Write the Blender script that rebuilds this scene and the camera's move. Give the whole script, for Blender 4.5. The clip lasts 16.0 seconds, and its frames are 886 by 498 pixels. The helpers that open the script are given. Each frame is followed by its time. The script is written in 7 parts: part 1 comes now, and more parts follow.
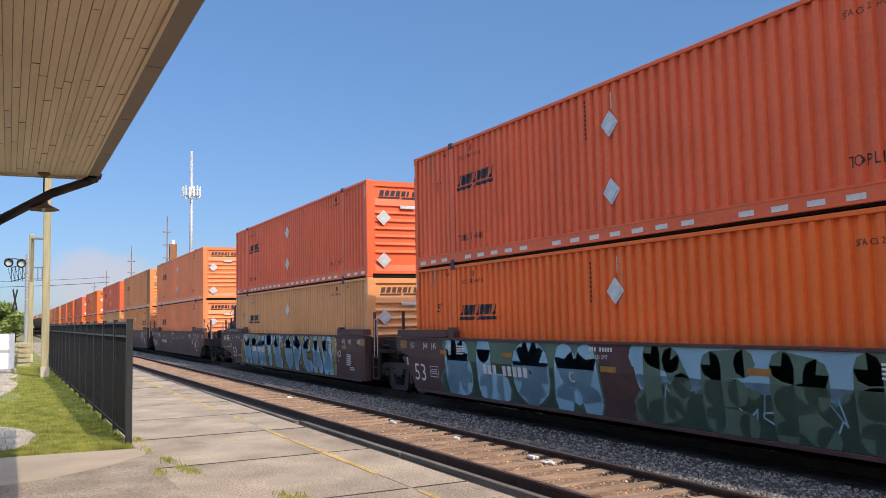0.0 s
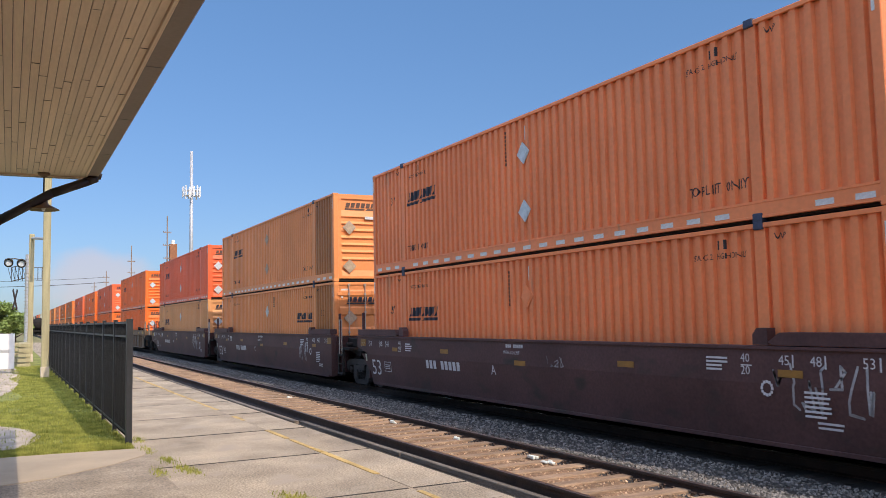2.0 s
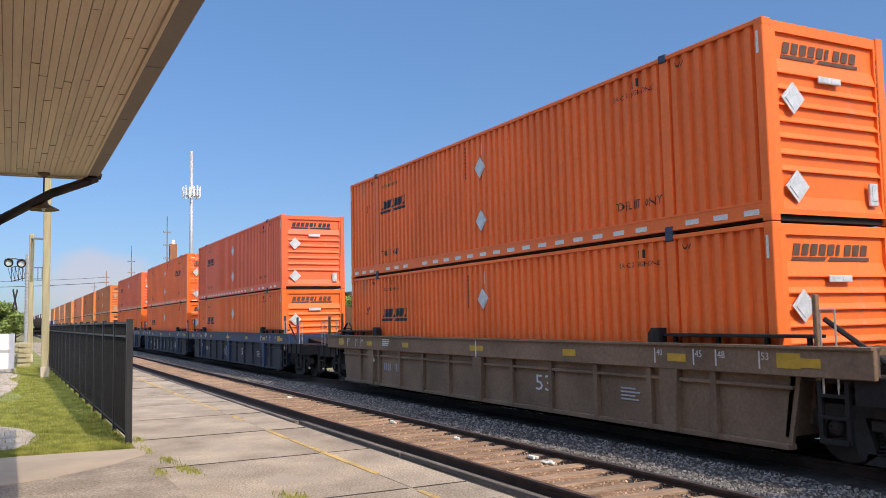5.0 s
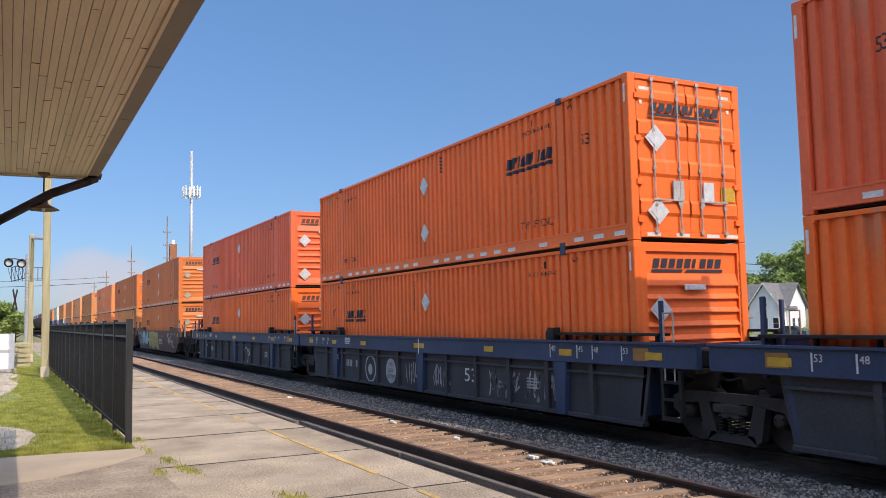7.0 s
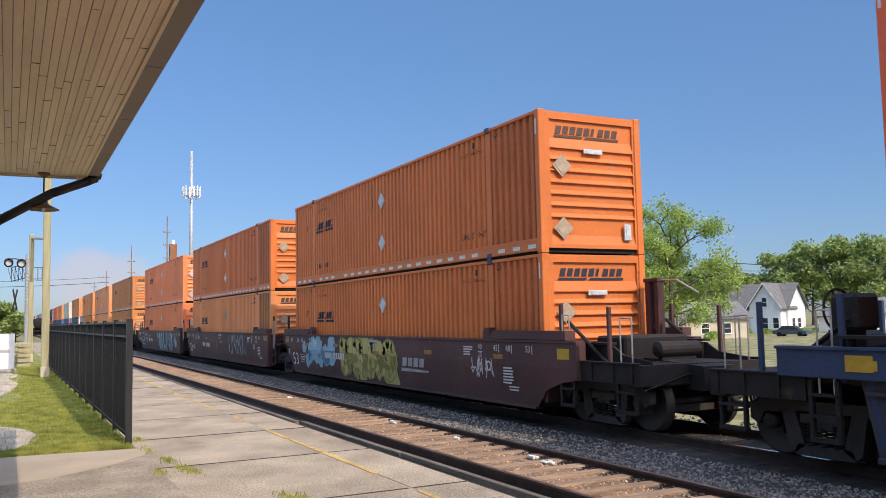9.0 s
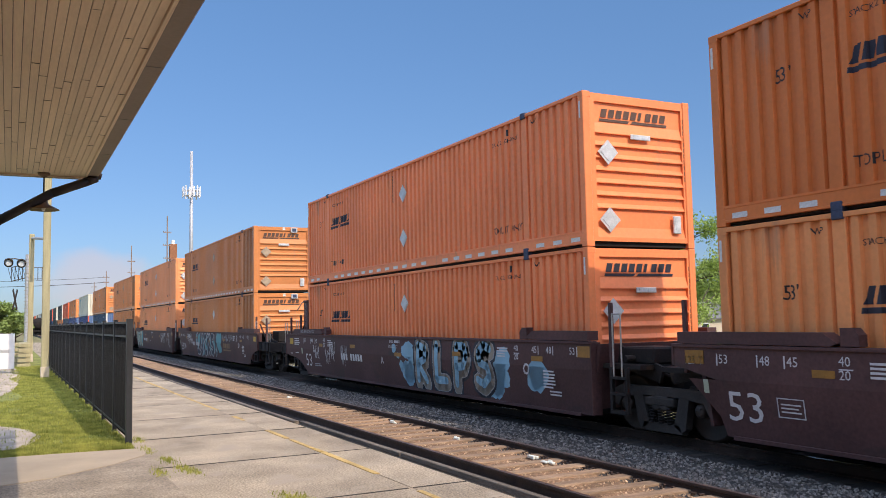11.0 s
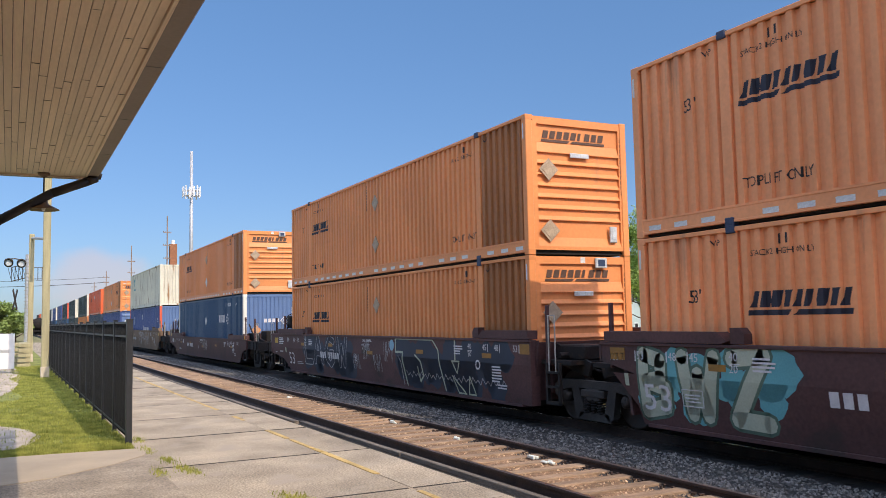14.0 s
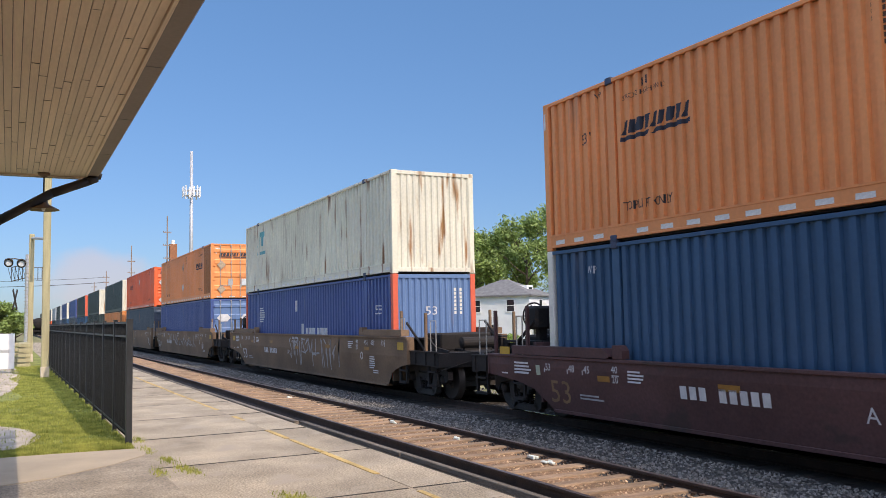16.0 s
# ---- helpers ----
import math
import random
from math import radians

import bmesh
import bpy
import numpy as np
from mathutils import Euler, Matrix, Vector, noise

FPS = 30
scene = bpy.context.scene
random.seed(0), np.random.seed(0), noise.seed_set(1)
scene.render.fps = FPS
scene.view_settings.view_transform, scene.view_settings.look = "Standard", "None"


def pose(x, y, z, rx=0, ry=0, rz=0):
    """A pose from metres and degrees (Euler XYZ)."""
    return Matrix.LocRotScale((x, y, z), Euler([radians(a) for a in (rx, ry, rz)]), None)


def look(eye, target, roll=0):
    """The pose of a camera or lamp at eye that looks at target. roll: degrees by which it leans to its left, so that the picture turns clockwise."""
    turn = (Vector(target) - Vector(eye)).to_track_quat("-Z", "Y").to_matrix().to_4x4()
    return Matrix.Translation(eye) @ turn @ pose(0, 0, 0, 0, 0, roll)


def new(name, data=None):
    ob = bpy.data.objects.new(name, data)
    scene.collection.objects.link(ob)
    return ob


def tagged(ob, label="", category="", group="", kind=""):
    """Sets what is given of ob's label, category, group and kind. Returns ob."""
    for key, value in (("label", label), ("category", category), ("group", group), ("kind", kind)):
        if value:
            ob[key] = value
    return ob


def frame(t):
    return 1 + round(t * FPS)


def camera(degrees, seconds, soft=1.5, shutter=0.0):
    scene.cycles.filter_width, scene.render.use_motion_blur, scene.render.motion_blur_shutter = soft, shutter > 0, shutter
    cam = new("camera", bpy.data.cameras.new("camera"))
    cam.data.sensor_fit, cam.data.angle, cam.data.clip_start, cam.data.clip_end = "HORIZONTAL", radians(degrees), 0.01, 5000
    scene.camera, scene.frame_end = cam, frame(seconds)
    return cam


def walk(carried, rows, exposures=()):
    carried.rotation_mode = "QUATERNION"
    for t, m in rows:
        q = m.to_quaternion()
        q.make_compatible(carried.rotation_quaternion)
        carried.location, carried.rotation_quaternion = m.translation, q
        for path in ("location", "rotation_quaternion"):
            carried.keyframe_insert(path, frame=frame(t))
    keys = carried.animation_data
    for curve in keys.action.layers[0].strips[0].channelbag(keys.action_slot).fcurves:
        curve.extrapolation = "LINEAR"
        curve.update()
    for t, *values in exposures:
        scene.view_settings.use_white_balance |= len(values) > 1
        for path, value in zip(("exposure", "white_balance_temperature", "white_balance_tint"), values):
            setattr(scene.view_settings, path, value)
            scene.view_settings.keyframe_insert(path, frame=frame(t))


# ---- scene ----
SECONDS = 16.0
RAIL_EYE = 2.015          # eye height over the rail head
cam = camera(55.25, SECONDS, soft=0.65, shutter=0.02)
EYE = (0.0, 0.0, RAIL_EYE)
AIM = (-0.88676, 0.45503, 0.08121)
VIEW = look(EYE, (EYE[0] + AIM[0], EYE[1] + AIM[1], EYE[2] + AIM[2]), -1.187)
walk(cam, [(0, VIEW), (SECONDS, VIEW)], exposures=[(0, 0.13, 7250, 16), (SECONDS, 0.13, 7250, 16)])

# ---- sky and sun ----
SUN = Vector((0.695, 0.174, 0.697)).normalized()
world = bpy.data.worlds.new("sky")
scene.world = world
world.use_nodes = True
wn = world.node_tree.nodes
sky = wn.new("ShaderNodeTexSky")
sky.sky_type = 'NISHITA'
sky.sun_disc = False
sky.sun_elevation = math.asin(SUN.z)
sky.sun_rotation = math.atan2(SUN.x, SUN.y)
sky.air_density, sky.dust_density, sky.ozone_density = 0.7, 0.5, 2.2
wn["Background"].inputs["Strength"].default_value = 0.27
# sky toned smoothly by height all round: dimmed low, brightened overhead to fill shaded sides
coord, split, sky_tone, mixer = wn.new("ShaderNodeTexCoord"), wn.new("ShaderNodeSeparateXYZ"), wn.new("ShaderNodeValToRGB"), wn.new("ShaderNodeMix")
mixer.data_type, mixer.blend_type = 'RGBA', 'MULTIPLY'
mixer.inputs["Factor"].default_value = 1.0
sky_tone.color_ramp.elements[0].color = (0.235, 0.275, 0.34, 1)
sky_tone.color_ramp.elements[1].color = (3.0, 2.7, 2.25, 1)
sky_tone.color_ramp.elements[1].position = 0.80
for place, tone in ((0.12, (0.285, 0.38, 0.46, 1)), (0.36, (0.395, 0.58, 0.68, 1)), (0.52, (2.05, 1.9, 1.7, 1))):
    step = sky_tone.color_ramp.elements.new(place)
    step.color = tone
wl = world.node_tree.links
wl.new(coord.outputs["Generated"], split.inputs[0])
wl.new(split.outputs["Z"], sky_tone.inputs[0])
wl.new(sky.outputs[0], mixer.inputs["A"])
wl.new(sky_tone.outputs[0], mixer.inputs["B"])
# a low pinkish cloud bank far down the line
far, puff = wn.new("ShaderNodeVectorMath"), wn.new("ShaderNodeTexNoise")
far.operation = 'MULTIPLY_ADD'
far.inputs[1].default_value, far.inputs[2].default_value = (0.0, 18.0, 27.0), (0.0, -1.55, -1.25)
wl.new(coord.outputs["Generated"], far.inputs[0])
puff.inputs["Scale"].default_value, puff.inputs["Detail"].default_value = 22, 5
wl.new(coord.outputs["Generated"], puff.inputs["Vector"])
reach = wn.new("ShaderNodeVectorMath")
reach.operation = 'LENGTH'
wl.new(far.outputs[0], reach.inputs[0])
ragged = wn.new("ShaderNodeMath")
ragged.operation = 'SUBTRACT'
wl.new(reach.outputs["Value"], ragged.inputs[0])
wl.new(puff.outputs["Fac"], ragged.inputs[1])
soft = wn.new("ShaderNodeMapRange")
soft.interpolation_type = 'SMOOTHSTEP'
for socket, value in (("From Min", 0.65), ("From Max", 0.05), ("To Min", 0.0), ("To Max", 0.55)):
    soft.inputs[socket].default_value = value
wl.new(ragged.outputs[0], soft.inputs["Value"])
west = wn.new("ShaderNodeMath")
west.operation = 'LESS_THAN'
west.inputs[1].default_value = -0.5
wl.new(split.outputs["X"], west.inputs[0])
only = wn.new("ShaderNodeMath")
only.operation = 'MULTIPLY'
wl.new(soft.outputs[0], only.inputs[0])
wl.new(west.outputs[0], only.inputs[1])
cloud = wn.new("ShaderNodeMix")
cloud.data_type = 'RGBA'
wl.new(only.outputs[0], cloud.inputs["Factor"])
wl.new(mixer.outputs["Result"], cloud.inputs["A"])
cloud.inputs["B"].default_value = (2.2, 2.1, 2.4, 1)
wl.new(cloud.outputs["Result"], wn["Background"].inputs["Color"])
lamp = bpy.data.lights.new("sun", 'SUN')
lamp.energy, lamp.angle, lamp.color = 2.8, radians(0.5), (1.0, 0.93, 0.82)
sun = new("sun", lamp)
sun.matrix_world = look(SUN * 60, (0, 0, 0))


# ---- materials ----
def mat(name, col, rough=0.6, metal=0.0, var=0.15, scale=3.0, fine=40.0, bump=0.15, tint=None, rand=0.0, island=0.0, grit=0.0, stain=None, spec=0.5, stretch=(1, 1, 1)):
    """Procedural paint, stone or metal: two scales of tone, fine relief, an optional stain colour and a tone per object."""
    m = bpy.data.materials.new(name)
    m.use_nodes = True
    n, l = m.node_tree.nodes, m.node_tree.links
    b = n["Principled BSDF"]
    b.inputs["Roughness"].default_value, b.inputs["Metallic"].default_value = rough, metal
    b.inputs["Specular IOR Level"].default_value = spec
    co = n.new("ShaderNodeTexCoord")
    mp = n.new("ShaderNodeMapping")
    mp.inputs["Scale"].default_value = stretch
    l.new(co.outputs["Object"], mp.inputs["Vector"])
    big, small = n.new("ShaderNodeTexNoise"), n.new("ShaderNodeTexNoise")
    big.inputs["Scale"].default_value, big.inputs["Detail"].default_value = scale, 4
    small.inputs["Scale"].default_value, small.inputs["Detail"].default_value = fine, 3
    for t in (big, small):
        l.new(mp.outputs[0], t.inputs["Vector"])
    if rand:
        info = n.new("ShaderNodeObjectInfo")
        shift = n.new("ShaderNodeVectorMath")
        shift.operation = 'MULTIPLY_ADD'
        shift.inputs[1].default_value = (31, 17, 23)
        l.new(info.outputs["Random"], shift.inputs[0])
        l.new(mp.outputs[0], shift.inputs[2])
        for t in (big, small):
            l.new(shift.outputs[0], t.inputs["Vector"])
    dark = [c * (1 - var) for c in col]
    light = [min(1, c * (1 + var)) for c in (tint or col)]
    ramp = n.new("ShaderNodeValToRGB")
    ramp.color_ramp.elements[0].position, ramp.color_ramp.elements[1].position = 0.3, 0.7
    ramp.color_ramp.elements[0].color, ramp.color_ramp.elements[1].color = (*dark, 1), (*light, 1)
    l.new(big.outputs["Fac"], ramp.inputs[0])
    mul = n.new("ShaderNodeMix")
    mul.data_type, mul.blend_type = 'RGBA', 'MULTIPLY'
    mul.inputs["Factor"].default_value = min(1, var * 2.2)
    l.new(ramp.outputs[0], mul.inputs["A"])
    l.new(small.outputs["Fac"], mul.inputs["B"])
    gain = n.new("ShaderNodeMix")
    gain.data_type, gain.blend_type = 'RGBA', 'MULTIPLY'
    gain.inputs["Factor"].default_value = 1
    g = 1 + min(1, var * 2.2) * 0.5
    gain.inputs["B"].default_value = (g, g, g, 1)
    l.new(mul.outputs["Result"], gain.inputs["A"])
    out = gain.outputs["Result"]
    if rand:
        hs = n.new("ShaderNodeHueSaturation")
        rr = n.new("ShaderNodeMapRange")
        rr.inputs["To Min"].default_value, rr.inputs["To Max"].default_value = 1 - rand, 1 + rand
        l.new(info.outputs["Random"], rr.inputs["Value"])
        l.new(rr.outputs[0], hs.inputs["Value"])
        l.new(out, hs.inputs["Color"])
        out = hs.outputs[0]
    if grit:
        gn, gr, gm = n.new("ShaderNodeTexNoise"), n.new("ShaderNodeMapRange"), n.new("ShaderNodeMix")
        gn.inputs["Scale"].default_value, gn.inputs["Detail"].default_value = grit, 4
        l.new(co.outputs["Object"], gn.inputs["Vector"])
        for socket, value in (("From Min", 0.32), ("From Max", 0.66), ("To Min", 0.58), ("To Max", 1.26)):
            gr.inputs[socket].default_value = value
        l.new(gn.outputs["Fac"], gr.inputs["Value"])
        gm.data_type, gm.blend_type = 'RGBA', 'MULTIPLY'
        gm.inputs["Factor"].default_value = 1.0
        l.new(out, gm.inputs["A"])
        l.new(gr.outputs[0], gm.inputs["B"])
        out = gm.outputs["Result"]
    if island:
        geo, hs, rr = n.new("ShaderNodeNewGeometry"), n.new("ShaderNodeHueSaturation"), n.new("ShaderNodeMapRange")
        rr.inputs["To Min"].default_value, rr.inputs["To Max"].default_value = 1 - island, 1 + island
        l.new(geo.outputs["Random Per Island"], rr.inputs["Value"])
        l.new(rr.outputs[0], hs.inputs["Value"])
        l.new(out, hs.inputs["Color"])
        out = hs.outputs[0]
    if stain:
        st = n.new("ShaderNodeTexNoise")
        st.inputs["Scale"].default_value, st.inputs["Detail"].default_value = stain[2], 6
        sm = n.new("ShaderNodeMapping")
        sm.inputs["Scale"].default_value = stain[3]
        l.new(co.outputs["Object"], sm.inputs["Vector"])
        l.new(sm.outputs[0], st.inputs["Vector"])
        sr = n.new("ShaderNodeMapRange")
        sr.inputs["From Min"].default_value, sr.inputs["From Max"].default_value = stain[1], stain[1] + 0.12
        l.new(st.outputs["Fac"], sr.inputs["Value"])
        mx = n.new("ShaderNodeMix")
        mx.data_type = 'RGBA'
        l.new(sr.outputs[0], mx.inputs["Factor"])
        l.new(out, mx.inputs["A"])
        mx.inputs["B"].default_value = (*stain[0], 1)
        out = mx.outputs["Result"]
    l.new(out, b.inputs["Base Color"])
    if bump:
        bp = n.new("ShaderNodeBump")
        bp.inputs["Strength"].default_value, bp.inputs["Distance"].default_value = bump, 0.02
        l.new(small.outputs["Fac"], bp.inputs["Height"])
        l.new(bp.outputs[0], b.inputs["Normal"])
    return m


RUST = (0.16, 0.06, 0.025)
DUST = (0.46, 0.22, 0.12)
STREAK = (2.2, 2.2, 0.35)


def paint(name, col, var=0.10, st=0.66, dirt=DUST):
    return mat(name, col, rough=0.45, var=var, scale=0.5, fine=14, bump=0.03, rand=0.05, stain=(dirt, st, 1.3, STREAK), spec=0.3)


M_RED = paint("faded_red_orange_paint", (0.83, 0.148, 0.053))
M_ORED = paint("orange_red_paint", (0.90, 0.170, 0.032))
M_ORA = paint("faded_orange_paint", (0.68, 0.185, 0.046))
M_SALMON = paint("faded_salmon_orange_paint", (0.92, 0.27, 0.10))
M_PEACH = paint("bleached_peach_orange_paint", (0.90, 0.35, 0.145))
M_GOLDEN = paint("golden_orange_paint", (0.66, 0.240, 0.078))
M_PALE = paint("pale_orange_paint", (0.80, 0.295, 0.102))
M_TAN = paint("sun_bleached_tan_orange_paint", (0.74, 0.34, 0.135))
# darker versions of three paints, for the side sheet nearest the closed end
DARKER = {M_GOLDEN: paint("darker_golden_orange_paint", (0.46, 0.165, 0.05), var=0.16, st=0.60, dirt=(0.28, 0.11, 0.05)), M_PALE: paint("darker_pale_orange_paint", (0.40, 0.145, 0.043), var=0.16, st=0.60, dirt=(0.28, 0.11, 0.05)), M_ORA: paint("darker_orange_paint", (0.52, 0.135, 0.034), var=0.16, st=0.60, dirt=(0.34, 0.12, 0.05))}
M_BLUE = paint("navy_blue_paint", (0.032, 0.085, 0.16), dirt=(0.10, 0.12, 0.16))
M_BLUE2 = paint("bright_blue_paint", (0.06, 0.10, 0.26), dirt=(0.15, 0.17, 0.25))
# front ends get a lighter blue than the sides: sunlight put into the colour
M_BLUEEND = paint("sunlit_blue_end_paint", (0.12, 0.20, 0.36), dirt=(0.2, 0.22, 0.3))
M_DARK = paint("dark_green_grey_paint", (0.035, 0.05, 0.05))
M_SLATE = paint("slate_blue_paint", (0.06, 0.085, 0.12))
M_CREAM = mat("rusty_cream_paint", (0.74, 0.70, 0.55), rough=0.6, var=0.12, scale=0.6, fine=14, bump=0.05, stain=((0.25, 0.11, 0.04), 0.57, 1.6, (2.5, 2.5, 0.3)))
M_CREAMEND = mat("rust_streaked_cream_end_paint", (0.70, 0.66, 0.53), rough=0.6, var=0.12, scale=0.6, fine=14, bump=0.05, stain=((0.30, 0.15, 0.05), 0.56, 1.9, (2.5, 2.5, 0.3)))
M_GREYPAINT = paint("grey_white_paint", (0.42, 0.44, 0.44))
M_REDPOST = paint("coral_red_post_paint", (0.70, 0.13, 0.07))
M_WHITEPOST = paint("white_post_paint", (0.75, 0.72, 0.62), st=0.7)
M_BROWN = mat("dark_oxide_brown_car_paint", (0.095, 0.045, 0.042), rough=0.6, var=0.25, scale=0.7, fine=20, bump=0.05, rand=0.06, stain=((0.045, 0.035, 0.03), 0.58, 0.9, (1, 1, 2)), spec=0.3)
M_TANCAR = mat("dusty_brown_car_paint", (0.22, 0.14, 0.085), rough=0.7, var=0.25, scale=0.7, fine=20, bump=0.05, rand=0.06, spec=0.3)
M_BLUECAR = mat("dark_blue_car_sill_paint", (0.032, 0.055, 0.11), rough=0.55, var=0.2, scale=0.8, fine=20, bump=0.05, spec=0.3)
M_GREYCAR = mat("grimy_charcoal_car_panel", (0.050, 0.050, 0.055), rough=0.7, var=0.25, scale=0.8, fine=20, bump=0.06, spec=0.3)
M_UNDER = mat("black_grimy_steel", (0.022, 0.018, 0.016), rough=0.75, var=0.3, scale=2, fine=25, bump=0.15, stain=((0.06, 0.035, 0.02), 0.62, 2.5, (1, 1, 1)), spec=0.3)
M_TRUCK = mat("dusty_cast_steel", (0.05, 0.042, 0.036), rough=0.8, var=0.3, scale=3, fine=30, bump=0.2)
M_WHEEL = mat("worn_wheel_steel", (0.05, 0.038, 0.03), rough=0.6, metal=0.3, var=0.2, scale=3, bump=0.1)
M_WHITE = mat("white_stencil_paint", (0.62, 0.61, 0.60), rough=0.6, var=0.12, scale=6, bump=0)
M_BLACK = mat("black_stencil_paint", (0.022, 0.02, 0.02), rough=0.6, var=0.2, scale=6, bump=0)
M_NAVY = mat("dark_navy_logo_paint", (0.022, 0.022, 0.035), rough=0.6, var=0.2, scale=6, bump=0)
M_FADED = mat("faded_brown_logo_paint", (0.10, 0.05, 0.03), rough=0.6, var=0.2, scale=6, bump=0)
M_PLATE = mat("aluminium_placard_holder", (0.62, 0.64, 0.63), rough=0.45, metal=0.3, var=0.18, scale=5, bump=0.05)
M_DULLPLATE = mat("weathered_placard_holder", (0.44, 0.33, 0.22), rough=0.6, var=0.25, scale=5, bump=0.05)
M_TAPE = mat("white_reflective_tape", (0.70, 0.68, 0.63), rough=0.4, var=0.2, scale=6, bump=0)
M_YELLOW = mat("yellow_reflector_plate", (0.52, 0.30, 0.02), rough=0.5, var=0.15, scale=6, bump=0)
M_AMBER = mat("dirty_amber_reflector", (0.30, 0.14, 0.02), rough=0.5, var=0.2, scale=6, bump=0)
M_STEEL = mat("bright_galvanised_rod", (0.45, 0.42, 0.38), rough=0.4, metal=0.5, var=0.2, scale=6, bump=0.05)
M_SKYBLUE = mat("sky_blue_spray_paint", (0.22, 0.42, 0.52), rough=0.6, var=0.14, scale=1.2, bump=0.02)
M_GREENSP = mat("sage_green_spray_paint", (0.075, 0.14, 0.10), rough=0.6, var=0.2, scale=1.2, bump=0.02)
M_TEAL = mat("teal_spray_paint", (0.10, 0.36, 0.38), rough=0.6, var=0.15, scale=1.2, bump=0.02)
M_FAWN = mat("fawn_grey_spray_paint", (0.27, 0.23, 0.18), rough=0.6, var=0.2, scale=1.5, bump=0.02)
M_NAVYSP = mat("dark_navy_spray_paint", (0.022, 0.034, 0.055), rough=0.6, var=0.2, scale=1.5, bump=0.02)
M_OLIVE = mat("mustard_spray_paint", (0.32, 0.25, 0.06), rough=0.6, var=0.2, scale=1.5, bump=0.02)
M_PALESP = mat("pale_green_spray_paint", (0.42, 0.46, 0.34), rough=0.6, var=0.15, scale=1.5, bump=0.02)
M_GREYSP = mat("thin_grey_white_spray_paint", (0.40, 0.40, 0.40), rough=0.6, var=0.25, scale=3, bump=0.0)
M_GOLD = mat("faded_gold_emblem_paint", (0.22, 0.13, 0.06), rough=0.6, var=0.25, scale=3, bump=0.0)
M_INK = mat("black_spray_outline", (0.02, 0.025, 0.035), rough=0.6, var=0.2, scale=3, bump=0.0)
M_RAIL = mat("rusty_rail_web", (0.055, 0.032, 0.022), rough=0.85, var=0.3, scale=4, fine=60, bump=0.3)
M_HEAD = mat("polished_rail_head", (0.42, 0.38, 0.34), rough=0.13, metal=0.9, var=0.2, scale=4, bump=0.05)
M_HEADDULL = mat("brown_dull_rail_head", (0.16, 0.11, 0.09), rough=0.28, metal=0.6, var=0.2, scale=4, bump=0.05)
M_TIE = mat("weathered_tie_wood", (0.34, 0.225, 0.14), rough=0.9, var=0.3, scale=3, fine=30, bump=0.5, rand=0.15, stretch=(3, 0.6, 3))
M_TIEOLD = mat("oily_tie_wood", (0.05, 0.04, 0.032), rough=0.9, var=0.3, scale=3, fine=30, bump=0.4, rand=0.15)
M_DIRT = mat("brown_ballast_dirt", (0.30, 0.175, 0.095), rough=0.95, grit=14, var=0.35, scale=2.2, fine=45, bump=0.8)
M_BALLAST = mat("grey_ballast_bed", (0.06, 0.055, 0.05), rough=0.95, var=0.4, scale=2.5, fine=40, bump=0.9)
M_STONE = mat("grey_ballast_stone", (0.185, 0.172, 0.155), rough=0.9, var=0.3, scale=9, fine=60, bump=0.3, island=0.65)
M_STONEB = mat("pale_brown_ballast_stone", (0.50, 0.34, 0.21), rough=0.9, var=0.35, scale=9, fine=60, bump=0.3, island=0.5)
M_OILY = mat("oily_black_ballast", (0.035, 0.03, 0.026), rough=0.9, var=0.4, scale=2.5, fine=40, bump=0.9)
M_CONC = mat("weathered_platform_concrete", (0.455, 0.370, 0.262), rough=0.9, grit=36, var=0.30, scale=0.9, fine=38, bump=0.9, rand=0.07, stain=((0.40, 0.33, 0.25), 0.53, 1.1, (1, 1, 1)))
M_PATH = mat("pale_path_concrete", (0.45, 0.36, 0.25), rough=0.9, var=0.1, scale=1.3, fine=60, bump=0.3)
M_ASPH = mat("worn_grey_asphalt", (0.40, 0.325, 0.235), rough=0.92, grit=36, var=0.3, scale=1.2, fine=70, bump=0.7)
M_TIMBER = mat("weathered_edge_timber", (0.20, 0.165, 0.13), rough=0.9, var=0.35, scale=2, fine=30, bump=0.7, stretch=(0.4, 4, 4), rand=0.12)
M_JOINT = mat("dark_joint_soil", (0.06, 0.05, 0.04), rough=1.0, var=0.3, scale=8, bump=0.3)
M_LINE = mat("worn_yellow_line_paint", (0.56, 0.38, 0.13), rough=0.8, var=0.25, scale=3, fine=30, bump=0.2)
M_SOIL = mat("grass_and_soil_ground", (0.19, 0.20, 0.06), rough=1.0, var=0.4, scale=0.6, fine=14, bump=0.6, tint=(0.30, 0.27, 0.13))
M_LAWN = mat("mown_lawn_ground", (0.25, 0.27, 0.06), rough=1.0, grit=9, var=0.35, scale=0.8, fine=25, bump=0.6)
M_GRIT = mat("pale_gravel_patch", (0.52, 0.43, 0.33), rough=0.95, var=0.3, scale=2, fine=60, bump=0.8)
M_GRASS = mat("grass_blades", (0.32, 0.38, 0.065), rough=0.8, var=0.35, scale=3, bump=0, tint=(0.46, 0.45, 0.11))
M_FENCE = mat("black_powder_coated_steel", (0.010, 0.011, 0.012), rough=0.6, var=0.2, scale=4, bump=0.02, spec=0.2)
# posts and rails lighter than the pickets: reflected light put into the colour
M_FENCEPOST = mat("sheen_black_post_steel", (0.028, 0.030, 0.033), rough=0.5, var=0.2, scale=4, bump=0.02, spec=0.4)
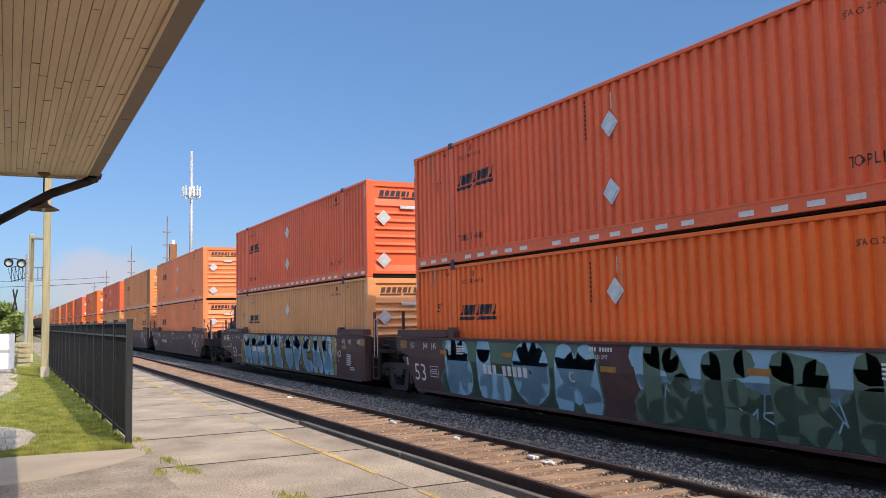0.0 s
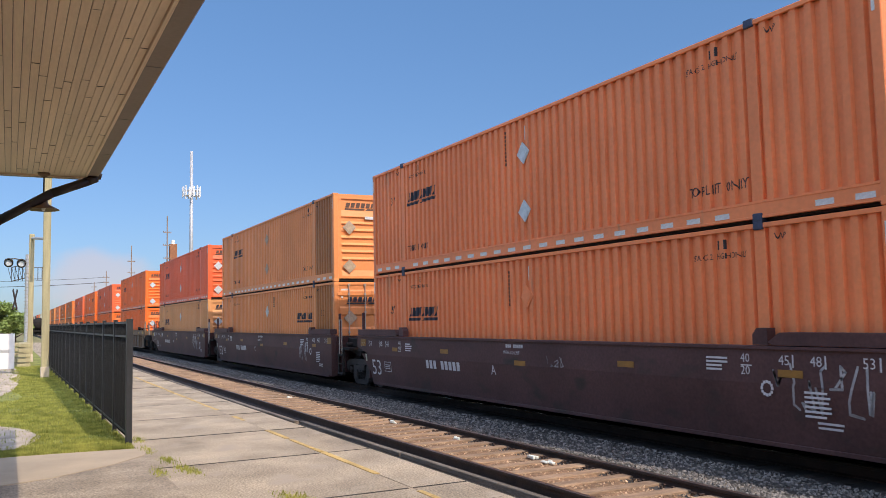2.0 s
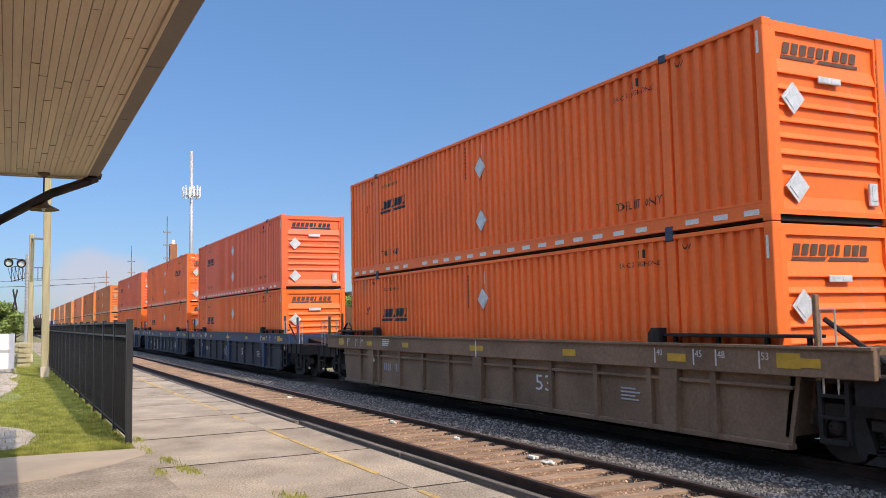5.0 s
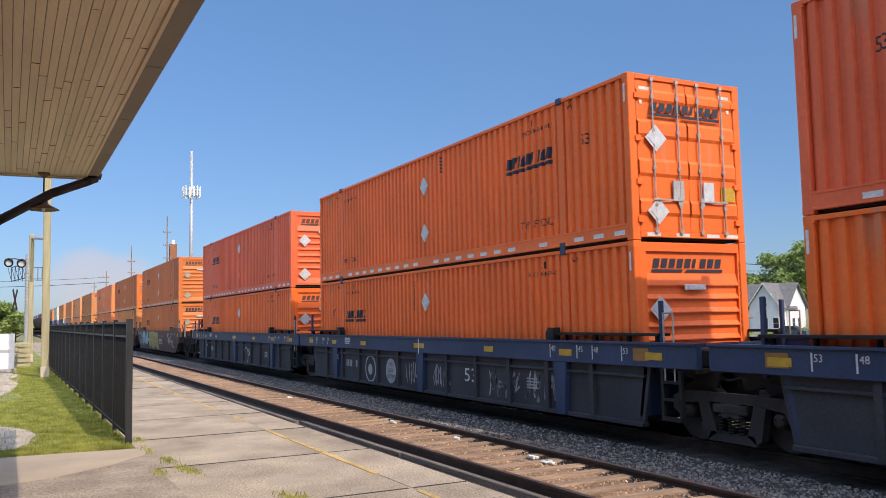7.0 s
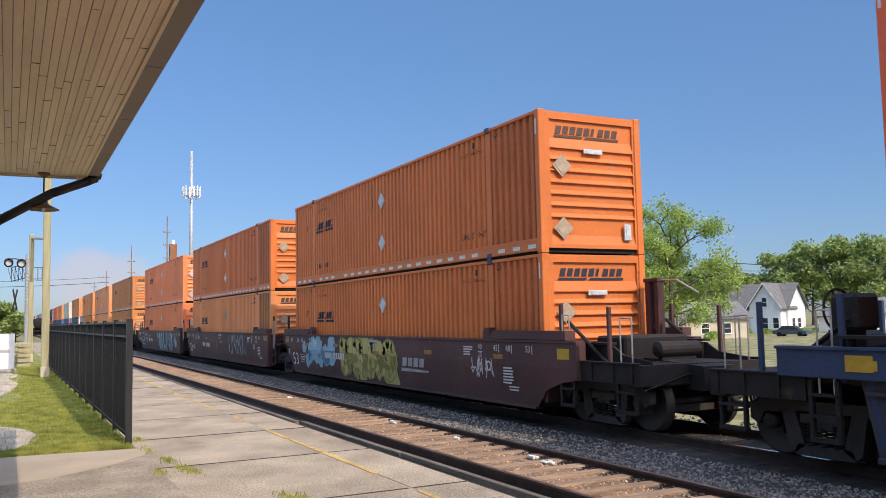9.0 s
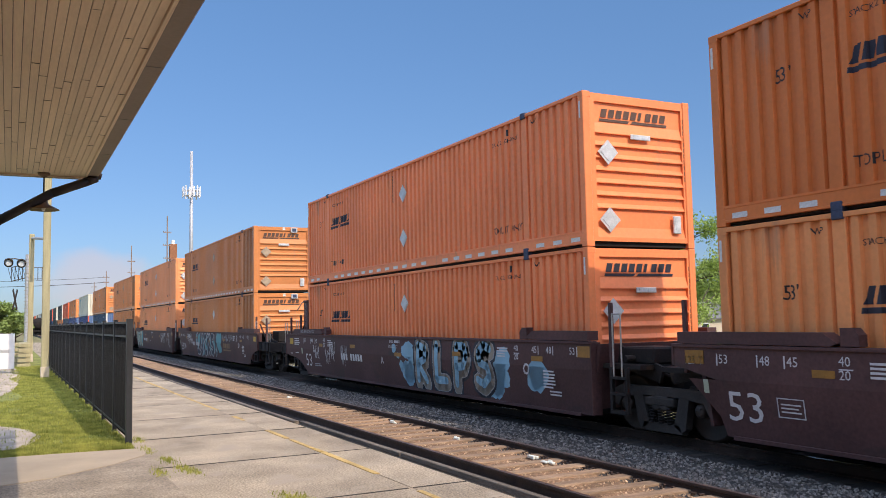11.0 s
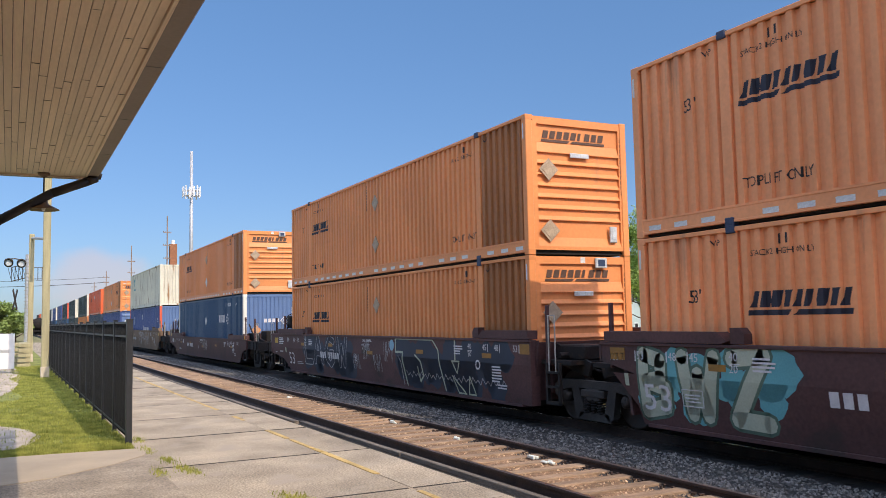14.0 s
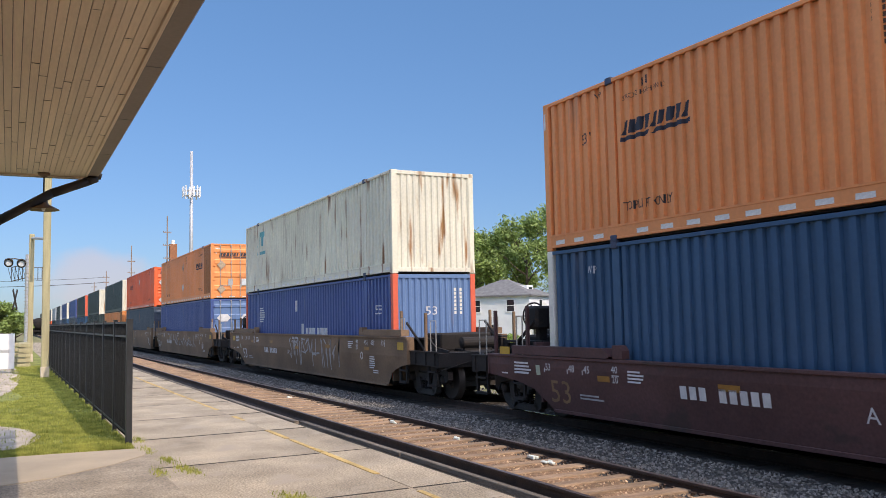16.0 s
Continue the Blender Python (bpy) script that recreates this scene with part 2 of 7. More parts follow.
M_SOFFIT = mat("beige_soffit_board_paint", (0.74, 0.60, 0.43), rough=0.6, var=0.09, scale=1.5, fine=20, bump=0.1, rand=0.05, stretch=(0.3, 2, 2))
M_FASCIA = mat("grey_brown_gutter_metal", (0.21, 0.165, 0.13), rough=0.55, var=0.15, scale=1, fine=20, bump=0.05)
M_PIPE = mat("dark_bronze_pipe", (0.035, 0.028, 0.024), rough=0.5, var=0.2, scale=4, bump=0.05)
M_SHADE = mat("brown_enamel_lamp_shade", (0.20, 0.12, 0.07), rough=0.45, var=0.15, scale=4, bump=0.03)
M_ROOF = mat("grey_brown_roof_shingle", (0.24, 0.21, 0.18), rough=0.9, var=0.2, scale=4, fine=40, bump=0.5)
M_POLE = mat("olive_brown_wooden_pole", (0.42, 0.37, 0.21), rough=0.85, var=0.2, scale=2, fine=30, bump=0.3, stretch=(4, 4, 0.3))
M_GREYPOLE = mat("galvanised_mast", (0.48, 0.49, 0.50), rough=0.5, metal=0.3, var=0.1, scale=2, bump=0.02)
M_WOODPOLE = mat("brown_utility_pole_wood", (0.30, 0.21, 0.16), rough=0.9, var=0.2, scale=2, fine=20, bump=0.2)
M_BRICK = mat("red_brick", (0.34, 0.14, 0.07), rough=0.9, var=0.2, scale=3, fine=20, bump=0.3)
M_SIDING = mat("white_house_siding", (0.78, 0.78, 0.76), rough=0.7, var=0.06, scale=1, bump=0.03)
M_BLUESIDE = mat("pale_green_blue_siding", (0.45, 0.56, 0.54), rough=0.7, var=0.06, scale=1, bump=0.03)
M_BUFF = mat("buff_siding", (0.62, 0.52, 0.38), rough=0.7, var=0.08, scale=1, bump=0.03)
M_TIN = mat("faded_yellow_metal_wall", (0.55, 0.44, 0.22), rough=0.6, var=0.1, scale=1, bump=0.03)
M_SHINGLE = mat("grey_house_shingles", (0.17, 0.165, 0.16), rough=0.9, var=0.2, scale=2, fine=18, bump=0.3)
M_PANE = mat("dark_window_glass", (0.03, 0.035, 0.04), rough=0.08, var=0.1, scale=2, bump=0)
M_BARK = mat("tree_bark", (0.12, 0.09, 0.065), rough=0.95, var=0.3, scale=5, fine=30, bump=0.5)
M_LEAF = mat("maple_leaves", (0.26, 0.38, 0.10), rough=0.6, var=0.4, scale=0.9, fine=6, bump=0, tint=(0.38, 0.48, 0.15))
M_LEAFLT = mat("light_locust_leaves", (0.30, 0.45, 0.09), rough=0.6, var=0.35, scale=0.9, fine=6, bump=0, tint=(0.42, 0.54, 0.13))
M_NEEDLE = mat("sparse_dark_needles", (0.15, 0.18, 0.085), rough=0.8, var=0.35, scale=0.9, fine=6, bump=0)
M_ALUM = mat("white_antenna_panel", (0.80, 0.80, 0.80), rough=0.5, var=0.05, scale=4, bump=0)
M_BOARD = mat("white_sign_board", (0.78, 0.77, 0.74), rough=0.6, var=0.06, scale=2, bump=0.02)


def leafy(m):
    """Let some light through the leaves."""
    n, l = m.node_tree.nodes, m.node_tree.links
    tr, mx = n.new("ShaderNodeBsdfTranslucent"), n.new("ShaderNodeMixShader")
    b = n["Principled BSDF"]
    l.new(b.inputs["Base Color"].links[0].from_socket, tr.inputs["Color"])
    mx.inputs[0].default_value = 0.35
    l.new(b.outputs[0], mx.inputs[1])
    l.new(tr.outputs[0], mx.inputs[2])
    l.new(mx.outputs[0], n["Material Output"].inputs["Surface"])


for m_ in (M_LEAF, M_LEAFLT, M_NEEDLE, M_GRASS):
    leafy(m_)
M_YELSP = mat("pale_yellow_spray_paint", (0.48, 0.42, 0.13), rough=0.6, var=0.2, scale=1.5, bump=0.02)


# ---- mesh helpers ----
def box(bm, x0, x1, y0, y1, z0, z1, bev=0.0):
    v = [bm.verts.new((x, y, z)) for x in (x0, x1) for y in (y0, y1) for z in (z0, z1)]
    fs = [bm.faces.new([v[i] for i in f]) for f in ((0, 1, 3, 2), (4, 6, 7, 5), (0, 4, 5, 1), (2, 3, 7, 6), (0, 2, 6, 4), (1, 5, 7, 3))]
    if bev:
        es = list({e for f in fs for e in f.edges})
        bmesh.ops.bevel(bm, geom=es, offset=bev, segments=1, affect='EDGES')
    return v


def prism(bm, outline, y0, y1, axis='y'):
    """A closed outline pushed from y0 to y1; the outline is (x, z), or (y, z) with axis 'x', or (x, y) with axis 'z'."""
    def at(a, b, c):
        return {'y': (a, c, b), 'x': (c, a, b), 'z': (a, b, c)}[axis]
    lo = [bm.verts.new(at(a, b, y0)) for a, b in outline]
    hi = [bm.verts.new(at(a, b, y1)) for a, b in outline]
    n = len(lo)
    bm.faces.new(lo)
    bm.faces.new(hi[::-1])
    for i in range(n):
        bm.faces.new((lo[i], hi[i], hi[(i + 1) % n], lo[(i + 1) % n]))


def tube(bm, p0, p1, r, seg=8, r1=None):
    p0, p1 = Vector(p0), Vector(p1)
    q = (p1 - p0).to_track_quat('Z', 'Y')
    rings = []
    for p, rr in ((p0, r), (p1, r if r1 is None else r1)):
        rings.append([bm.verts.new(p + q @ Vector((rr * math.cos(2 * math.pi * i / seg), rr * math.sin(2 * math.pi * i / seg), 0))) for i in range(seg)])
    a, b = rings
    for i in range(seg):
        bm.faces.new((a[i], a[(i + 1) % seg], b[(i + 1) % seg], b[i]))
    bm.faces.new(a[::-1])
    bm.faces.new(b)


def pipe(bm, pts, r, seg=6):
    for a, b in zip(pts, pts[1:]):
        tube(bm, a, b, r, seg)


def lathe(bm, prof, centre, axis, seg=20):
    """Profile of (radius, along) turned about an axis through the centre."""
    q = Vector(axis).to_track_quat('Z', 'Y')
    c = Vector(centre)
    rings = [[bm.verts.new(c + q @ Vector((r * math.cos(2 * math.pi * i / seg), r * math.sin(2 * math.pi * i / seg), h))) for i in range(seg)] for r, h in prof]
    for a, b in zip(rings, rings[1:]):
        for i in range(seg):
            bm.faces.new((a[i], a[(i + 1) % seg], b[(i + 1) % seg], b[i]))
    bm.faces.new(rings[0][::-1])
    bm.faces.new(rings[-1])


def quad(bm, *pts):
    bm.faces.new([bm.verts.new(p) for p in pts])


MESHES = {}


def made(key, build, fix=True):
    """The mesh of that key; build(bm) makes it the first time, and alike pieces share it."""
    if key not in MESHES:
        bm = bmesh.new()
        build(bm)
        if fix:
            bmesh.ops.recalc_face_normals(bm, faces=bm.faces)
        me = bpy.data.meshes.new(key)
        bm.to_mesh(me)
        bm.free()
        me.materials.append(None)
        MESHES[key] = me
    return MESHES[key]


def part(name, source, material, parent=None, label="", at=None):
    """One mesh object, from a shared mesh or a bmesh, under a thing or a part."""
    if not isinstance(source, bpy.types.Mesh):
        bmesh.ops.recalc_face_normals(source, faces=source.faces)
        me = bpy.data.meshes.new(name)
        source.to_mesh(me)
        source.free()
        me.materials.append(None)
        source = me
    ob = new(name, source)
    ob.material_slots[0].link = 'OBJECT'
    ob.material_slots[0].material = material
    if parent:
        ob.parent = parent
    if at is not None:
        ob.matrix_basis = at
    if label:
        tagged(ob, label)
    return ob


def smooth(ob):
    for f in ob.data.polygons:
        f.use_smooth = True
    return ob


TEXTS = {}


def text_mesh(words, height, width=None, shear=0.0):
    """Flat letters in x and z, lower left corner at the origin, facing -y."""
    key = (words, height, width, shear)
    if key in TEXTS:
        return TEXTS[key]
    cu = bpy.data.curves.new("letters", 'FONT')
    cu.body, cu.resolution_u, cu.shear = words, 2, shear
    ob = bpy.data.objects.new("letters", cu)
    scene.collection.objects.link(ob)
    dg = bpy.context.evaluated_depsgraph_get()
    me = bpy.data.meshes.new_from_object(ob.evaluated_get(dg))
    bpy.data.objects.remove(ob)
    bpy.data.curves.remove(cu)
    co = np.array([v.co[:] for v in me.vertices])
    lo, hi = co.min(0), co.max(0)
    s = height / max(hi[1] - lo[1], 1e-6)
    sx = width / (hi[0] - lo[0]) if width else s
    for v, c in zip(me.vertices, co):
        v.co = ((c[0] - lo[0]) * sx, 0, (c[1] - lo[1]) * s)
    me.materials.clear()
    me.materials.append(None)
    TEXTS[key] = me
    return me


# ---- ground, tracks, platform ----
PLAT = -0.15
NEAR_RAILS, FAR_RAILS = (5.806, 7.311), (9.883, 11.388)
TRAIN_Y = 10.635
X0, X1 = -420.0, 60.0


def structure(name, source, material, label, category):
    return tagged(part(name, source, material), label, category, kind="structure")


def ground_height(x, y):
    """The lie of the land: level by the tracks, falling beyond them."""
    if y < 13.5:
        return -0.42
    return -0.42 - 0.9 * min(1, (y - 13.5) / 20) + 0.05 * noise.noise((x * 0.1, y * 0.1, 0))


bm = bmesh.new()
xs = [-4000, -1500, -700, -400] + list(range(-300, 61, 10)) + [200, 800, 3000]
ys = [-3000, -800, -200, -60, -20, -2, 2.1, 8, 13.5, 18, 24, 34, 45, 60, 80, 100, 130, 170, 230, 400, 900, 3500]
grid = [[bm.verts.new((x, y, ground_height(x, y))) for y in ys] for x in xs]
for a, b in zip(grid, grid[1:]):
    for j in range(len(ys) - 1):
        bm.faces.new((a[j], b[j], b[j + 1], a[j + 1]))
structure("ground", bm, M_SOIL, "flat rough grass and bare soil round the tracks", "ground")

bm = bmesh.new()
prism(bm, [(5.70, -0.60), (5.70, -0.17), (7.45, -0.115), (7.95, -0.14), (8.45, -0.24), (9.0, -0.20), (12.5, -0.20), (13.4, -0.42), (13.4, -0.60)], X0, X1, 'x')
structure("ballast_bed", bm, M_BALLAST, "grey crushed stone bed under both tracks", "ballast")
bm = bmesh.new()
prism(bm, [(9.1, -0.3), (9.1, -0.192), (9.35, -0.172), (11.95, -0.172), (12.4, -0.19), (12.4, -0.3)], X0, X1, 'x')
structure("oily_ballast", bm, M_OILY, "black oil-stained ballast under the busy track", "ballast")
bm = bmesh.new()
prism(bm, [(5.88, -0.165), (6.1, -0.115), (7.0, -0.115), (7.24, -0.165), (7.24, -0.22), (5.88, -0.22)], X0, X1, 'x')
structure("dirt_between_rails", bm, M_DIRT, "brown dirt and small stones filling the empty track", "dirt")


def rail_profile(bm, head):
    o = [(-0.07, -0.175), (-0.07, -0.160), (-0.012, -0.140), (-0.012, -0.045), (-0.036, -0.036), (-0.036, -0.004), (0.036, -0.004), (0.036, -0.036), (0.012, -0.045), (0.012, -0.140), (0.07, -0.160), (0.07, -0.175)]
    if head:
        o = [(-0.031, -0.003), (-0.026, 0.0), (0.026, 0.0), (0.031, -0.003)]
    prism(bm, o, X0, X1, 'x')


for name, ys_, label, top in (("near_track", NEAR_RAILS, "empty rusty track with brown dirt between its rails", M_HEADDULL), ("far_track", FAR_RAILS, "busy main track with polished rail heads", M_HEAD)):
    track = tagged(new(name), label, "track", kind="structure")
    for y in ys_:
        part("rail", made("rail", lambda b: rail_profile(b, False)), M_RAIL, track, at=pose(0, y, 0))
        part("rail_head", made("rail_head", lambda b: rail_profile(b, True)), top, track, at=pose(0, y, 0))
    mid = sum(ys_) / 2
    half = 1.02 if name == "near_track" else 1.27
    tie = made("tie" + name, lambda b: box(b, -0.11, 0.11, -0.70 if half < 1.1 else -half, half, -0.16, 0.0, 0.012))
    x = 4.0
    count = 0
    while x > -72:
        near = name == "near_track"
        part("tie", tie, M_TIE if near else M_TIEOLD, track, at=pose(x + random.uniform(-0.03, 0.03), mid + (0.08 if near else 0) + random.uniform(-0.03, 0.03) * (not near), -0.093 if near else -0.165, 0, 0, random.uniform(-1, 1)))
        x -= 0.52
    if name == "near_track":
        def spikes(b):
            rnd = random.Random(4)
            x = -4.0
            while x > -48:
                for yy in (NEAR_RAILS[0] + 0.1, NEAR_RAILS[1] - 0.10, NEAR_RAILS[1] - 0.16):
                    for dx in (-0.07, 0.07):
                        px, py = x + dx + rnd.uniform(-0.02, 0.02), yy + rnd.uniform(-0.012, 0.012)
                        h = rnd.uniform(-0.105, -0.085)
                        box(b, px - 0.009, px + 0.009, py - 0.009, py + 0.009, -0.13, h)
                        box(b, px - 0.019, px + 0.019, py - 0.019, py + 0.019, h, h + 0.014)
                x -= 0.52
        tagged(part("rail_spike", made("spikes", spikes, False), M_RAIL, track, "rusty spikes standing in rows beside the rails"), kind="stuff")


def stones(count, area, sizes, seed, z):
    """Loose crushed stones strewn over a strip; denser towards the camera's end."""
    rnd = random.Random(seed)
    base = [(1, 0, 0), (-1, 0, 0), (0, 1, 0), (0, -1, 0), (0, 0, 1), (0, 0, -1)]
    tris = [(0, 2, 4), (2, 1, 4), (1, 3, 4), (3, 0, 4), (2, 0, 5), (1, 2, 5), (3, 1, 5), (0, 3, 5)]
    verts, faces = [], []
    for i in range(count):
        u = rnd.random() ** 1.7
        x, y = area[1] + (area[0] - area[1]) * u, rnd.uniform(area[2], area[3])
        s = rnd.uniform(*sizes) * (1 + 0.8 * u)
        q = Euler((rnd.random() * 6, rnd.random() * 6, rnd.random() * 6)).to_matrix()
        k = len(verts)
        for c in base:
            v = q @ Vector([a * s * rnd.uniform(0.6, 1.25) for a in c])
            verts.append((x + v.x, y + v.y, z(x, y) + v.z * 0.8))
        faces += [(k + a, k + b, k + c) for a, b, c in tris]
    me = bpy.data.meshes.new("stones")
    me.from_pydata(verts, [], faces)
    me.materials.append(None)
    return me


def bed(y):
    """Height of the stone bed between the two tracks."""
    return float(np.interp(y, (7.38, 7.95, 8.45, 9.0, 9.3), (-0.112, -0.14, -0.24, -0.20, -0.175)))


tagged(part("ballast_stones", stones(34000, (-95, -5, 7.38, 9.3), (0.014, 0.036), 1, lambda x, y: bed(y) + random.uniform(-0.012, 0.012)), M_STONE), "loose grey crushed stones between the two tracks", "ballast stones", kind="stuff")
tagged(part("track_stones", stones(9000, (-80, -5, 5.95, 7.20), (0.010, 0.026), 2, lambda x, y: -0.117 + random.uniform(-0.012, 0.012)), M_STONEB), "small pale brown stones lying between the rails", "stones", kind="stuff")
tagged(part("far_stones", stones(5000, (-60, -5, 10.0, 13.2), (0.02, 0.045), 3, lambda x, y: -0.19), M_STONE), "crushed stones under and beyond the busy track", "ballast stones", kind="stuff")
rnd = random.Random(8)
rag = mat("pale_litter_paper", (0.72, 0.76, 0.68), rough=0.7, var=0.1, scale=8, bump=0.1)
for cx, cy in ((-10.3, 6.95), (-10.75, 7.0), (-13.3, 6.98), (-16.0, 7.0), (-23.0, 6.95)):
    bm = bmesh.new()
    for i in range(4):
        dx, dy, s = rnd.uniform(-0.14, 0.14), rnd.uniform(-0.05, 0.05), rnd.uniform(0.03, 0.07)
        box(bm, dx - s, dx + s, dy - s * 0.5, dy + s * 0.5, 0.0, rnd.uniform(0.02, 0.05), 0.008)
    tagged(part("pale_stone", bm, rag, at=pose(cx, cy, -0.1)), "pale broken stones lying beside the rail", "stone", "pale stones by the rail")

# platform: a soil bed with slabs on it, joints between
bm = bmesh.new()
box(bm, -130, 40, 2.0, 5.5, -0.5, PLAT - 0.06)
platform = structure("platform", bm, M_JOINT, "weathered concrete station platform beside the empty track", "platform")
JOINTS = [-10.08 - 3.42 * k for k in range(-4, 34)]


def slab(b, w):
    box(b, 0.02, 3.40, 0.0, w, -0.2, 0.0, 0.006)


for k, xj in enumerate(JOINTS):
    part("slab", made("slab_edge", lambda b: slab(b, 0.80)), M_CONC, platform, at=pose(xj - 3.42, 4.66, PLAT + rnd.uniform(-0.006, 0.004)))
    part("slab", made("slab_wide", lambda b: slab(b, 2.62)), M_CONC, platform, at=pose(xj - 3.42, 2.03, PLAT + rnd.uniform(-0.005, 0.004)))
bm = bmesh.new()
r2 = random.Random(3)
x = 2.0
while x > -70:
    n = r2.uniform(0.15, 1.6)
    if r2.random() < 0.86:
        w = r2.uniform(0.035, 0.055)
        y = 4.65 + r2.uniform(-0.012, 0.012)
        box(bm, x - n, x, y - w, y + w, PLAT - 0.01, PLAT + 0.0065)
    x -= n + r2.choice((0, 0, 0.05, 0.2))
tagged(part("yellow_line", bm, M_LINE, platform, "worn yellow safety line along the platform edge"))
filler = made("joint_filler", lambda b: box(b, -0.016, 0.016, 2.05, 4.60, -0.06, 0.0))
filler2 = made("joint_filler2", lambda b: box(b, -0.016, 0.016, 4.68, 5.44, -0.06, 0.0))
for xj in JOINTS[:-1]:
    part("joint", filler, M_JOINT, platform, at=pose(xj, 0, PLAT + 0.003))
    part("joint", filler2, M_JOINT, platform, at=pose(xj, 0, PLAT + 0.003))
rc = random.Random(31)


def cracks(b):
    """Thin wandering cracks, laid just proud of the slabs."""
    for i in range(14):
        x, y = -9 - 40 * rc.random() ** 1.5, rc.uniform(2.1, 5.3)
        a = rc.choice((0.1, 1.4, 1.6, 3.0)) + rc.uniform(-0.3, 0.3)
        w = rc.uniform(0.003, 0.006)
        for k in range(rc.randint(5, 16)):
            a += rc.uniform(-0.25, 0.25)
            s = rc.uniform(0.06, 0.16)
            nx, ny = x + s * math.cos(a), y + s * math.sin(a)
            if not 2.06 < ny < 5.44:
                break
            dx, dy = -math.sin(a) * w, math.cos(a) * w
            quad(b, (x - dx, y - dy, PLAT + 0.0055), (nx - dx, ny - dy, PLAT + 0.0055), (nx + dx, ny + dy, PLAT + 0.0055), (x + dx, y + dy, PLAT + 0.0055))
            x, y = nx, ny


tagged(part("crack", made("cracks", cracks), M_JOINT, platform, "dark hairline cracks in the slabs"), kind="stuff")
edge = tagged(new("platform_edge"), "split weathered timbers along the platform edge", "edging", kind="structure")
x = 3.0
k = 0
while x > -110:
    ln = 5.2 if x > -40 else 9.0
    off = 5.47 if x < -17.8 else 5.62
    m = pose(x - ln, off + r2.uniform(-0.02, 0.02), PLAT + 0.02 + r2.uniform(-0.01, 0.02), r2.uniform(-2, 2), 0, r2.uniform(-0.25, 0.25))
    part("timber", made("timber%d" % ln, lambda b: (box(b, 0.03, ln, 0, 0.085, -0.2, 0.0, 0.012), box(b, 0.05, ln - 0.1, 0.09, 0.15 if x > -17.8 else 0.22, -0.2, -0.02, 0.012))), M_TIMBER, edge, at=m)
    x -= ln + 0.02
bm = bmesh.new()
box(bm, -110, 40, 5.45, 5.74, -0.5, -0.2)
part("edge_bed", bm, M_JOINT, edge)

# asphalt by the station, concrete path, lawn
bm = bmesh.new()
prism(bm, [(40, 2.026), (-14.9, 2.026), (-14.2, 1.45), (-13.5, 0.6), (-13.2, -0.1), (-12.9, -1.2), (-12.9, -8), (40, -8)], -0.5, PLAT + 0.002, 'z')
structure("asphalt_apron", bm, M_ASPH, "worn grey asphalt beside the station building", "asphalt")
bm = bmesh.new()
prism(bm, [(-12.905, -8), (-12.905, -1.2), (-13.205, -0.1), (-13.505, 0.6), (-14.205, 1.45), (-14.905, 2.026), (-15.75, 2.2), (-15.95, 0.8), (-16.05, -0.3), (-16.1, -8)], -0.5, PLAT + 0.012, 'z')
structure("concrete_path", bm, M_PATH, "pale concrete path curving off the platform", "path")
bm = bmesh.new()
pts = [(-15.76, 2.02), (-15.96, 0.8), (-16.06, -0.3), (-16.11, -12), (-130, -12), (-130, 2.02)]
prism(bm, pts, -0.5, PLAT - 0.012, 'z')
structure("lawn", bm, M_LAWN, "mown green lawn inside the fence", "lawn")
# pale gravel carried on out of view to y -11, to bounce light
for nm, pts in (("gravel_patch", [(-16.9, -0.6), (-17.2, 0.25), (-18.6, 0.62), (-20.1, 0.4), (-21.5, -0.3), (-22, -11), (-16.9, -11)]), ("gravel_drive", [(-27, -11), (-28.5, -0.5), (-33, 0.2), (-40, 0.5), (-47, 0.45), (-56, 0.1), (-60, -11)])):
    bm = bmesh.new()
    prism(bm, pts, -0.3, PLAT + 0.004, 'z')
    structure(nm, bm, M_GRIT, "pale bare gravel patch in the lawn", "gravel")


def blades(count, spots, h, seed):
    rnd = random.Random(seed)
    verts, faces = [], []
    for i in range(count):
        x, y = spots(rnd)
        if x is None:
            continue
        a, s = rnd.random() * 6.28, rnd.uniform(0.4, 1.0) * h
        lx, ly = rnd.uniform(-0.4, 0.4) * s, rnd.uniform(-0.4, 0.4) * s
        w = rnd.uniform(0.004, 0.009) * (1 + abs(x) / 25)
        k = len(verts)
        verts += [(x - w * math.cos(a), y - w * math.sin(a), PLAT - 0.02), (x + w * math.cos(a), y + w * math.sin(a), PLAT - 0.02), (x + lx, y + ly, PLAT - 0.01 + s)]
        faces.append((k, k + 1, k + 2))
    me = bpy.data.meshes.new("blades")
    me.from_pydata(verts, [], faces)
    me.materials.append(None)
    return me


def lawn_spot(r):
    u = r.random() ** 1.8
    x, y = -16.0 - 36 * u, r.uniform(-0.6, 2.0)
    if (-21 < x < -16.9 and y < 0.55 - abs(x + 18.9) * 0.2) or (x < -28 and y < 0.25 + 0.15 * math.sin(x)):
        if r.random() < 0.93:
            return None, None
    if noise.noise((x * 0.7, y * 0.9, 3)) > 0.28 and r.random() < 0.6:
        return None, None
    return x, y


def weed_spot(r):
    x, y = r.choice(((-15.5, 2.15), (-13.3, 2.35), (-12.9, 2.45), (-13.1, 2.0), (-10.4, 3.1), (-10.2, 3.25), (-17.0, 2.2), (-14.2, 2.3)))
    return x + r.gauss(0, 0.20), y + r.gauss(0, 0.06)


tagged(part("lawn_grass", blades(60000, lawn_spot, 0.07, 5), M_GRASS), "short bright green grass blades on the lawn", "grass", kind="stuff")
tagged(part("joint_weeds", blades(1500, weed_spot, 0.06, 6), M_GRASS), "small weeds growing from cracks in the paving", "weeds", kind="stuff")


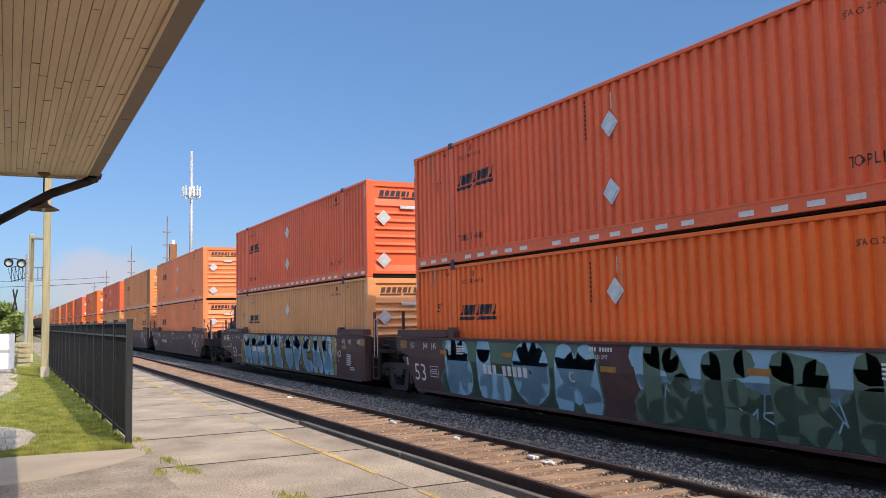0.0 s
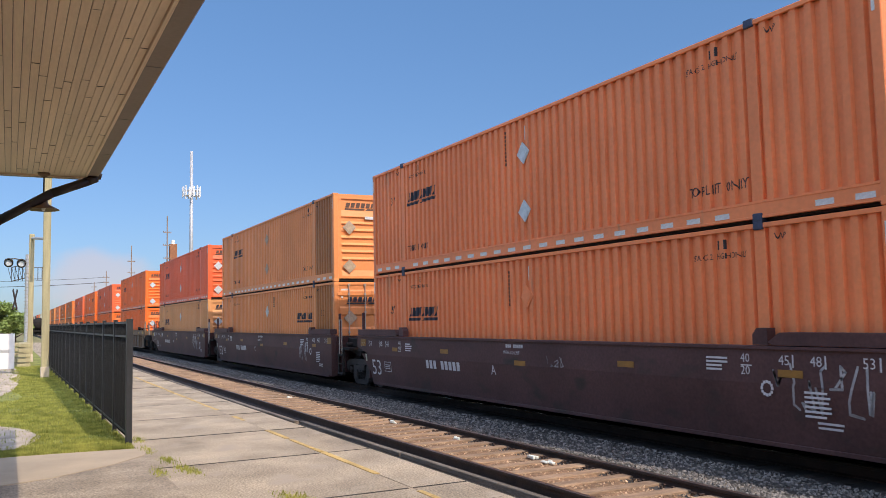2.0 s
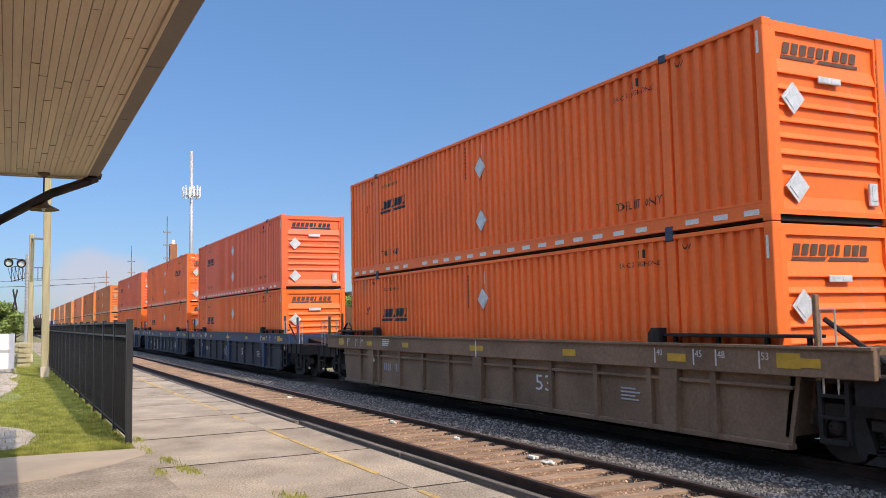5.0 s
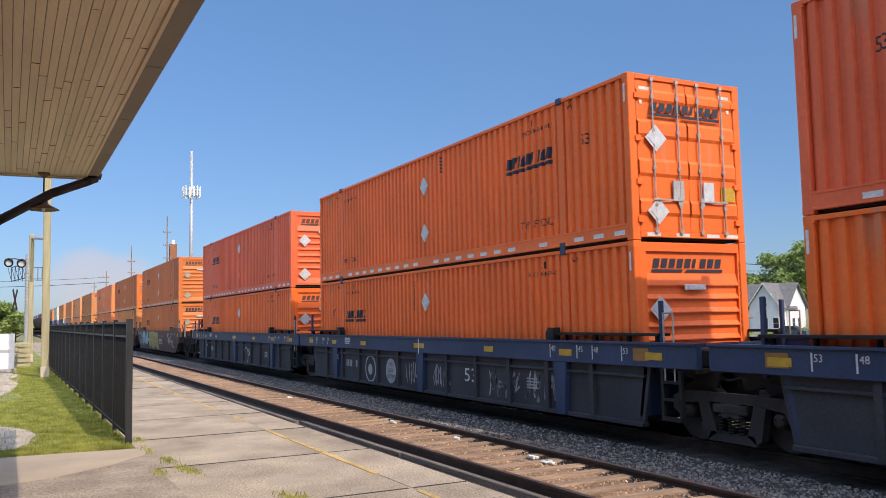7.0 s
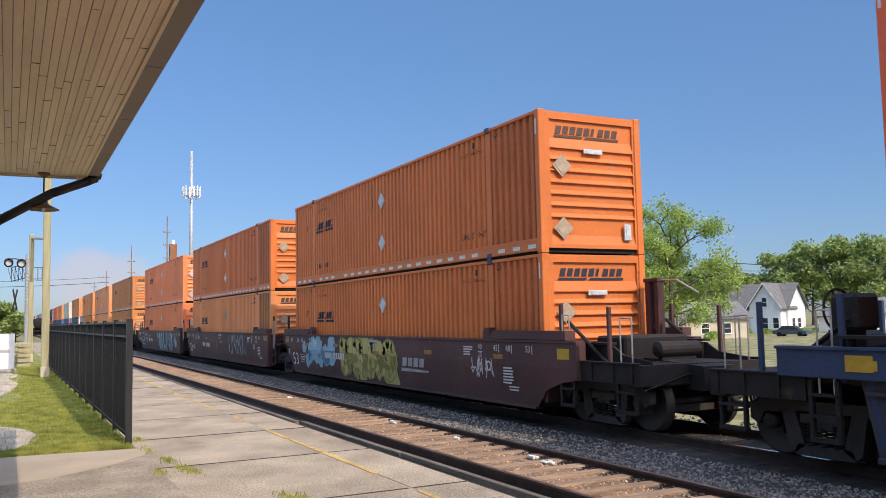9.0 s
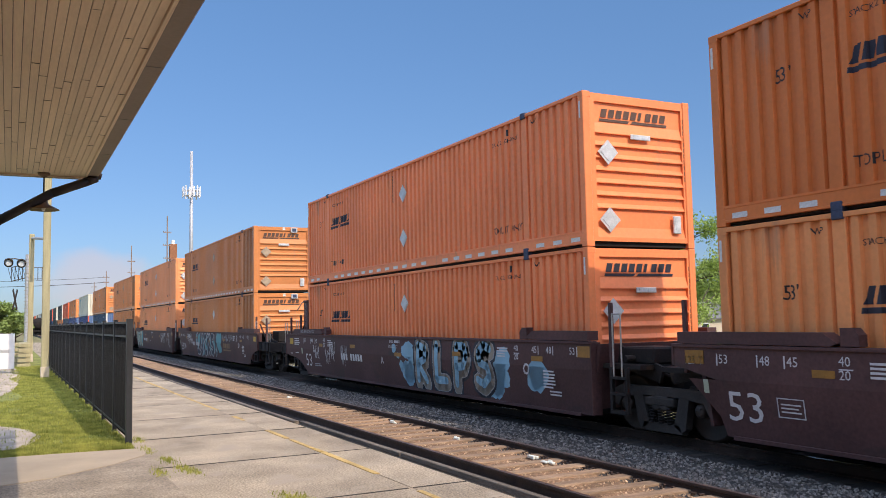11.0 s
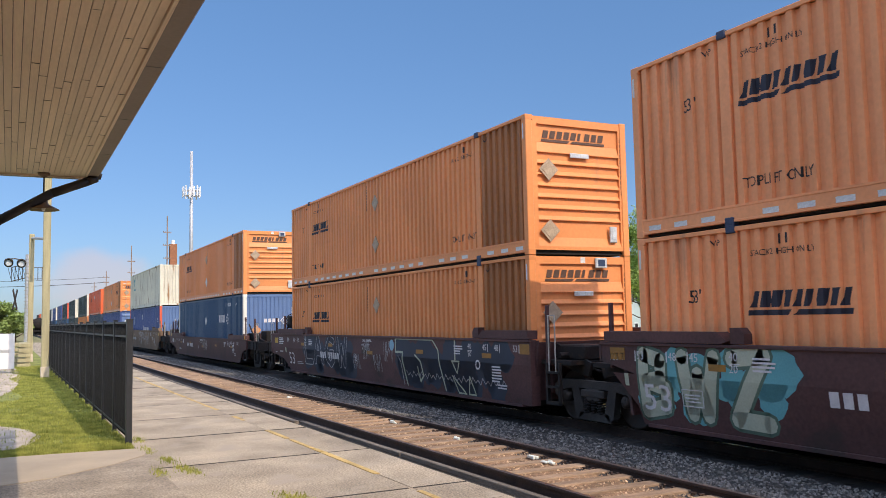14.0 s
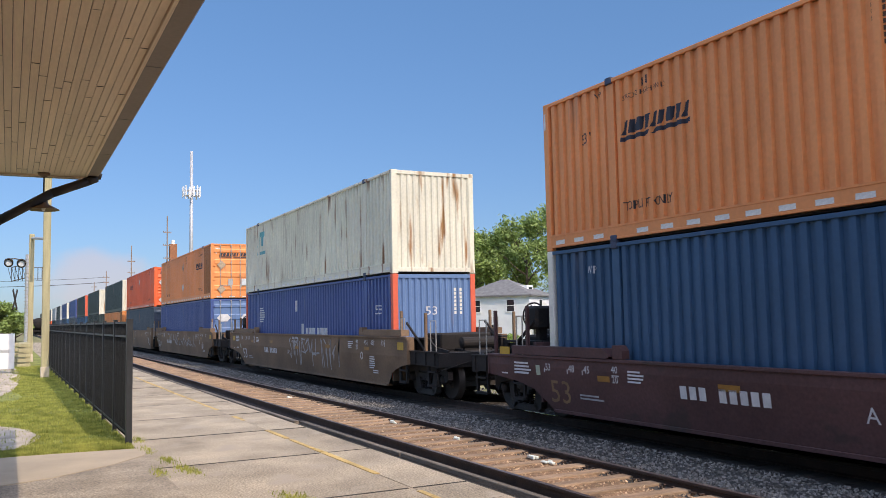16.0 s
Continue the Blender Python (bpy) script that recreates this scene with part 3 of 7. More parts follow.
# ---- fence ----
def fence():
    f = tagged(new("picket_fence"), "black steel picket fence between the lawn and the platform", "fence")
    a, b = Vector((-16.6, 1.985, PLAT)), Vector((-47.5, 1.86, PLAT))
    n, h = 14, 2.22
    d = (b - a) / n
    post = made("fence_post", lambda m: (box(m, -0.04, 0.04, -0.04, 0.04, 0, h + 0.03, 0.005), box(m, -0.046, 0.046, -0.046, 0.046, h + 0.03, h + 0.045, 0.004)))
    first = made("end_post", lambda m: (box(m, -0.055, 0.055, -0.055, 0.055, 0, h + 0.03, 0.005), box(m, -0.062, 0.062, -0.062, 0.062, h + 0.03, h + 0.045, 0.004)))
    pick = made("picket", lambda m: box(m, -0.0095, 0.0095, -0.0095, 0.0095, 0.09, h - 0.01))
    for i in range(n + 1):
        p = a + d * i
        part("post", first if i == 0 else post, M_FENCEPOST, f, at=pose(*p))
    ang = math.degrees(math.atan2(d.y, d.x))
    ln = d.length
    rail = made("fence_rail", lambda m: box(m, 0.04, ln - 0.04, -0.018, 0.018, -0.02, 0.02))
    for i in range(n):
        p = a + d * i
        for z in (0.16, h - 0.28, h - 0.02):
            part("fence_rail", rail, M_FENCEPOST, f, at=pose(p.x, p.y, p.z + z, 0, 0, ang))
        k = 18
        for j in range(1, k):
            q = p + d * (j / k)
            part("picket", pick, M_FENCE, f, at=pose(*q))


fence()


# ---- station roof, lamp, downpipe ----
def station():
    eave_y, end_x, z = 1.33, -15.5, 4.52
    roof = tagged(new("station_roof"), "wide overhanging station eave with a boarded beige soffit", "roof", kind="structure")
    w = 0.079
    y = eave_y - 0.24
    board = made("soffit_board", lambda m: box(m, -0.12, 21.0, 0.002, w - 0.003, 0.0, 0.02, 0.003))
    groove = bmesh.new()
    box(groove, end_x + 0.1, 6.0, -6.0, eave_y - 0.15, z + 0.014, z + 0.05)
    part("soffit_backing", groove, M_PIPE, roof)
    for i in range(46):
        y -= w
        for k in range(3):
            part("butt_joint", made("butt_joint", lambda m: box(m, -0.0025, 0.0025, 0.004, w - 0.005, -0.0012, 0.004)), M_PIPE, roof, at=pose(end_x + 0.6 + random.uniform(0, 3.2) + k * 3.4, y, z - 0.003))
        part("soffit_board", board, M_SOFFIT, roof, at=pose(end_x + 0.24 + random.uniform(-0.002, 0.002), y, z + random.uniform(-0.003, 0.003)))
    bm = bmesh.new()
    box(bm, end_x + 0.12, 6, eave_y - 0.245, eave_y - 0.205, z - 0.03, z + 0.03, 0.006)
    box(bm, end_x + 0.11, end_x + 0.15, -6, eave_y - 0.20, z - 0.03, z + 0.03, 0.006)
    part("soffit_trim", bm, M_SOFFIT, roof)
    # box gutter in lengths along the eave
    for i in range(9):
        x = end_x + i * 2.35
        bm = bmesh.new()
        prism(bm, [(eave_y - 0.20, z - 0.01), (eave_y - 0.03, z - 0.01), (eave_y, z + 0.03), (eave_y + 0.03, z + 0.16), (eave_y - 0.20, z + 0.16)], x + 0.006, x + 2.344, 'x')
        part("gutter", bm, M_FASCIA, roof)
        bm = bmesh.new()
        box(bm, x - 0.006, x + 0.006, eave_y - 0.19, eave_y - 0.035, z - 0.0125, z - 0.008)
        part("gutter_seam", bm, M_PIPE, roof)
    bm = bmesh.new()
    box(bm, end_x - 0.02, end_x + 0.10, -6, eave_y - 0.0, z - 0.03, z + 0.16, 0.01)
    part("end_fascia", bm, M_FASCIA, roof)
    bm = bmesh.new()
    prism(bm, [(eave_y - 0.02, z + 0.165), (-6.0, z + 1.1), (-6.0, z + 0.9), (eave_y - 0.02, z + 0.14)], end_x, 6.0, 'x')
    part("roof_slope", bm, M_ROOF, roof)
    wall = bmesh.new()
    box(wall, -11.5, 6, -6.0, -2.6, -0.5, z)
    structure("wall_station", wall, M_BRICK, "plain brick station wall under the eave", "wall")
    pipe_ob = bmesh.new()
    pipe(pipe_ob, [(end_x + 0.25, eave_y - 0.03, z + 0.06), (end_x + 0.25, eave_y - 0.06, z - 0.03), (end_x + 0.28, eave_y - 0.2, z - 0.10), (end_x + 0.35, 0.58, 4.18), (end_x + 0.4, -0.16, 3.71), (end_x + 0.5, -2.7, 2.1)], 0.075, 10)
    tagged(smooth(part("downpipe", pipe_ob, M_PIPE)), "dark bronze downpipe slanting back from the gutter corner", "downpipe", kind="structure")
    lampo = tagged(new("pendant_lamp"), "brown enamel lamp hanging from the soffit", "lamp")
    lampo.location = (end_x + 0.3, 0.47, z)
    bm = bmesh.new()
    lathe(bm, [(0.10, 0.0), (0.09, -0.03), (0.03, -0.07)], (0, 0, 0), (0, 0, 1), 16)
    smooth(part("ceiling_rose", bm, M_SHADE, lampo))
    bm = bmesh.new()
    tube(bm, (0, 0, -0.06), (0, 0, -0.42), 0.012)
    part("stem", bm, M_PIPE, lampo)
    bm = bmesh.new()
    lathe(bm, [(0.03, -0.40), (0.06, -0.46), (0.08, -0.52), (0.24, -0.60), (0.24, -0.61), (0.07, -0.535)], (0, 0, 0), (0, 0, 1), 24)
    smooth(part("shade", bm, M_SHADE, lampo))
    bm = bmesh.new()
    lathe(bm, [(0.02, -0.50), (0.045, -0.56), (0.02, -0.62)], (0, 0, 0), (0, 0, 1), 12)
    part("bulb", bm, M_BOARD, lampo)


station()


# ---- left background ----
def wood_post(x, y, top, r, name="timber_post"):
    p = tagged(new(name), "squared olive-brown wooden post standing on the lawn", "post", "timber posts")
    p.location = (x, y, PLAT)
    bm = bmesh.new()
    box(bm, -r, r, -r, r, 0.2, top - PLAT, 0.03)
    part("shaft", bm, M_POLE, p)
    bm = bmesh.new()
    box(bm, -r * 1.15, r * 1.15, -r * 1.15, r * 1.15, -0.1, 0.45, 0.02)
    part("base_sleeve", bm, M_BUFF, p)
    return p


wood_post(-40.15, 1.40, 8.7, 0.15)
p2 = wood_post(-58.9, 1.20, 7.8, 0.15)
bm = bmesh.new()
tube(bm, (0, 0, 7.7), (2.6, 0.62, 7.45), 0.09)
part("arm", bm, M_GREYPOLE, p2)


def crossing_signal():
    s = tagged(new("crossing_signal"), "railway crossing mast with round flasher heads and crossed boards", "signal")
    s.location = (-75, 1.25, PLAT)
    bm = bmesh.new()
    tube(bm, (0, 0, -0.3), (0, 0, 7.9), 0.17, 10)
    part("mast", bm, M_GREYPOLE, s)
    bm = bmesh.new()
    for i in range(26):
        box(bm, 0.15, 0.2, -0.22, 0.22, 0.5 + i * 0.28, 0.54 + i * 0.28)
    part("ladder_rungs", bm, M_STEEL, s)
    bm = bmesh.new()
    pipe(bm, [(0, 0.1, 7.35), (0, -0.9, 7.55), (0, -1.6, 7.5)], 0.05)
    for z in (5.75, 6.85):
        pipe(bm, [(0, 0.1, z + 0.35), (0, -1.15, z)], 0.045)
    for k in range(5):
        y = -0.1 - k * 0.26
        pipe(bm, [(0, y, 5.75 - y * 0.0), (0, y, 7.15 + y * 0.28)], 0.03)
        pipe(bm, [(0, y, 5.85), (0, y - 0.26, 6.9)], 0.022)
    tagged(part("arm_lattice", bm, M_PIPE, s), kind="stuff")
    for y, z in ((-1.35, 7.2), (-0.45, 7.15)):
        bm = bmesh.new()
        lathe(bm, [(0.34, -0.02), (0.34, 0.02)], (0.12, y, z), (1, 0, 0), 18)
        smooth(part("target_disc", bm, M_PIPE, s))
        bm = bmesh.new()
        lathe(bm, [(0.25, 0.0), (0.22, 0.06)], (0.14, y, z), (1, 0, 0), 14)
        part("lens", bm, M_PLATE, s)
        bm = bmesh.new()
        prism(bm, [(y - 0.34, z + 0.1), (y - 0.24, z + 0.30), (y, z + 0.37), (y + 0.24, z + 0.30), (y + 0.34, z + 0.1), (y + 0.30, z + 0.1), (y, z + 0.33), (y - 0.30, z + 0.1)], 0.12, 0.42, 'x')
        part("hood", bm, M_PIPE, s)
    for a in (62, -62):
        bm = bmesh.new()
        box(bm, -0.02, 0.02, -0.9, 0.9, -0.11, 0.11)
        part("crossed_board", bm, M_PIPE, s, at=pose(0.1, -0.85, 4.3, 0, 0, 68) @ pose(0, 0, 0, a))
    bm = bmesh.new()
    for y in (0.45, 0.75, 1.05):
        pipe(bm, [(0, y, 5.9), (0, y, 6.9)], 0.03)
    for z in (5.95, 6.85):
        pipe(bm, [(0, 0.1, z), (0, 1.05, z)], 0.03)
    part("grid_frame", bm, M_PIPE, s)


crossing_signal()
b = tagged(new("notice_board"), "white board on posts at the lawn's edge", "board")
bm = bmesh.new()
box(bm, -45.05, -44.98, -1.9, 0.27, 0.05, 1.70, 0.01)
part("panel", bm, M_BOARD, b)
for y in (-1.6, 0.2):
    bm = bmesh.new()
    box(bm, -45.12, -45.05, y - 0.05, y + 0.05, -0.3, 1.5)
    part("post", bm, M_POLE, b)
for i in range(3):
    bm = bmesh.new()
    box(bm, -44.978, -44.972, -0.55 + (0.1 if i % 2 else 0), 0.05, 0.92 - i * 0.05, 0.945 - i * 0.05)
    part("printed_line", bm, M_GREYSP, b)
for i, (x, y) in enumerate(((-52, 0.75), (-54, 0.55), (-56, 0.8))):
    p = tagged(new("timber_stack"), "stack of grey weathered timbers on the lawn", "timber", "timber stacks")
    for k in range(5):
        bm = bmesh.new()
        box(bm, -0.7, 0.7, -0.32 + 0.02 * k, 0.34, k * 0.27, k * 0.27 + 0.2, 0.02)
        part("timber", bm, M_POLE, p)
    p.location = (x, y, PLAT - 0.02)


def tower():
    t = tagged(new("cell_tower"), "tall grey monopole with a ring of white antenna panels", "tower")
    t.location = (-201.5, 37.5, -1.4)
    bm = bmesh.new()
    tube(bm, (0, 0, -1), (0, 0, 43.7), 0.55, 12, 0.33)
    smooth(part("mast", bm, M_GREYPOLE, t))
    bm = bmesh.new()
    for i in range(14):
        a = i * math.pi / 7
        tube(bm, (0, 0, 34.3), (1.9 * math.cos(a), 1.9 * math.sin(a), 34.3), 0.05, 5)
        tube(bm, (0, 0, 33.1), (1.9 * math.cos(a), 1.9 * math.sin(a), 33.1), 0.05, 5)
    part("antenna_frame", bm, M_STEEL, t)
    for i in range(14):
        a = i * math.pi / 7 + 0.1
        bm = bmesh.new()
        dz = 0.3 * math.sin(i * 2.3)
        box(bm, -0.09, 0.09, -0.17, 0.17, -1.25 + dz, 1.2 + dz, 0.02)
        part("antenna_panel", bm, M_ALUM, t, at=pose(2.0 * math.cos(a), 2.0 * math.sin(a), 34.0, 0, 0, math.degrees(a)))


tower()


def utility_pole(x, y, top, arms, base=-1.4, r=0.13):
    p = tagged(new("utility_pole"), "brown wooden utility pole with crossarms", "utility pole", "utility poles")
    p.location = (x, y, base)
    bm = bmesh.new()
    tube(bm, (0, 0, -0.5), (0, 0, top - base), r, 8, r * 0.7)
    part("shaft", bm, M_WOODPOLE, p)
    for z, w in arms:
        bm = bmesh.new()
        box(bm, -0.06, 0.06, -w, w, z - base - 0.06, z - base + 0.06)
        for k in (-0.9, -0.45, 0.45, 0.9):
            tube(bm, (0, k * w, z - base + 0.06), (0, k * w, z - base + 0.22), 0.05, 5)
        part("crossarm", bm, M_WOODPOLE, p, at=pose(0, 0, 0, 0, 0, 35))
    return p


for x, y, top, arms in ((-148.1, 23.6, 20.2, ((17.4, 0.9), (15.2, 0.9), (13.0, 0.8))), (-173.7, 21.0, 17.3, ((14.2, 0.9), (12.0, 0.9))), (-214.0, 20.3, 14.7, ((13.2, 0.9), (12, 0.8))), (-259.1, 21.4, 14.2, ((12.8, 0.9),)), (-94.3, 96.6, 11.6, ((9.4, 1.3), (8.2, 1.1))), (-96.75, 101.2, 10.15, ((8.6, 1.0),))):
    utility_pole(x, y, top, arms)
utility_pole(-215.0, -45.0, 14.7, ((13.2, 0.9), (12, 0.8)))
utility_pole(-86.0, 130.0, 10.5, ((9.4, 1.0),))
for z, dy in ((13.25, 0.5), (12.05, 0.5), (12.05, -0.4)):
    bm = bmesh.new()
    pts = [(-214.4 + dy, -45 + 65.3 * k / 12, z - 1.2 * (1 - ((k - 6) / 6) ** 2)) for k in range(13)]
    pipe(bm, pts, 0.035, 4)
    tagged(part("overhead_cable", bm, M_PIPE), "thin black cable strung across the sky", "cable", "overhead cables")
for z0, dz in ((9.45, 0.0), (9.45, 0.6), (8.3, 0.0)):
    bm = bmesh.new()
    pts = [(-94.3 + 8.3 * k / 12 + dz, 96.6 + 33.4 * k / 12, z0 + (9.45 - z0) * k / 12 - 0.6 * (1 - ((k - 6) / 6) ** 2)) for k in range(13)]
    pipe(bm, pts, 0.03, 4)
    tagged(part("overhead_cable", bm, M_PIPE), "thin black cable strung between poles", "cable", "overhead cables")
ch = tagged(new("chimney"), "square red brick chimney rising over the roofs", "chimney")
bm = bmesh.new()
box(bm, -0.65, 0.65, -0.65, 0.65, -1, 18.6)
part("stack", bm, M_BRICK, ch)
bm = bmesh.new()
lathe(bm, [(0.35, 18.6), (0.3, 19.4)], (0, 0, 0), (0, 0, 1), 10)
part("pot", bm, M_BOARD, ch)
ch.location = (-167.7, 27.8, -1.4)


# ---- trees and houses beyond the tracks ----
def tree(x, y, base, height, spread, trunk_r, leaf, seed, leaves=5000, size=0.22, lift=0.3, label="leafy broad tree behind the houses", limbs=9, gap=0.5, droop=0.0):
    """A tapered trunk with forked limbs; leaf clumps gather round the twig ends, with gaps between."""
    rnd = random.Random(seed)
    t = tagged(new("tree"), label, "tree")
    t.location = (x, y, base)
    bm = bmesh.new()
    tips = []

    def grow(p, d, ln, r, depth):
        q = p
        for k in range(3):
            d2 = (d + Vector((rnd.uniform(-1, 1), rnd.uniform(-1, 1), rnd.uniform(-0.3, 0.6) - droop * depth)) * 0.22).normalized()
            n = q + d2 * ln / 3
            tube(bm, q, n, r * (1 - k * 0.2), 6, r * (0.8 - k * 0.2))
            q, d = n, d2
        tips.append((q, depth))
        if depth < 3:
            for k in range(rnd.choice((2, 3, 3))):
                a = rnd.random() * 6.28
                side = Vector((math.cos(a), math.sin(a), rnd.uniform(-0.1, 0.7)))
                grow(q, (d * 0.7 + side * 0.75).normalized(), ln * rnd.uniform(0.55, 0.8), r * 0.5, depth + 1)

    trunk_h = height * lift
    tube(bm, (0, 0, -0.5), (0, 0, trunk_h), trunk_r * 1.25, 10, trunk_r * 0.8)
    tube(bm, (0, 0, trunk_h), (0.2, 0.1, height * 0.72), trunk_r * 0.8, 8, trunk_r * 0.25)
    for i in range(limbs):
        a = i * 2.4 + rnd.uniform(-0.4, 0.4)
        z = trunk_h + (height * 0.72 - trunk_h) * (i / limbs)
        reach = spread * (0.62 - 0.25 * i / limbs)
        grow(Vector((0, 0, z)), Vector((math.cos(a), math.sin(a), 0.35 + 0.5 * i / limbs)).normalized(), reach * 0.62, trunk_r * 0.38, 1)
    zmax = max(p.z for p, d in tips)
    part("trunk", bm, M_BARK, t)
    verts, faces = [], []
    ends = [p for p, d in tips if d >= 2]
    for c in ends:
        c.z = c.z if c.z < height else height - rnd.uniform(0, 0.6)
    for i in range(leaves):
        c = rnd.choice(ends)
        g = max(0.5, spread * 0.115) * (1 + gap * rnd.random() * 0.4)
        p = c + Vector((rnd.gauss(0, 1), rnd.gauss(0, 1), rnd.gauss(0, 0.8))).normalized() * g * rnd.random() ** 0.6
        if p.z < trunk_h * 0.6:
            continue
        s = size * rnd.uniform(0.6, 1.3)
        q = Euler((rnd.uniform(-1.0, 1.0), rnd.uniform(-1.0, 1.0), rnd.random() * 6.28)).to_matrix()
        k = len(verts)
        for a, b in ((-1, 0), (0, -0.55), (1, 0), (0, 0.55)):
            v = q @ Vector((a * s, b * s, 0.25 * s * abs(a)))
            verts.append((p.x + v.x, p.y + v.y, p.z + v.z))
        faces.append((k, k + 1, k + 2, k + 3))
    me = bpy.data.meshes.new("crown")
    me.from_pydata(verts, [], faces)
    me.materials.append(None)
    part("crown", me, leaf, t)
    return t


tree(-59.5, 53.8, -1.3, 14.6, 8.8, 0.34, M_LEAFLT, 11, 12000, 0.15, 0.2, "light green locust tree with an open feathery crown", 11, 0.7, 0.12)
tree(-61.0, 53.2, -1.3, 9.0, 7.4, 0.26, M_LEAFLT, 12, 9000, 0.15, 0.15, "light green low tree beside the locust tree", 9, 0.6, 0.12)
for i, (x, y, h, w) in enumerate(((-118, 62, 19.5, 12), (-112, 72, 20.5, 13), (-124, 74, 18, 12), (-131, 57, 15, 10))):
    tree(x, y, -1.4, h, w, 0.4, M_LEAF, 20 + i, 8000, 0.32, 0.15, "dense dark green maple behind the houses", 12)
for i, (x, y, h, w) in enumerate(((-112, 117, 9.5, 9), (-106, 124, 15.0, 11), (-101, 128, 15.5, 12), (-96, 133, 15, 13), (-92, 139, 14.5, 12), (-90, 146, 12, 12), (-120, 113, 12.5, 11), (-86, 158, 15, 15))):
    tree(x, y, -1.4, h, w, 0.45, M_LEAF, 40 + i, 7500, 0.36, 0.12, "dense dark green maple behind the houses", 12)
for i, (x, y, h) in enumerate(((-117, 89, 16.5), (-113, 90, 14), (-109.5, 92, 16), (-106, 93, 13))):
    tree(x, y, -1.4, h, 5.0, 0.24, M_NEEDLE, 60 + i, 2600, 0.26, 0.25, "thin half-bare conifer with ragged branches", 14, 0.4, 0.1)
for i, (x, y, h, w) in enumerate(((-150, -1.6, 6.2, 5), (-158, -4, 7.2, 6), (-156, 0.9, 4.6, 4), (-165, -9, 9, 7))):
    tree(x, y, -0.6, h, w, 0.3, M_LEAF, 70 + i, 4500, 0.3, 0.12, "round green tree beyond the crossing", 10)
for i in range(16):
    a = i * 16
    tree(-150 + a + (i % 3) * 3, 150 + a * 0.35 + (i % 4) * 4, -1.4, 9 + (i * 7 % 5) * 1.4, 13, 0.4, M_LEAF, 90 + i, 2600, 0.5, 0.1, "distant green tree on the horizon", 9)
for i in range(7):
    tree(-235 - i * 13, 42 + i * 6, -1.4, 5 + (i * 5 % 4), 12, 0.4, M_LEAF, 120 + i, 1800, 0.5, 0.1, "distant green tree on the horizon", 8)


def opening(h, m, w, ht, frame_mat=M_SIDING):
    """A window: raised frame of four bars, sill, two panes; m is its pose on the wall, facing -y."""
    win = part("window", made("win_frame%.2f_%.2f" % (w, ht), lambda b: (box(b, -w / 2 - 0.1, -w / 2, -0.06, 0.02, -0.1, ht + 0.1), box(b, w / 2, w / 2 + 0.1, -0.06, 0.02, -0.1, ht + 0.1), box(b, -w / 2, w / 2, -0.06, 0.02, ht, ht + 0.12), box(b, -w / 2 - 0.14, w / 2 + 0.14, -0.1, 0.02, -0.14, 0), box(b, -w / 2, w / 2, -0.04, 0.02, ht / 2 - 0.03, ht / 2 + 0.03))), frame_mat, h, at=m)
    for z in (0, ht / 2 + 0.03):
        part("pane", made("pane%.2f_%.2f" % (w, ht), lambda b: box(b, -w / 2, w / 2, -0.02, -0.008, 0, ht / 2 - 0.03)), M_PANE, win, at=pose(0, 0, z))
    return win


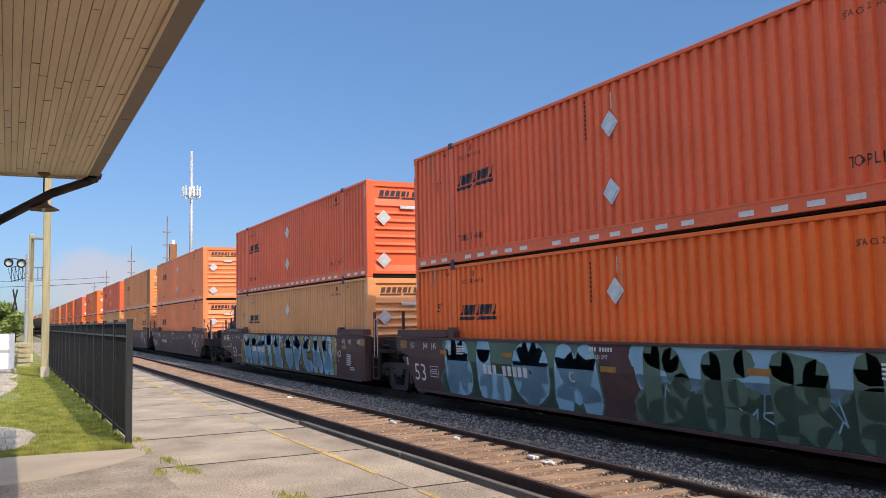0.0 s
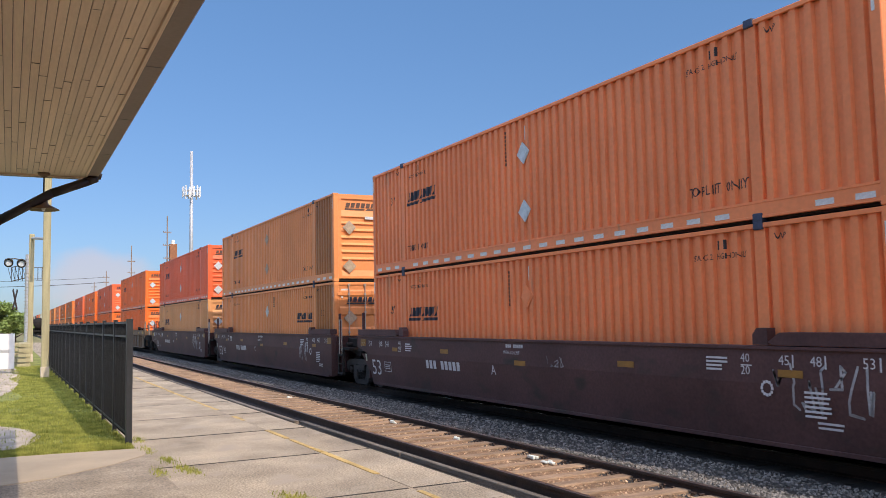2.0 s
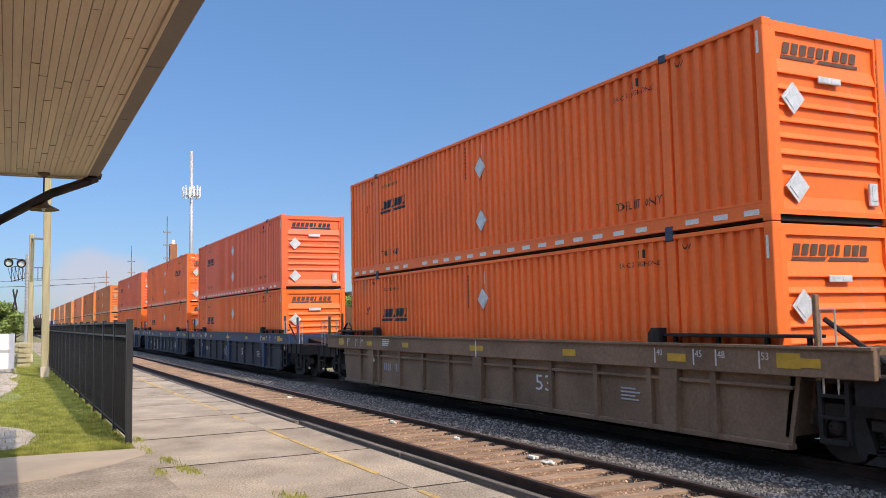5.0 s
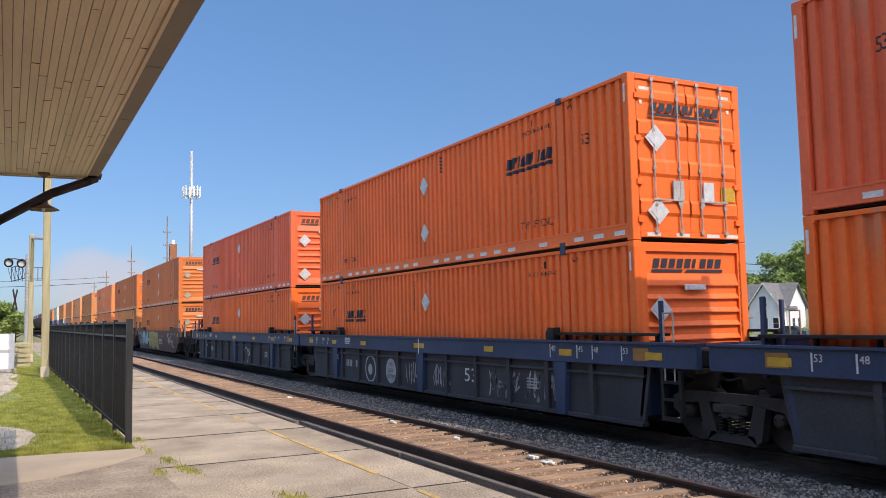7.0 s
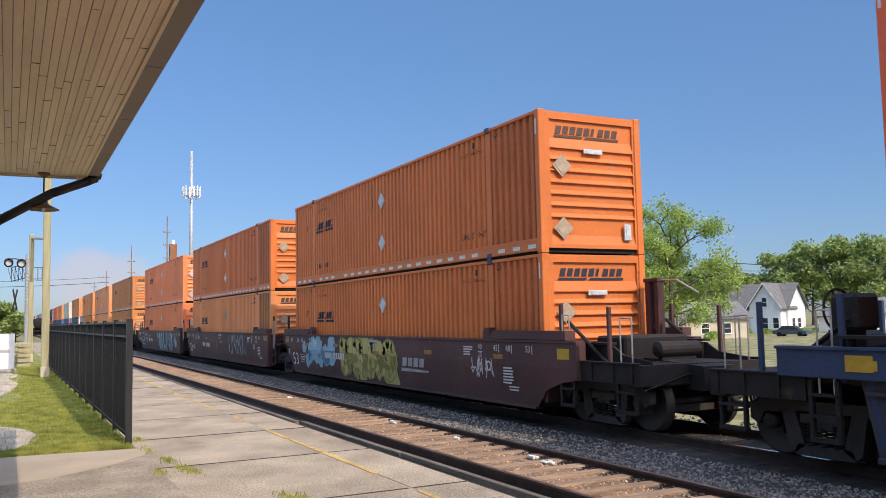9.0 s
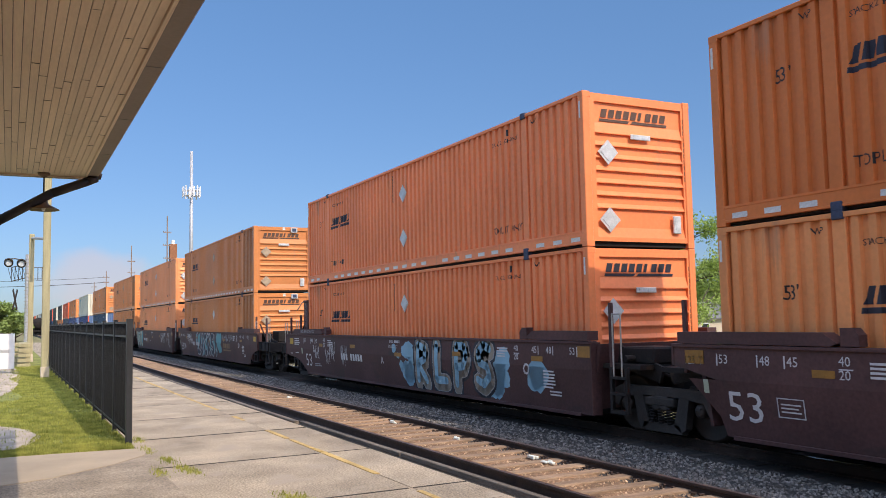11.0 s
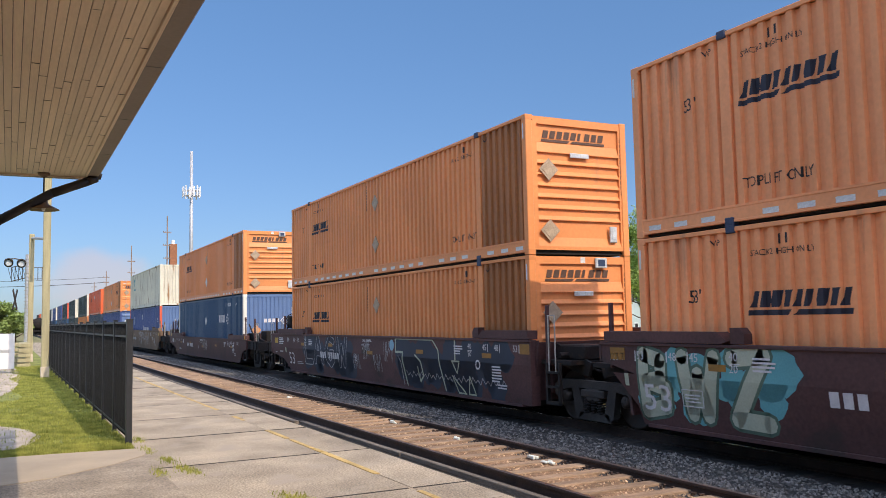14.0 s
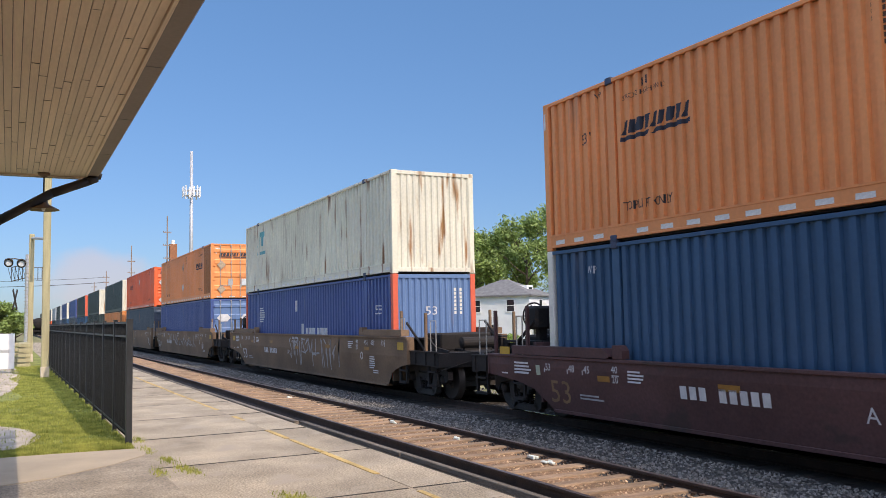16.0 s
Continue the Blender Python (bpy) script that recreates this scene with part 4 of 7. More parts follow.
def house(x, y, base, rz, w, d, eave, ridge, wall, label, hip=False, gable=None, wins=()):
    """A house with its long side w along its own x and the front facing its own -y."""
    h = tagged(new("house"), label, "house")
    h.matrix_basis = pose(x, y, base, 0, 0, rz)
    bm = bmesh.new()
    if hip:
        box(bm, -w / 2, w / 2, -d / 2, d / 2, -0.5, eave)
    else:
        prism(bm, [(-d / 2, -0.5), (-d / 2, eave), (0, ridge - 0.12), (d / 2, eave), (d / 2, -0.5)], -w / 2, w / 2, 'x')
    part("wall", bm, wall, h)
    # siding boards
    bm = bmesh.new()
    z = 0.2
    while z < eave - 0.1:
        box(bm, -w / 2 - 0.018, w / 2 + 0.018, -d / 2 - 0.018, d / 2 + 0.018, z, z + 0.17)
        z += 0.2
    part("siding", bm, wall, h)
    o = 0.45
    bm = bmesh.new()
    if hip:
        e = [(-w / 2 - o, -d / 2 - o, eave - 0.05), (w / 2 + o, -d / 2 - o, eave - 0.05), (w / 2 + o, d / 2 + o, eave - 0.05), (-w / 2 - o, d / 2 + o, eave - 0.05)]
        r = max(0.2, (w - d) / 2)
        lo = [bm.verts.new(p) for p in e]
        up = [bm.verts.new((p[0], p[1], p[2] + 0.2)) for p in e]
        a, b = bm.verts.new((-r, 0, ridge)), bm.verts.new((r, 0, ridge))
        bm.faces.new(lo[::-1])
        for i in range(4):
            bm.faces.new((lo[i], lo[(i + 1) % 4], up[(i + 1) % 4], up[i]))
        bm.faces.new((up[0], up[1], b, a))
        bm.faces.new((up[1], up[2], b))
        bm.faces.new((up[2], up[3], a, b))
        bm.faces.new((up[3], up[0], a))
    else:
        k = (ridge - eave) / (d / 2)
        prism(bm, [(-d / 2 - o, eave - o * k), (0, ridge), (d / 2 + o, eave - o * k), (d / 2 + o, eave - o * k + 0.18), (0, ridge + 0.2), (-d / 2 - o, eave - o * k + 0.18)], -w / 2 - o, w / 2 + o, 'x')
    part("roof", bm, M_SHINGLE, h)
    if gable:
        gx, gw, gd = gable
        bm = bmesh.new()
        prism(bm, [(gx - gw / 2, -0.5), (gx - gw / 2, eave), (gx, ridge - 0.15), (gx + gw / 2, eave), (gx + gw / 2, -0.5)], -d / 2 - gd, 0, 'y')
        part("wing", bm, wall, h)
        bm = bmesh.new()
        k = (ridge - eave) / (gw / 2)
        prism(bm, [(gx - gw / 2 - o, eave - o * k), (gx, ridge), (gx + gw / 2 + o, eave - o * k), (gx + gw / 2 + o, eave - o * k + 0.18), (gx, ridge + 0.21), (gx - gw / 2 - o, eave - o * k + 0.18)], -d / 2 - gd - o, 0.0, 'y')
        part("wing_roof", bm, M_SHINGLE, h)
        bm = bmesh.new()
        for s in (-1, 1):
            prism(bm, [(gx + s * (gw / 2 + o), eave - o * k - 0.1), (gx, ridge - 0.1), (gx, ridge + 0.16), (gx + s * (gw / 2 + o), eave - o * k + 0.16)], -d / 2 - gd - o - 0.05, -d / 2 - gd - o, 'y')
        part("barge_board", bm, M_SIDING, h)
    for face, wx, wz, ww, wh in wins:
        m = {'f': pose(wx, -d / 2 - 0.02, wz), 'g': pose(wx, -d / 2 - (gable[2] if gable else 0) - 0.01, wz), 'l': pose(-w / 2 - 0.02, wx, wz, 0, 0, -90), 'r': pose(w / 2 + 0.02, wx, wz, 0, 0, 90)}[face]
        opening(h, m, ww, wh)
    return h


# white two-storey house with a front gable
house(-94.5, 104.5, -1.5, 20, 9.5, 7.0, 4.4, 7.6, M_SIDING, "white two-storey house with a steep grey shingle roof", False, (2.2, 4.6, 2.2),
      (('g', 2.2, 4.2, 0.7, 1.3), ('g', 2.2, 1.0, 0.8, 1.5), ('g', 3.8, 1.0, 0.8, 1.5), ('f', -2.5, 1.0, 1.0, 1.4), ('r', 0.8, 1.0, 1.2, 1.4), ('r', -1.5, 1.0, 1.0, 1.4)))
# hip-roofed white house
hh = house(-99.5, 60.5, -1.5, 38, 10.0, 9.0, 6.2, 8.6, M_SIDING, "white two-storey house with a grey hipped roof", True, None,
           (('r', 0, 4.2, 1.2, 1.5), ('r', -2.6, 1.0, 1.2, 1.5), ('r', 0.2, 1.0, 1.2, 1.5), ('f', -2.4, 4.2, 1.0, 1.5), ('f', 2.4, 4.2, 1.0, 1.5), ('f', 0, 1.0, 1.0, 1.5)))
bm = bmesh.new()
box(bm, 2.0, 3.6, -1.2, 1.2, 6.6, 7.7)
part("dormer", bm, M_SIDING, hh)
opening(hh, pose(3.62, 0, 6.75, 0, 0, 90), 1.5, 0.7)
bm = bmesh.new()
prism(bm, [(5.0, 2.9), (7.2, 2.6), (7.2, 2.75), (5.0, 3.2)], -4.4, 4.4, 'y')
part("porch_roof", bm, M_SHINGLE, hh)
for k in range(5):
    bm = bmesh.new()
    box(bm, 6.9, 7.05, -4.2 + k * 2.05, -4.05 + k * 2.05, -0.3, 2.65)
    part("porch_post", bm, M_SIDING, hh)
# pale green house, low outbuildings
house(-90.0, 68.5, -1.5, 28, 10.5, 7.0, 3.3, 6.2, M_BLUESIDE, "pale green house with a dark shingle roof", False, None, (('r', 0.6, 1.0, 1.0, 1.3), ('r', -1.6, 1.0, 1.0, 1.3), ('f', 2, 1.0, 1.2, 1.3), ('f', -2, 1.0, 1.2, 1.3), ('f', 4, 1.0, 0.8, 1.3)))
house(-82.5, 80.0, -1.5, 75, 9.0, 6.0, 2.9, 4.7, M_BUFF, "buff single-storey cottage with a low gable roof", False, None, (('f', 1.5, 0.9, 1.0, 1.2), ('f', -1.5, 0.9, 1.0, 1.2), ('l', 0, 0.9, 1.0, 1.2), ('r', 0, 0.9, 1.0, 1.2)))
house(-86.5, 113.5, -1.5, 15, 7.0, 6.0, 2.6, 3.6, M_SIDING, "white detached garage with a dark open doorway", False, None, (('f', 0, 0.1, 2.6, 2.0),))
house(-80.0, 111.0, -1.5, 60, 8.0, 6.5, 3.0, 5.0, M_SIDING, "white single-storey house with a grey gable roof", False, None, (('f', 1.5, 0.9, 1.0, 1.3), ('f', -1.5, 0.9, 1.0, 1.3), ('r', 0, 0.9, 1.2, 1.3)))
house(-150.0, 76.0, -1.5, 30, 22.0, 10.0, 4.2, 5.2, M_TIN, "long faded yellow metal shed", False, None, ())
house(-150.0, 62.0, -1.5, 30, 8.0, 8.0, 8.6, 9.4, M_BRICK, "tall red brick building with a flat top", True, None, (('r', 0, 5.5, 1.2, 1.6), ('f', 0, 5.5, 1.2, 1.6)))


def bush(x, y, r, seed):
    rnd = random.Random(seed)
    b = tagged(new("bush"), "round clipped green bush by a house", "bush", "bushes by the houses")
    b.location = (x, y, -1.4)
    bm = bmesh.new()
    for k in range(7):
        a = k * 0.9
        tube(bm, (0, 0, -0.1), (0.5 * r * math.cos(a), 0.5 * r * math.sin(a), r * 0.9), 0.03, 5, 0.01)
    part("stems", bm, M_BARK, b)
    verts, faces = [], []
    for i in range(900):
        d = Vector((rnd.gauss(0, 1), rnd.gauss(0, 1), abs(rnd.gauss(0, 1)))).normalized() * r * rnd.uniform(0.6, 1.08)
        q = Euler((rnd.random() * 6, rnd.random() * 6, rnd.random() * 6)).to_matrix()
        k = len(verts)
        for a, c in ((-1, 0), (0, -0.6), (1, 0), (0, 0.6)):
            v = q @ Vector((a * 0.14, c * 0.14, 0))
            verts.append((d.x + v.x, d.y + v.y, d.z * 0.9 + v.z))
        faces.append((k, k + 1, k + 2, k + 3))
    me = bpy.data.meshes.new("leaves")
    me.from_pydata(verts, [], faces)
    me.materials.append(None)
    part("leaves", me, M_LEAFLT, b)


for i, (x, y, r) in enumerate(((-92.5, 97.5, 1.3), (-89.5, 99.0, 0.9), (-97, 98, 1.5), (-86, 103, 1.0), (-90, 55.5, 1.4), (-77, 76, 1.2), (-75, 99, 1.0))):
    bush(x, y, r, 200 + i)


def car(x, y, rz, body):
    """A parked car, some way off."""
    c = tagged(new("parked_car"), "dark parked car on the street by the houses", "car", "parked cars")
    c.matrix_basis = pose(x, y, -1.42, 0, 0, rz)
    bm = bmesh.new()
    prism(bm, [(-2.2, 0.35), (-2.25, 0.85), (-1.5, 0.95), (1.2, 0.95), (2.1, 0.8), (2.2, 0.35)], -0.85, 0.85)
    part("body", bm, body, c)
    bm = bmesh.new()
    prism(bm, [(-1.6, 0.96), (-1.0, 1.45), (0.4, 1.47), (1.15, 0.96)], -0.72, 0.72)
    part("cabin", bm, M_PANE, c)
    for wx in (-1.35, 1.35):
        for wy in (-0.78, 0.78):
            bm = bmesh.new()
            lathe(bm, [(0.33, -0.1), (0.33, 0.1)], (wx, wy, 0.33), (0, 1, 0), 14)
            part("wheel", bm, M_FENCE, c)


car(-79, 92, 20, M_SLATE)
car(-73.5, 96, 24, M_FENCE)
car(-84, 86, 24, M_GREYPAINT)
# dark tank wagons waiting far down the line
for i in range(3):
    w = tagged(new("tank_wagon"), "dark tank wagon standing far along a siding", "wagon", "waiting wagons")
    w.location = (-236 - i * 17, 6.56, 0.0)
    bm = bmesh.new()
    lathe(bm, [(0.8, -7.5), (1.5, -7.1), (1.5, 7.1), (0.8, 7.5)], (0, 0, 2.6), (1, 0, 0), 18)
    smooth(part("tank", bm, M_UNDER, w))
    bm = bmesh.new()
    box(bm, -8, 8, -1.3, 1.3, 0.75, 1.1)
    part("frame", bm, M_UNDER, w)
    for x in (-6, -4.4, 4.4, 6):
        bm = bmesh.new()
        lathe(bm, [(0.45, -0.8), (0.45, -0.7), (0.1, -0.68), (0.1, 0.68), (0.45, 0.7), (0.45, 0.8)], (x, 0, 0.45), (0, 1, 0), 14)
        part("wheelset", bm, M_WHEEL, w)


# ---- the train ----
SPEED = 20.15
LEN, HALF, TALL = 16.15, 1.295, 2.896
LOW, HIGH = 0.36, 3.265
TOPZ = TALL - 0.075
DEPTH = 0.052


def corrugation():
    """Break points (x, depth) along a container side, from one corner post to the other."""
    pts = []
    for a, b, n in ((-7.90, -6.12, 7), (-5.92, 5.92, 48), (6.12, 7.90, 7)):
        p = (b - a) / n
        pts.append((a, DEPTH))
        for i in range(n):
            x = a + i * p
            pts += [(x + 0.20 * p, DEPTH), (x + 0.29 * p, 0.0), (x + 0.71 * p, 0.0), (x + 0.80 * p, DEPTH)]
        pts.append((b, DEPTH))
    return pts


CORR = corrugation()
SIDE_Y = -1.268


def side_depth(x):
    for (a, da), (b, db) in zip(CORR, CORR[1:]):
        if a <= x <= b:
            return da + (db - da) * (x - a) / (b - a) if b > a else da
    return 0.0


def side_panel(bm, first, last):
    """The corrugated sheet between two places along the side."""
    z0, z1 = 0.30, TOPZ
    span = [(x, d) for x, d in CORR if first <= x <= last]
    lo = [bm.verts.new((x, SIDE_Y + d, z0)) for x, d in span]
    hi = [bm.verts.new((x, SIDE_Y + d, z1)) for x, d in span]
    for i in range(len(lo) - 1):
        bm.faces.new((lo[i], lo[i + 1], hi[i + 1], hi[i]))


def on_side(bm_or_mesh, x, z):
    """Letters or bars laid into the corrugated side, so that they break in the grooves as paint does."""
    bm = bmesh.new()
    bm.from_mesh(bm_or_mesh)
    bmesh.ops.translate(bm, verts=bm.verts, vec=(x, 0, z))
    lo, hi = min(v.co.x for v in bm.verts), max(v.co.x for v in bm.verts)
    for cx, d in CORR:
        if lo < cx < hi:
            bmesh.ops.bisect_plane(bm, geom=bm.verts[:] + bm.edges[:] + bm.faces[:], plane_co=(cx, 0, 0), plane_no=(1, 0, 0), dist=1e-5)
    for v in bm.verts:
        v.co.y = SIDE_Y + side_depth(v.co.x) - 0.004
    me = bpy.data.meshes.new("lettering")
    bm.to_mesh(me)
    bm.free()
    me.materials.clear()
    me.materials.append(None)
    return me


def bar_mesh(w, h, skew=0.0):
    key = "bar%.3f_%.3f_%.3f" % (w, h, skew)
    return made(key, lambda b: quad(b, (0, 0, 0), (w, 0, 0), (w + skew, 0, h), (skew, 0, h)), False)


def word_block(bm, w, h, skew, n):
    """A slanted company word reduced to plain slanted bars over a notched underline."""
    step = w / n
    base = h * 0.33

    def piece(x0, x1, u0, u1):
        z0, z1 = base + (h - base) * u0, base + (h - base) * u1
        quad(bm, (x0 + skew * u0, 0, z0), (x1 + skew * u0, 0, z0), (x1 + skew * u1, 0, z1), (x0 + skew * u1, 0, z1))
    for i in range(n):
        piece(i * step, i * step + step * (0.40 if i == 5 else 0.74), 0, 1)
    mid = w * 0.44
    quad(bm, (-0.03, 0, 0), (mid - 0.06, 0, 0), (mid, 0, h * 0.22), (-0.015, 0, h * 0.22))
    quad(bm, (mid + 0.01, 0, 0), (w, 0, 0), (w + 0.015, 0, h * 0.22), (mid + 0.07, 0, h * 0.22))


LOGO = made("logo_side", lambda b: word_block(b, 1.66, 0.34, 0.06, 9), False)
LOGO_END = made("logo_end", lambda b: word_block(b, 1.60, 0.24, 0.04, 9), False)
DONE = {}


def fitted(key, me, x, z):
    k = (key, round(x, 3), round(z, 3))
    if k not in DONE:
        DONE[k] = on_side(me, x, z)
    return DONE[k]


def nose(bm):
    """The closed end: a plate with eight shallow recesses, each deepest at its top edge."""
    y0, y1 = -1.02, 1.09
    edges = [2.72, 2.13, 1.895, 1.66, 1.425, 1.19, 0.955, 0.72, 0.16]
    d = 0.05
    quad(bm, (0, -1.2, 0.1), (0, y0, 0.1), (0, y0, TALL - 0.02), (0, -1.2, TALL - 0.02))
    quad(bm, (0, y1, 0.1), (0, 1.2, 0.1), (0, 1.2, TALL - 0.02), (0, y1, TALL - 0.02))
    quad(bm, (0, y0, edges[0]), (0, y1, edges[0]), (0, y1, TALL - 0.02), (0, y0, TALL - 0.02))
    quad(bm, (0, y0, 0.1), (0, y1, 0.1), (0, y1, edges[-1]), (0, y0, edges[-1]))
    for zt, zb in zip(edges, edges[1:]):
        zb += 0.018
        quad(bm, (0, y0, zb - 0.018), (0, y1, zb - 0.018), (0, y1, zb), (0, y0, zb))
        zm = zb + (zt - zb) * 0.35
        quad(bm, (0, y0, zb), (0, y1, zb), (-d, y1, zm), (-d, y0, zm))
        quad(bm, (-d, y0, zm), (-d, y1, zm), (-d, y1, zt), (-d, y0, zt))
        quad(bm, (-d, y0, zt), (-d, y1, zt), (0, y1, zt), (0, y0, zt))
        for y in (y0, y1):
            bm.faces.new([bm.verts.new(p) for p in ((0, y, zb), (-d, y, zm), (-d, y, zt), (0, y, zt))])


def rib_end(bm):
    """A closed end with upright corrugations."""
    n = 12
    p = 2.3 / n
    pts = [(-1.15, 0)]
    for i in range(n):
        y = -1.15 + i * p
        pts += [(y + 0.25 * p, 0), (y + 0.4 * p, -0.035), (y + 0.7 * p, -0.035), (y + 0.85 * p, 0)]
    pts.append((1.15, 0))
    for (a, da), (b, db) in zip(pts, pts[1:]):
        quad(bm, (da, a, 0.15), (db, b, 0.15), (db, b, TALL - 0.1), (da, a, TALL - 0.1))


def door_leaf(bm):
    """One door leaf, hinge side at y = 0, with four raised folds."""
    w = 1.11
    z = [0.16, 0.42, 0.48, 0.66, 0.72, 1.10, 1.16, 1.36, 1.42, 1.78, 1.84, 2.04, 2.10, 2.40, 2.46, 2.58, 2.64, 2.78]
    d = [0, 0, 0.035, 0.035, 0, 0, 0.035, 0.035, 0, 0, 0.035, 0.035, 0, 0, 0.035, 0.035, 0, 0]
    for i in range(len(z) - 1):
        quad(bm, (d[i], 0.02, z[i]), (d[i], w, z[i]), (d[i + 1], w, z[i + 1]), (d[i + 1], 0.02, z[i + 1]))
    box(bm, -0.05, -0.008, 0.0, w + 0.02, 0.14, TALL - 0.1)


def lock_rod(bm):
    tube(bm, (0.055, 0, 0.12), (0.055, 0, TALL - 0.06), 0.017, 6)
    for z in (0.15, 0.6, 1.25, 1.9, 2.5, 2.8):
        box(bm, 0.0, 0.07, -0.035, 0.035, z - 0.03, z + 0.03)


def diamond(bm, s=0.235):
    o = [(s, 0), (0, s), (-s, 0), (0, -s)]
    prism(bm, o, -0.016, 0.0, 'y')
    prism(bm, [(s * 0.72, 0), (0, s * 0.72), (-s * 0.72, 0), (0, -s * 0.72)], -0.024, -0.016, 'y')


def shell(c, m, post, near_door):
    """Frame and walls shared by every container."""
    main = made("side_panel", lambda b: side_panel(b, -8.0, 6.0))
    nosed = made("nose_side_panel", lambda b: side_panel(b, 6.0, 8.0))
    part("side_panel", main, m, c)
    part("nose_side_panel", nosed, DARKER.get(m, m), c, "side sheet near the closed end, in a darker brown-orange" if m in DARKER else "")
    part("side_panel", made("side_panel_whole", lambda b: side_panel(b, -8.0, 8.0)), m, c, at=pose(0, 0, 0, 0, 0, 180))
    roof = made("roof_panel", lambda b: [box(b, -7.9 + i * 0.247, -7.76 + i * 0.247, -1.275, 1.275, TALL - 0.045, TALL - 0.006) for i in range(64)] + [box(b, -8.02, 8.02, -1.25, 1.25, TALL - 0.075, TALL - 0.045)], False)
    part("roof", roof, m, c)
    part("floor_frame", made("floor_frame", lambda b: box(b, -8.0, 8.0, -1.2, 1.2, 0.015, 0.26)), M_UNDER, c)
    top = made("top_rail", lambda b: (box(b, -7.92, 7.92, -1.292, -1.20, TALL - 0.075, TALL - 0.005, 0.008)))
    low = made("bottom_rail", lambda b: prism(b, [(-1.18, 0.055), (-1.294, 0.055), (-1.294, 0.085), (-1.286, 0.09), (-1.286, 0.262), (-1.294, 0.267), (-1.294, 0.302), (-1.18, 0.302)], -7.92, 7.92, "x"))
    for a in (0, 180):
        part("top_rail", top, m, c, at=pose(0, 0, 0, 0, 0, a))
        part("bottom_rail", low, m, c, at=pose(0, 0, 0, 0, 0, a))
    col = made("corner_post", lambda b: box(b, -0.16, 0.0, -0.16, 0.0, 0.05, TALL - 0.02, 0.012))
    cast = made("corner_casting", lambda b: box(b, -0.178, 0.002, -0.162, 0.002, 0.0, 0.118, 0.01))
    for x, y, a in ((8.075, HALF, 0), (-8.075, HALF, 90), (-8.075, -HALF, 180), (8.075, -HALF, 270)):
        part("corner_post", col, post, c, at=pose(x, y, 0, 0, 0, a))
        if near_door or y < 0:
            part("corner_casting", cast, post, c, at=pose(x, y, 0, 0, 0, a))
            part("corner_casting", cast, post, c, at=pose(x, y, TALL - 0.118, 0, 0, a))
    mid = made("side_post", lambda b: box(b, -0.10, 0.10, -1.273, -1.18, 0.06, TALL - 0.02, 0.006))
    lug = made("lifting_casting", lambda b: box(b, -0.085, 0.085, -1.310, -1.14, 0, 0.125, 0.012))
    for x in (-6.02, 6.02):
        for a in (0, 180) if near_door else (0,):
            part("side_post", mid, m, c, at=pose(x, 0, 0, 0, 0, a))
            part("lifting_casting", lug, M_CASTING, c, at=pose(x, 0, TALL - 0.10, 0, 0, a))
            if c["high"]:
                part("lifting_casting", lug, M_CASTING, c, at=pose(x, 0, 0.0, 0, 0, a))


M_CASTING = mat("dark_blue_grey_casting", (0.04, 0.055, 0.10), rough=0.6, var=0.3, scale=6, bump=0.1)


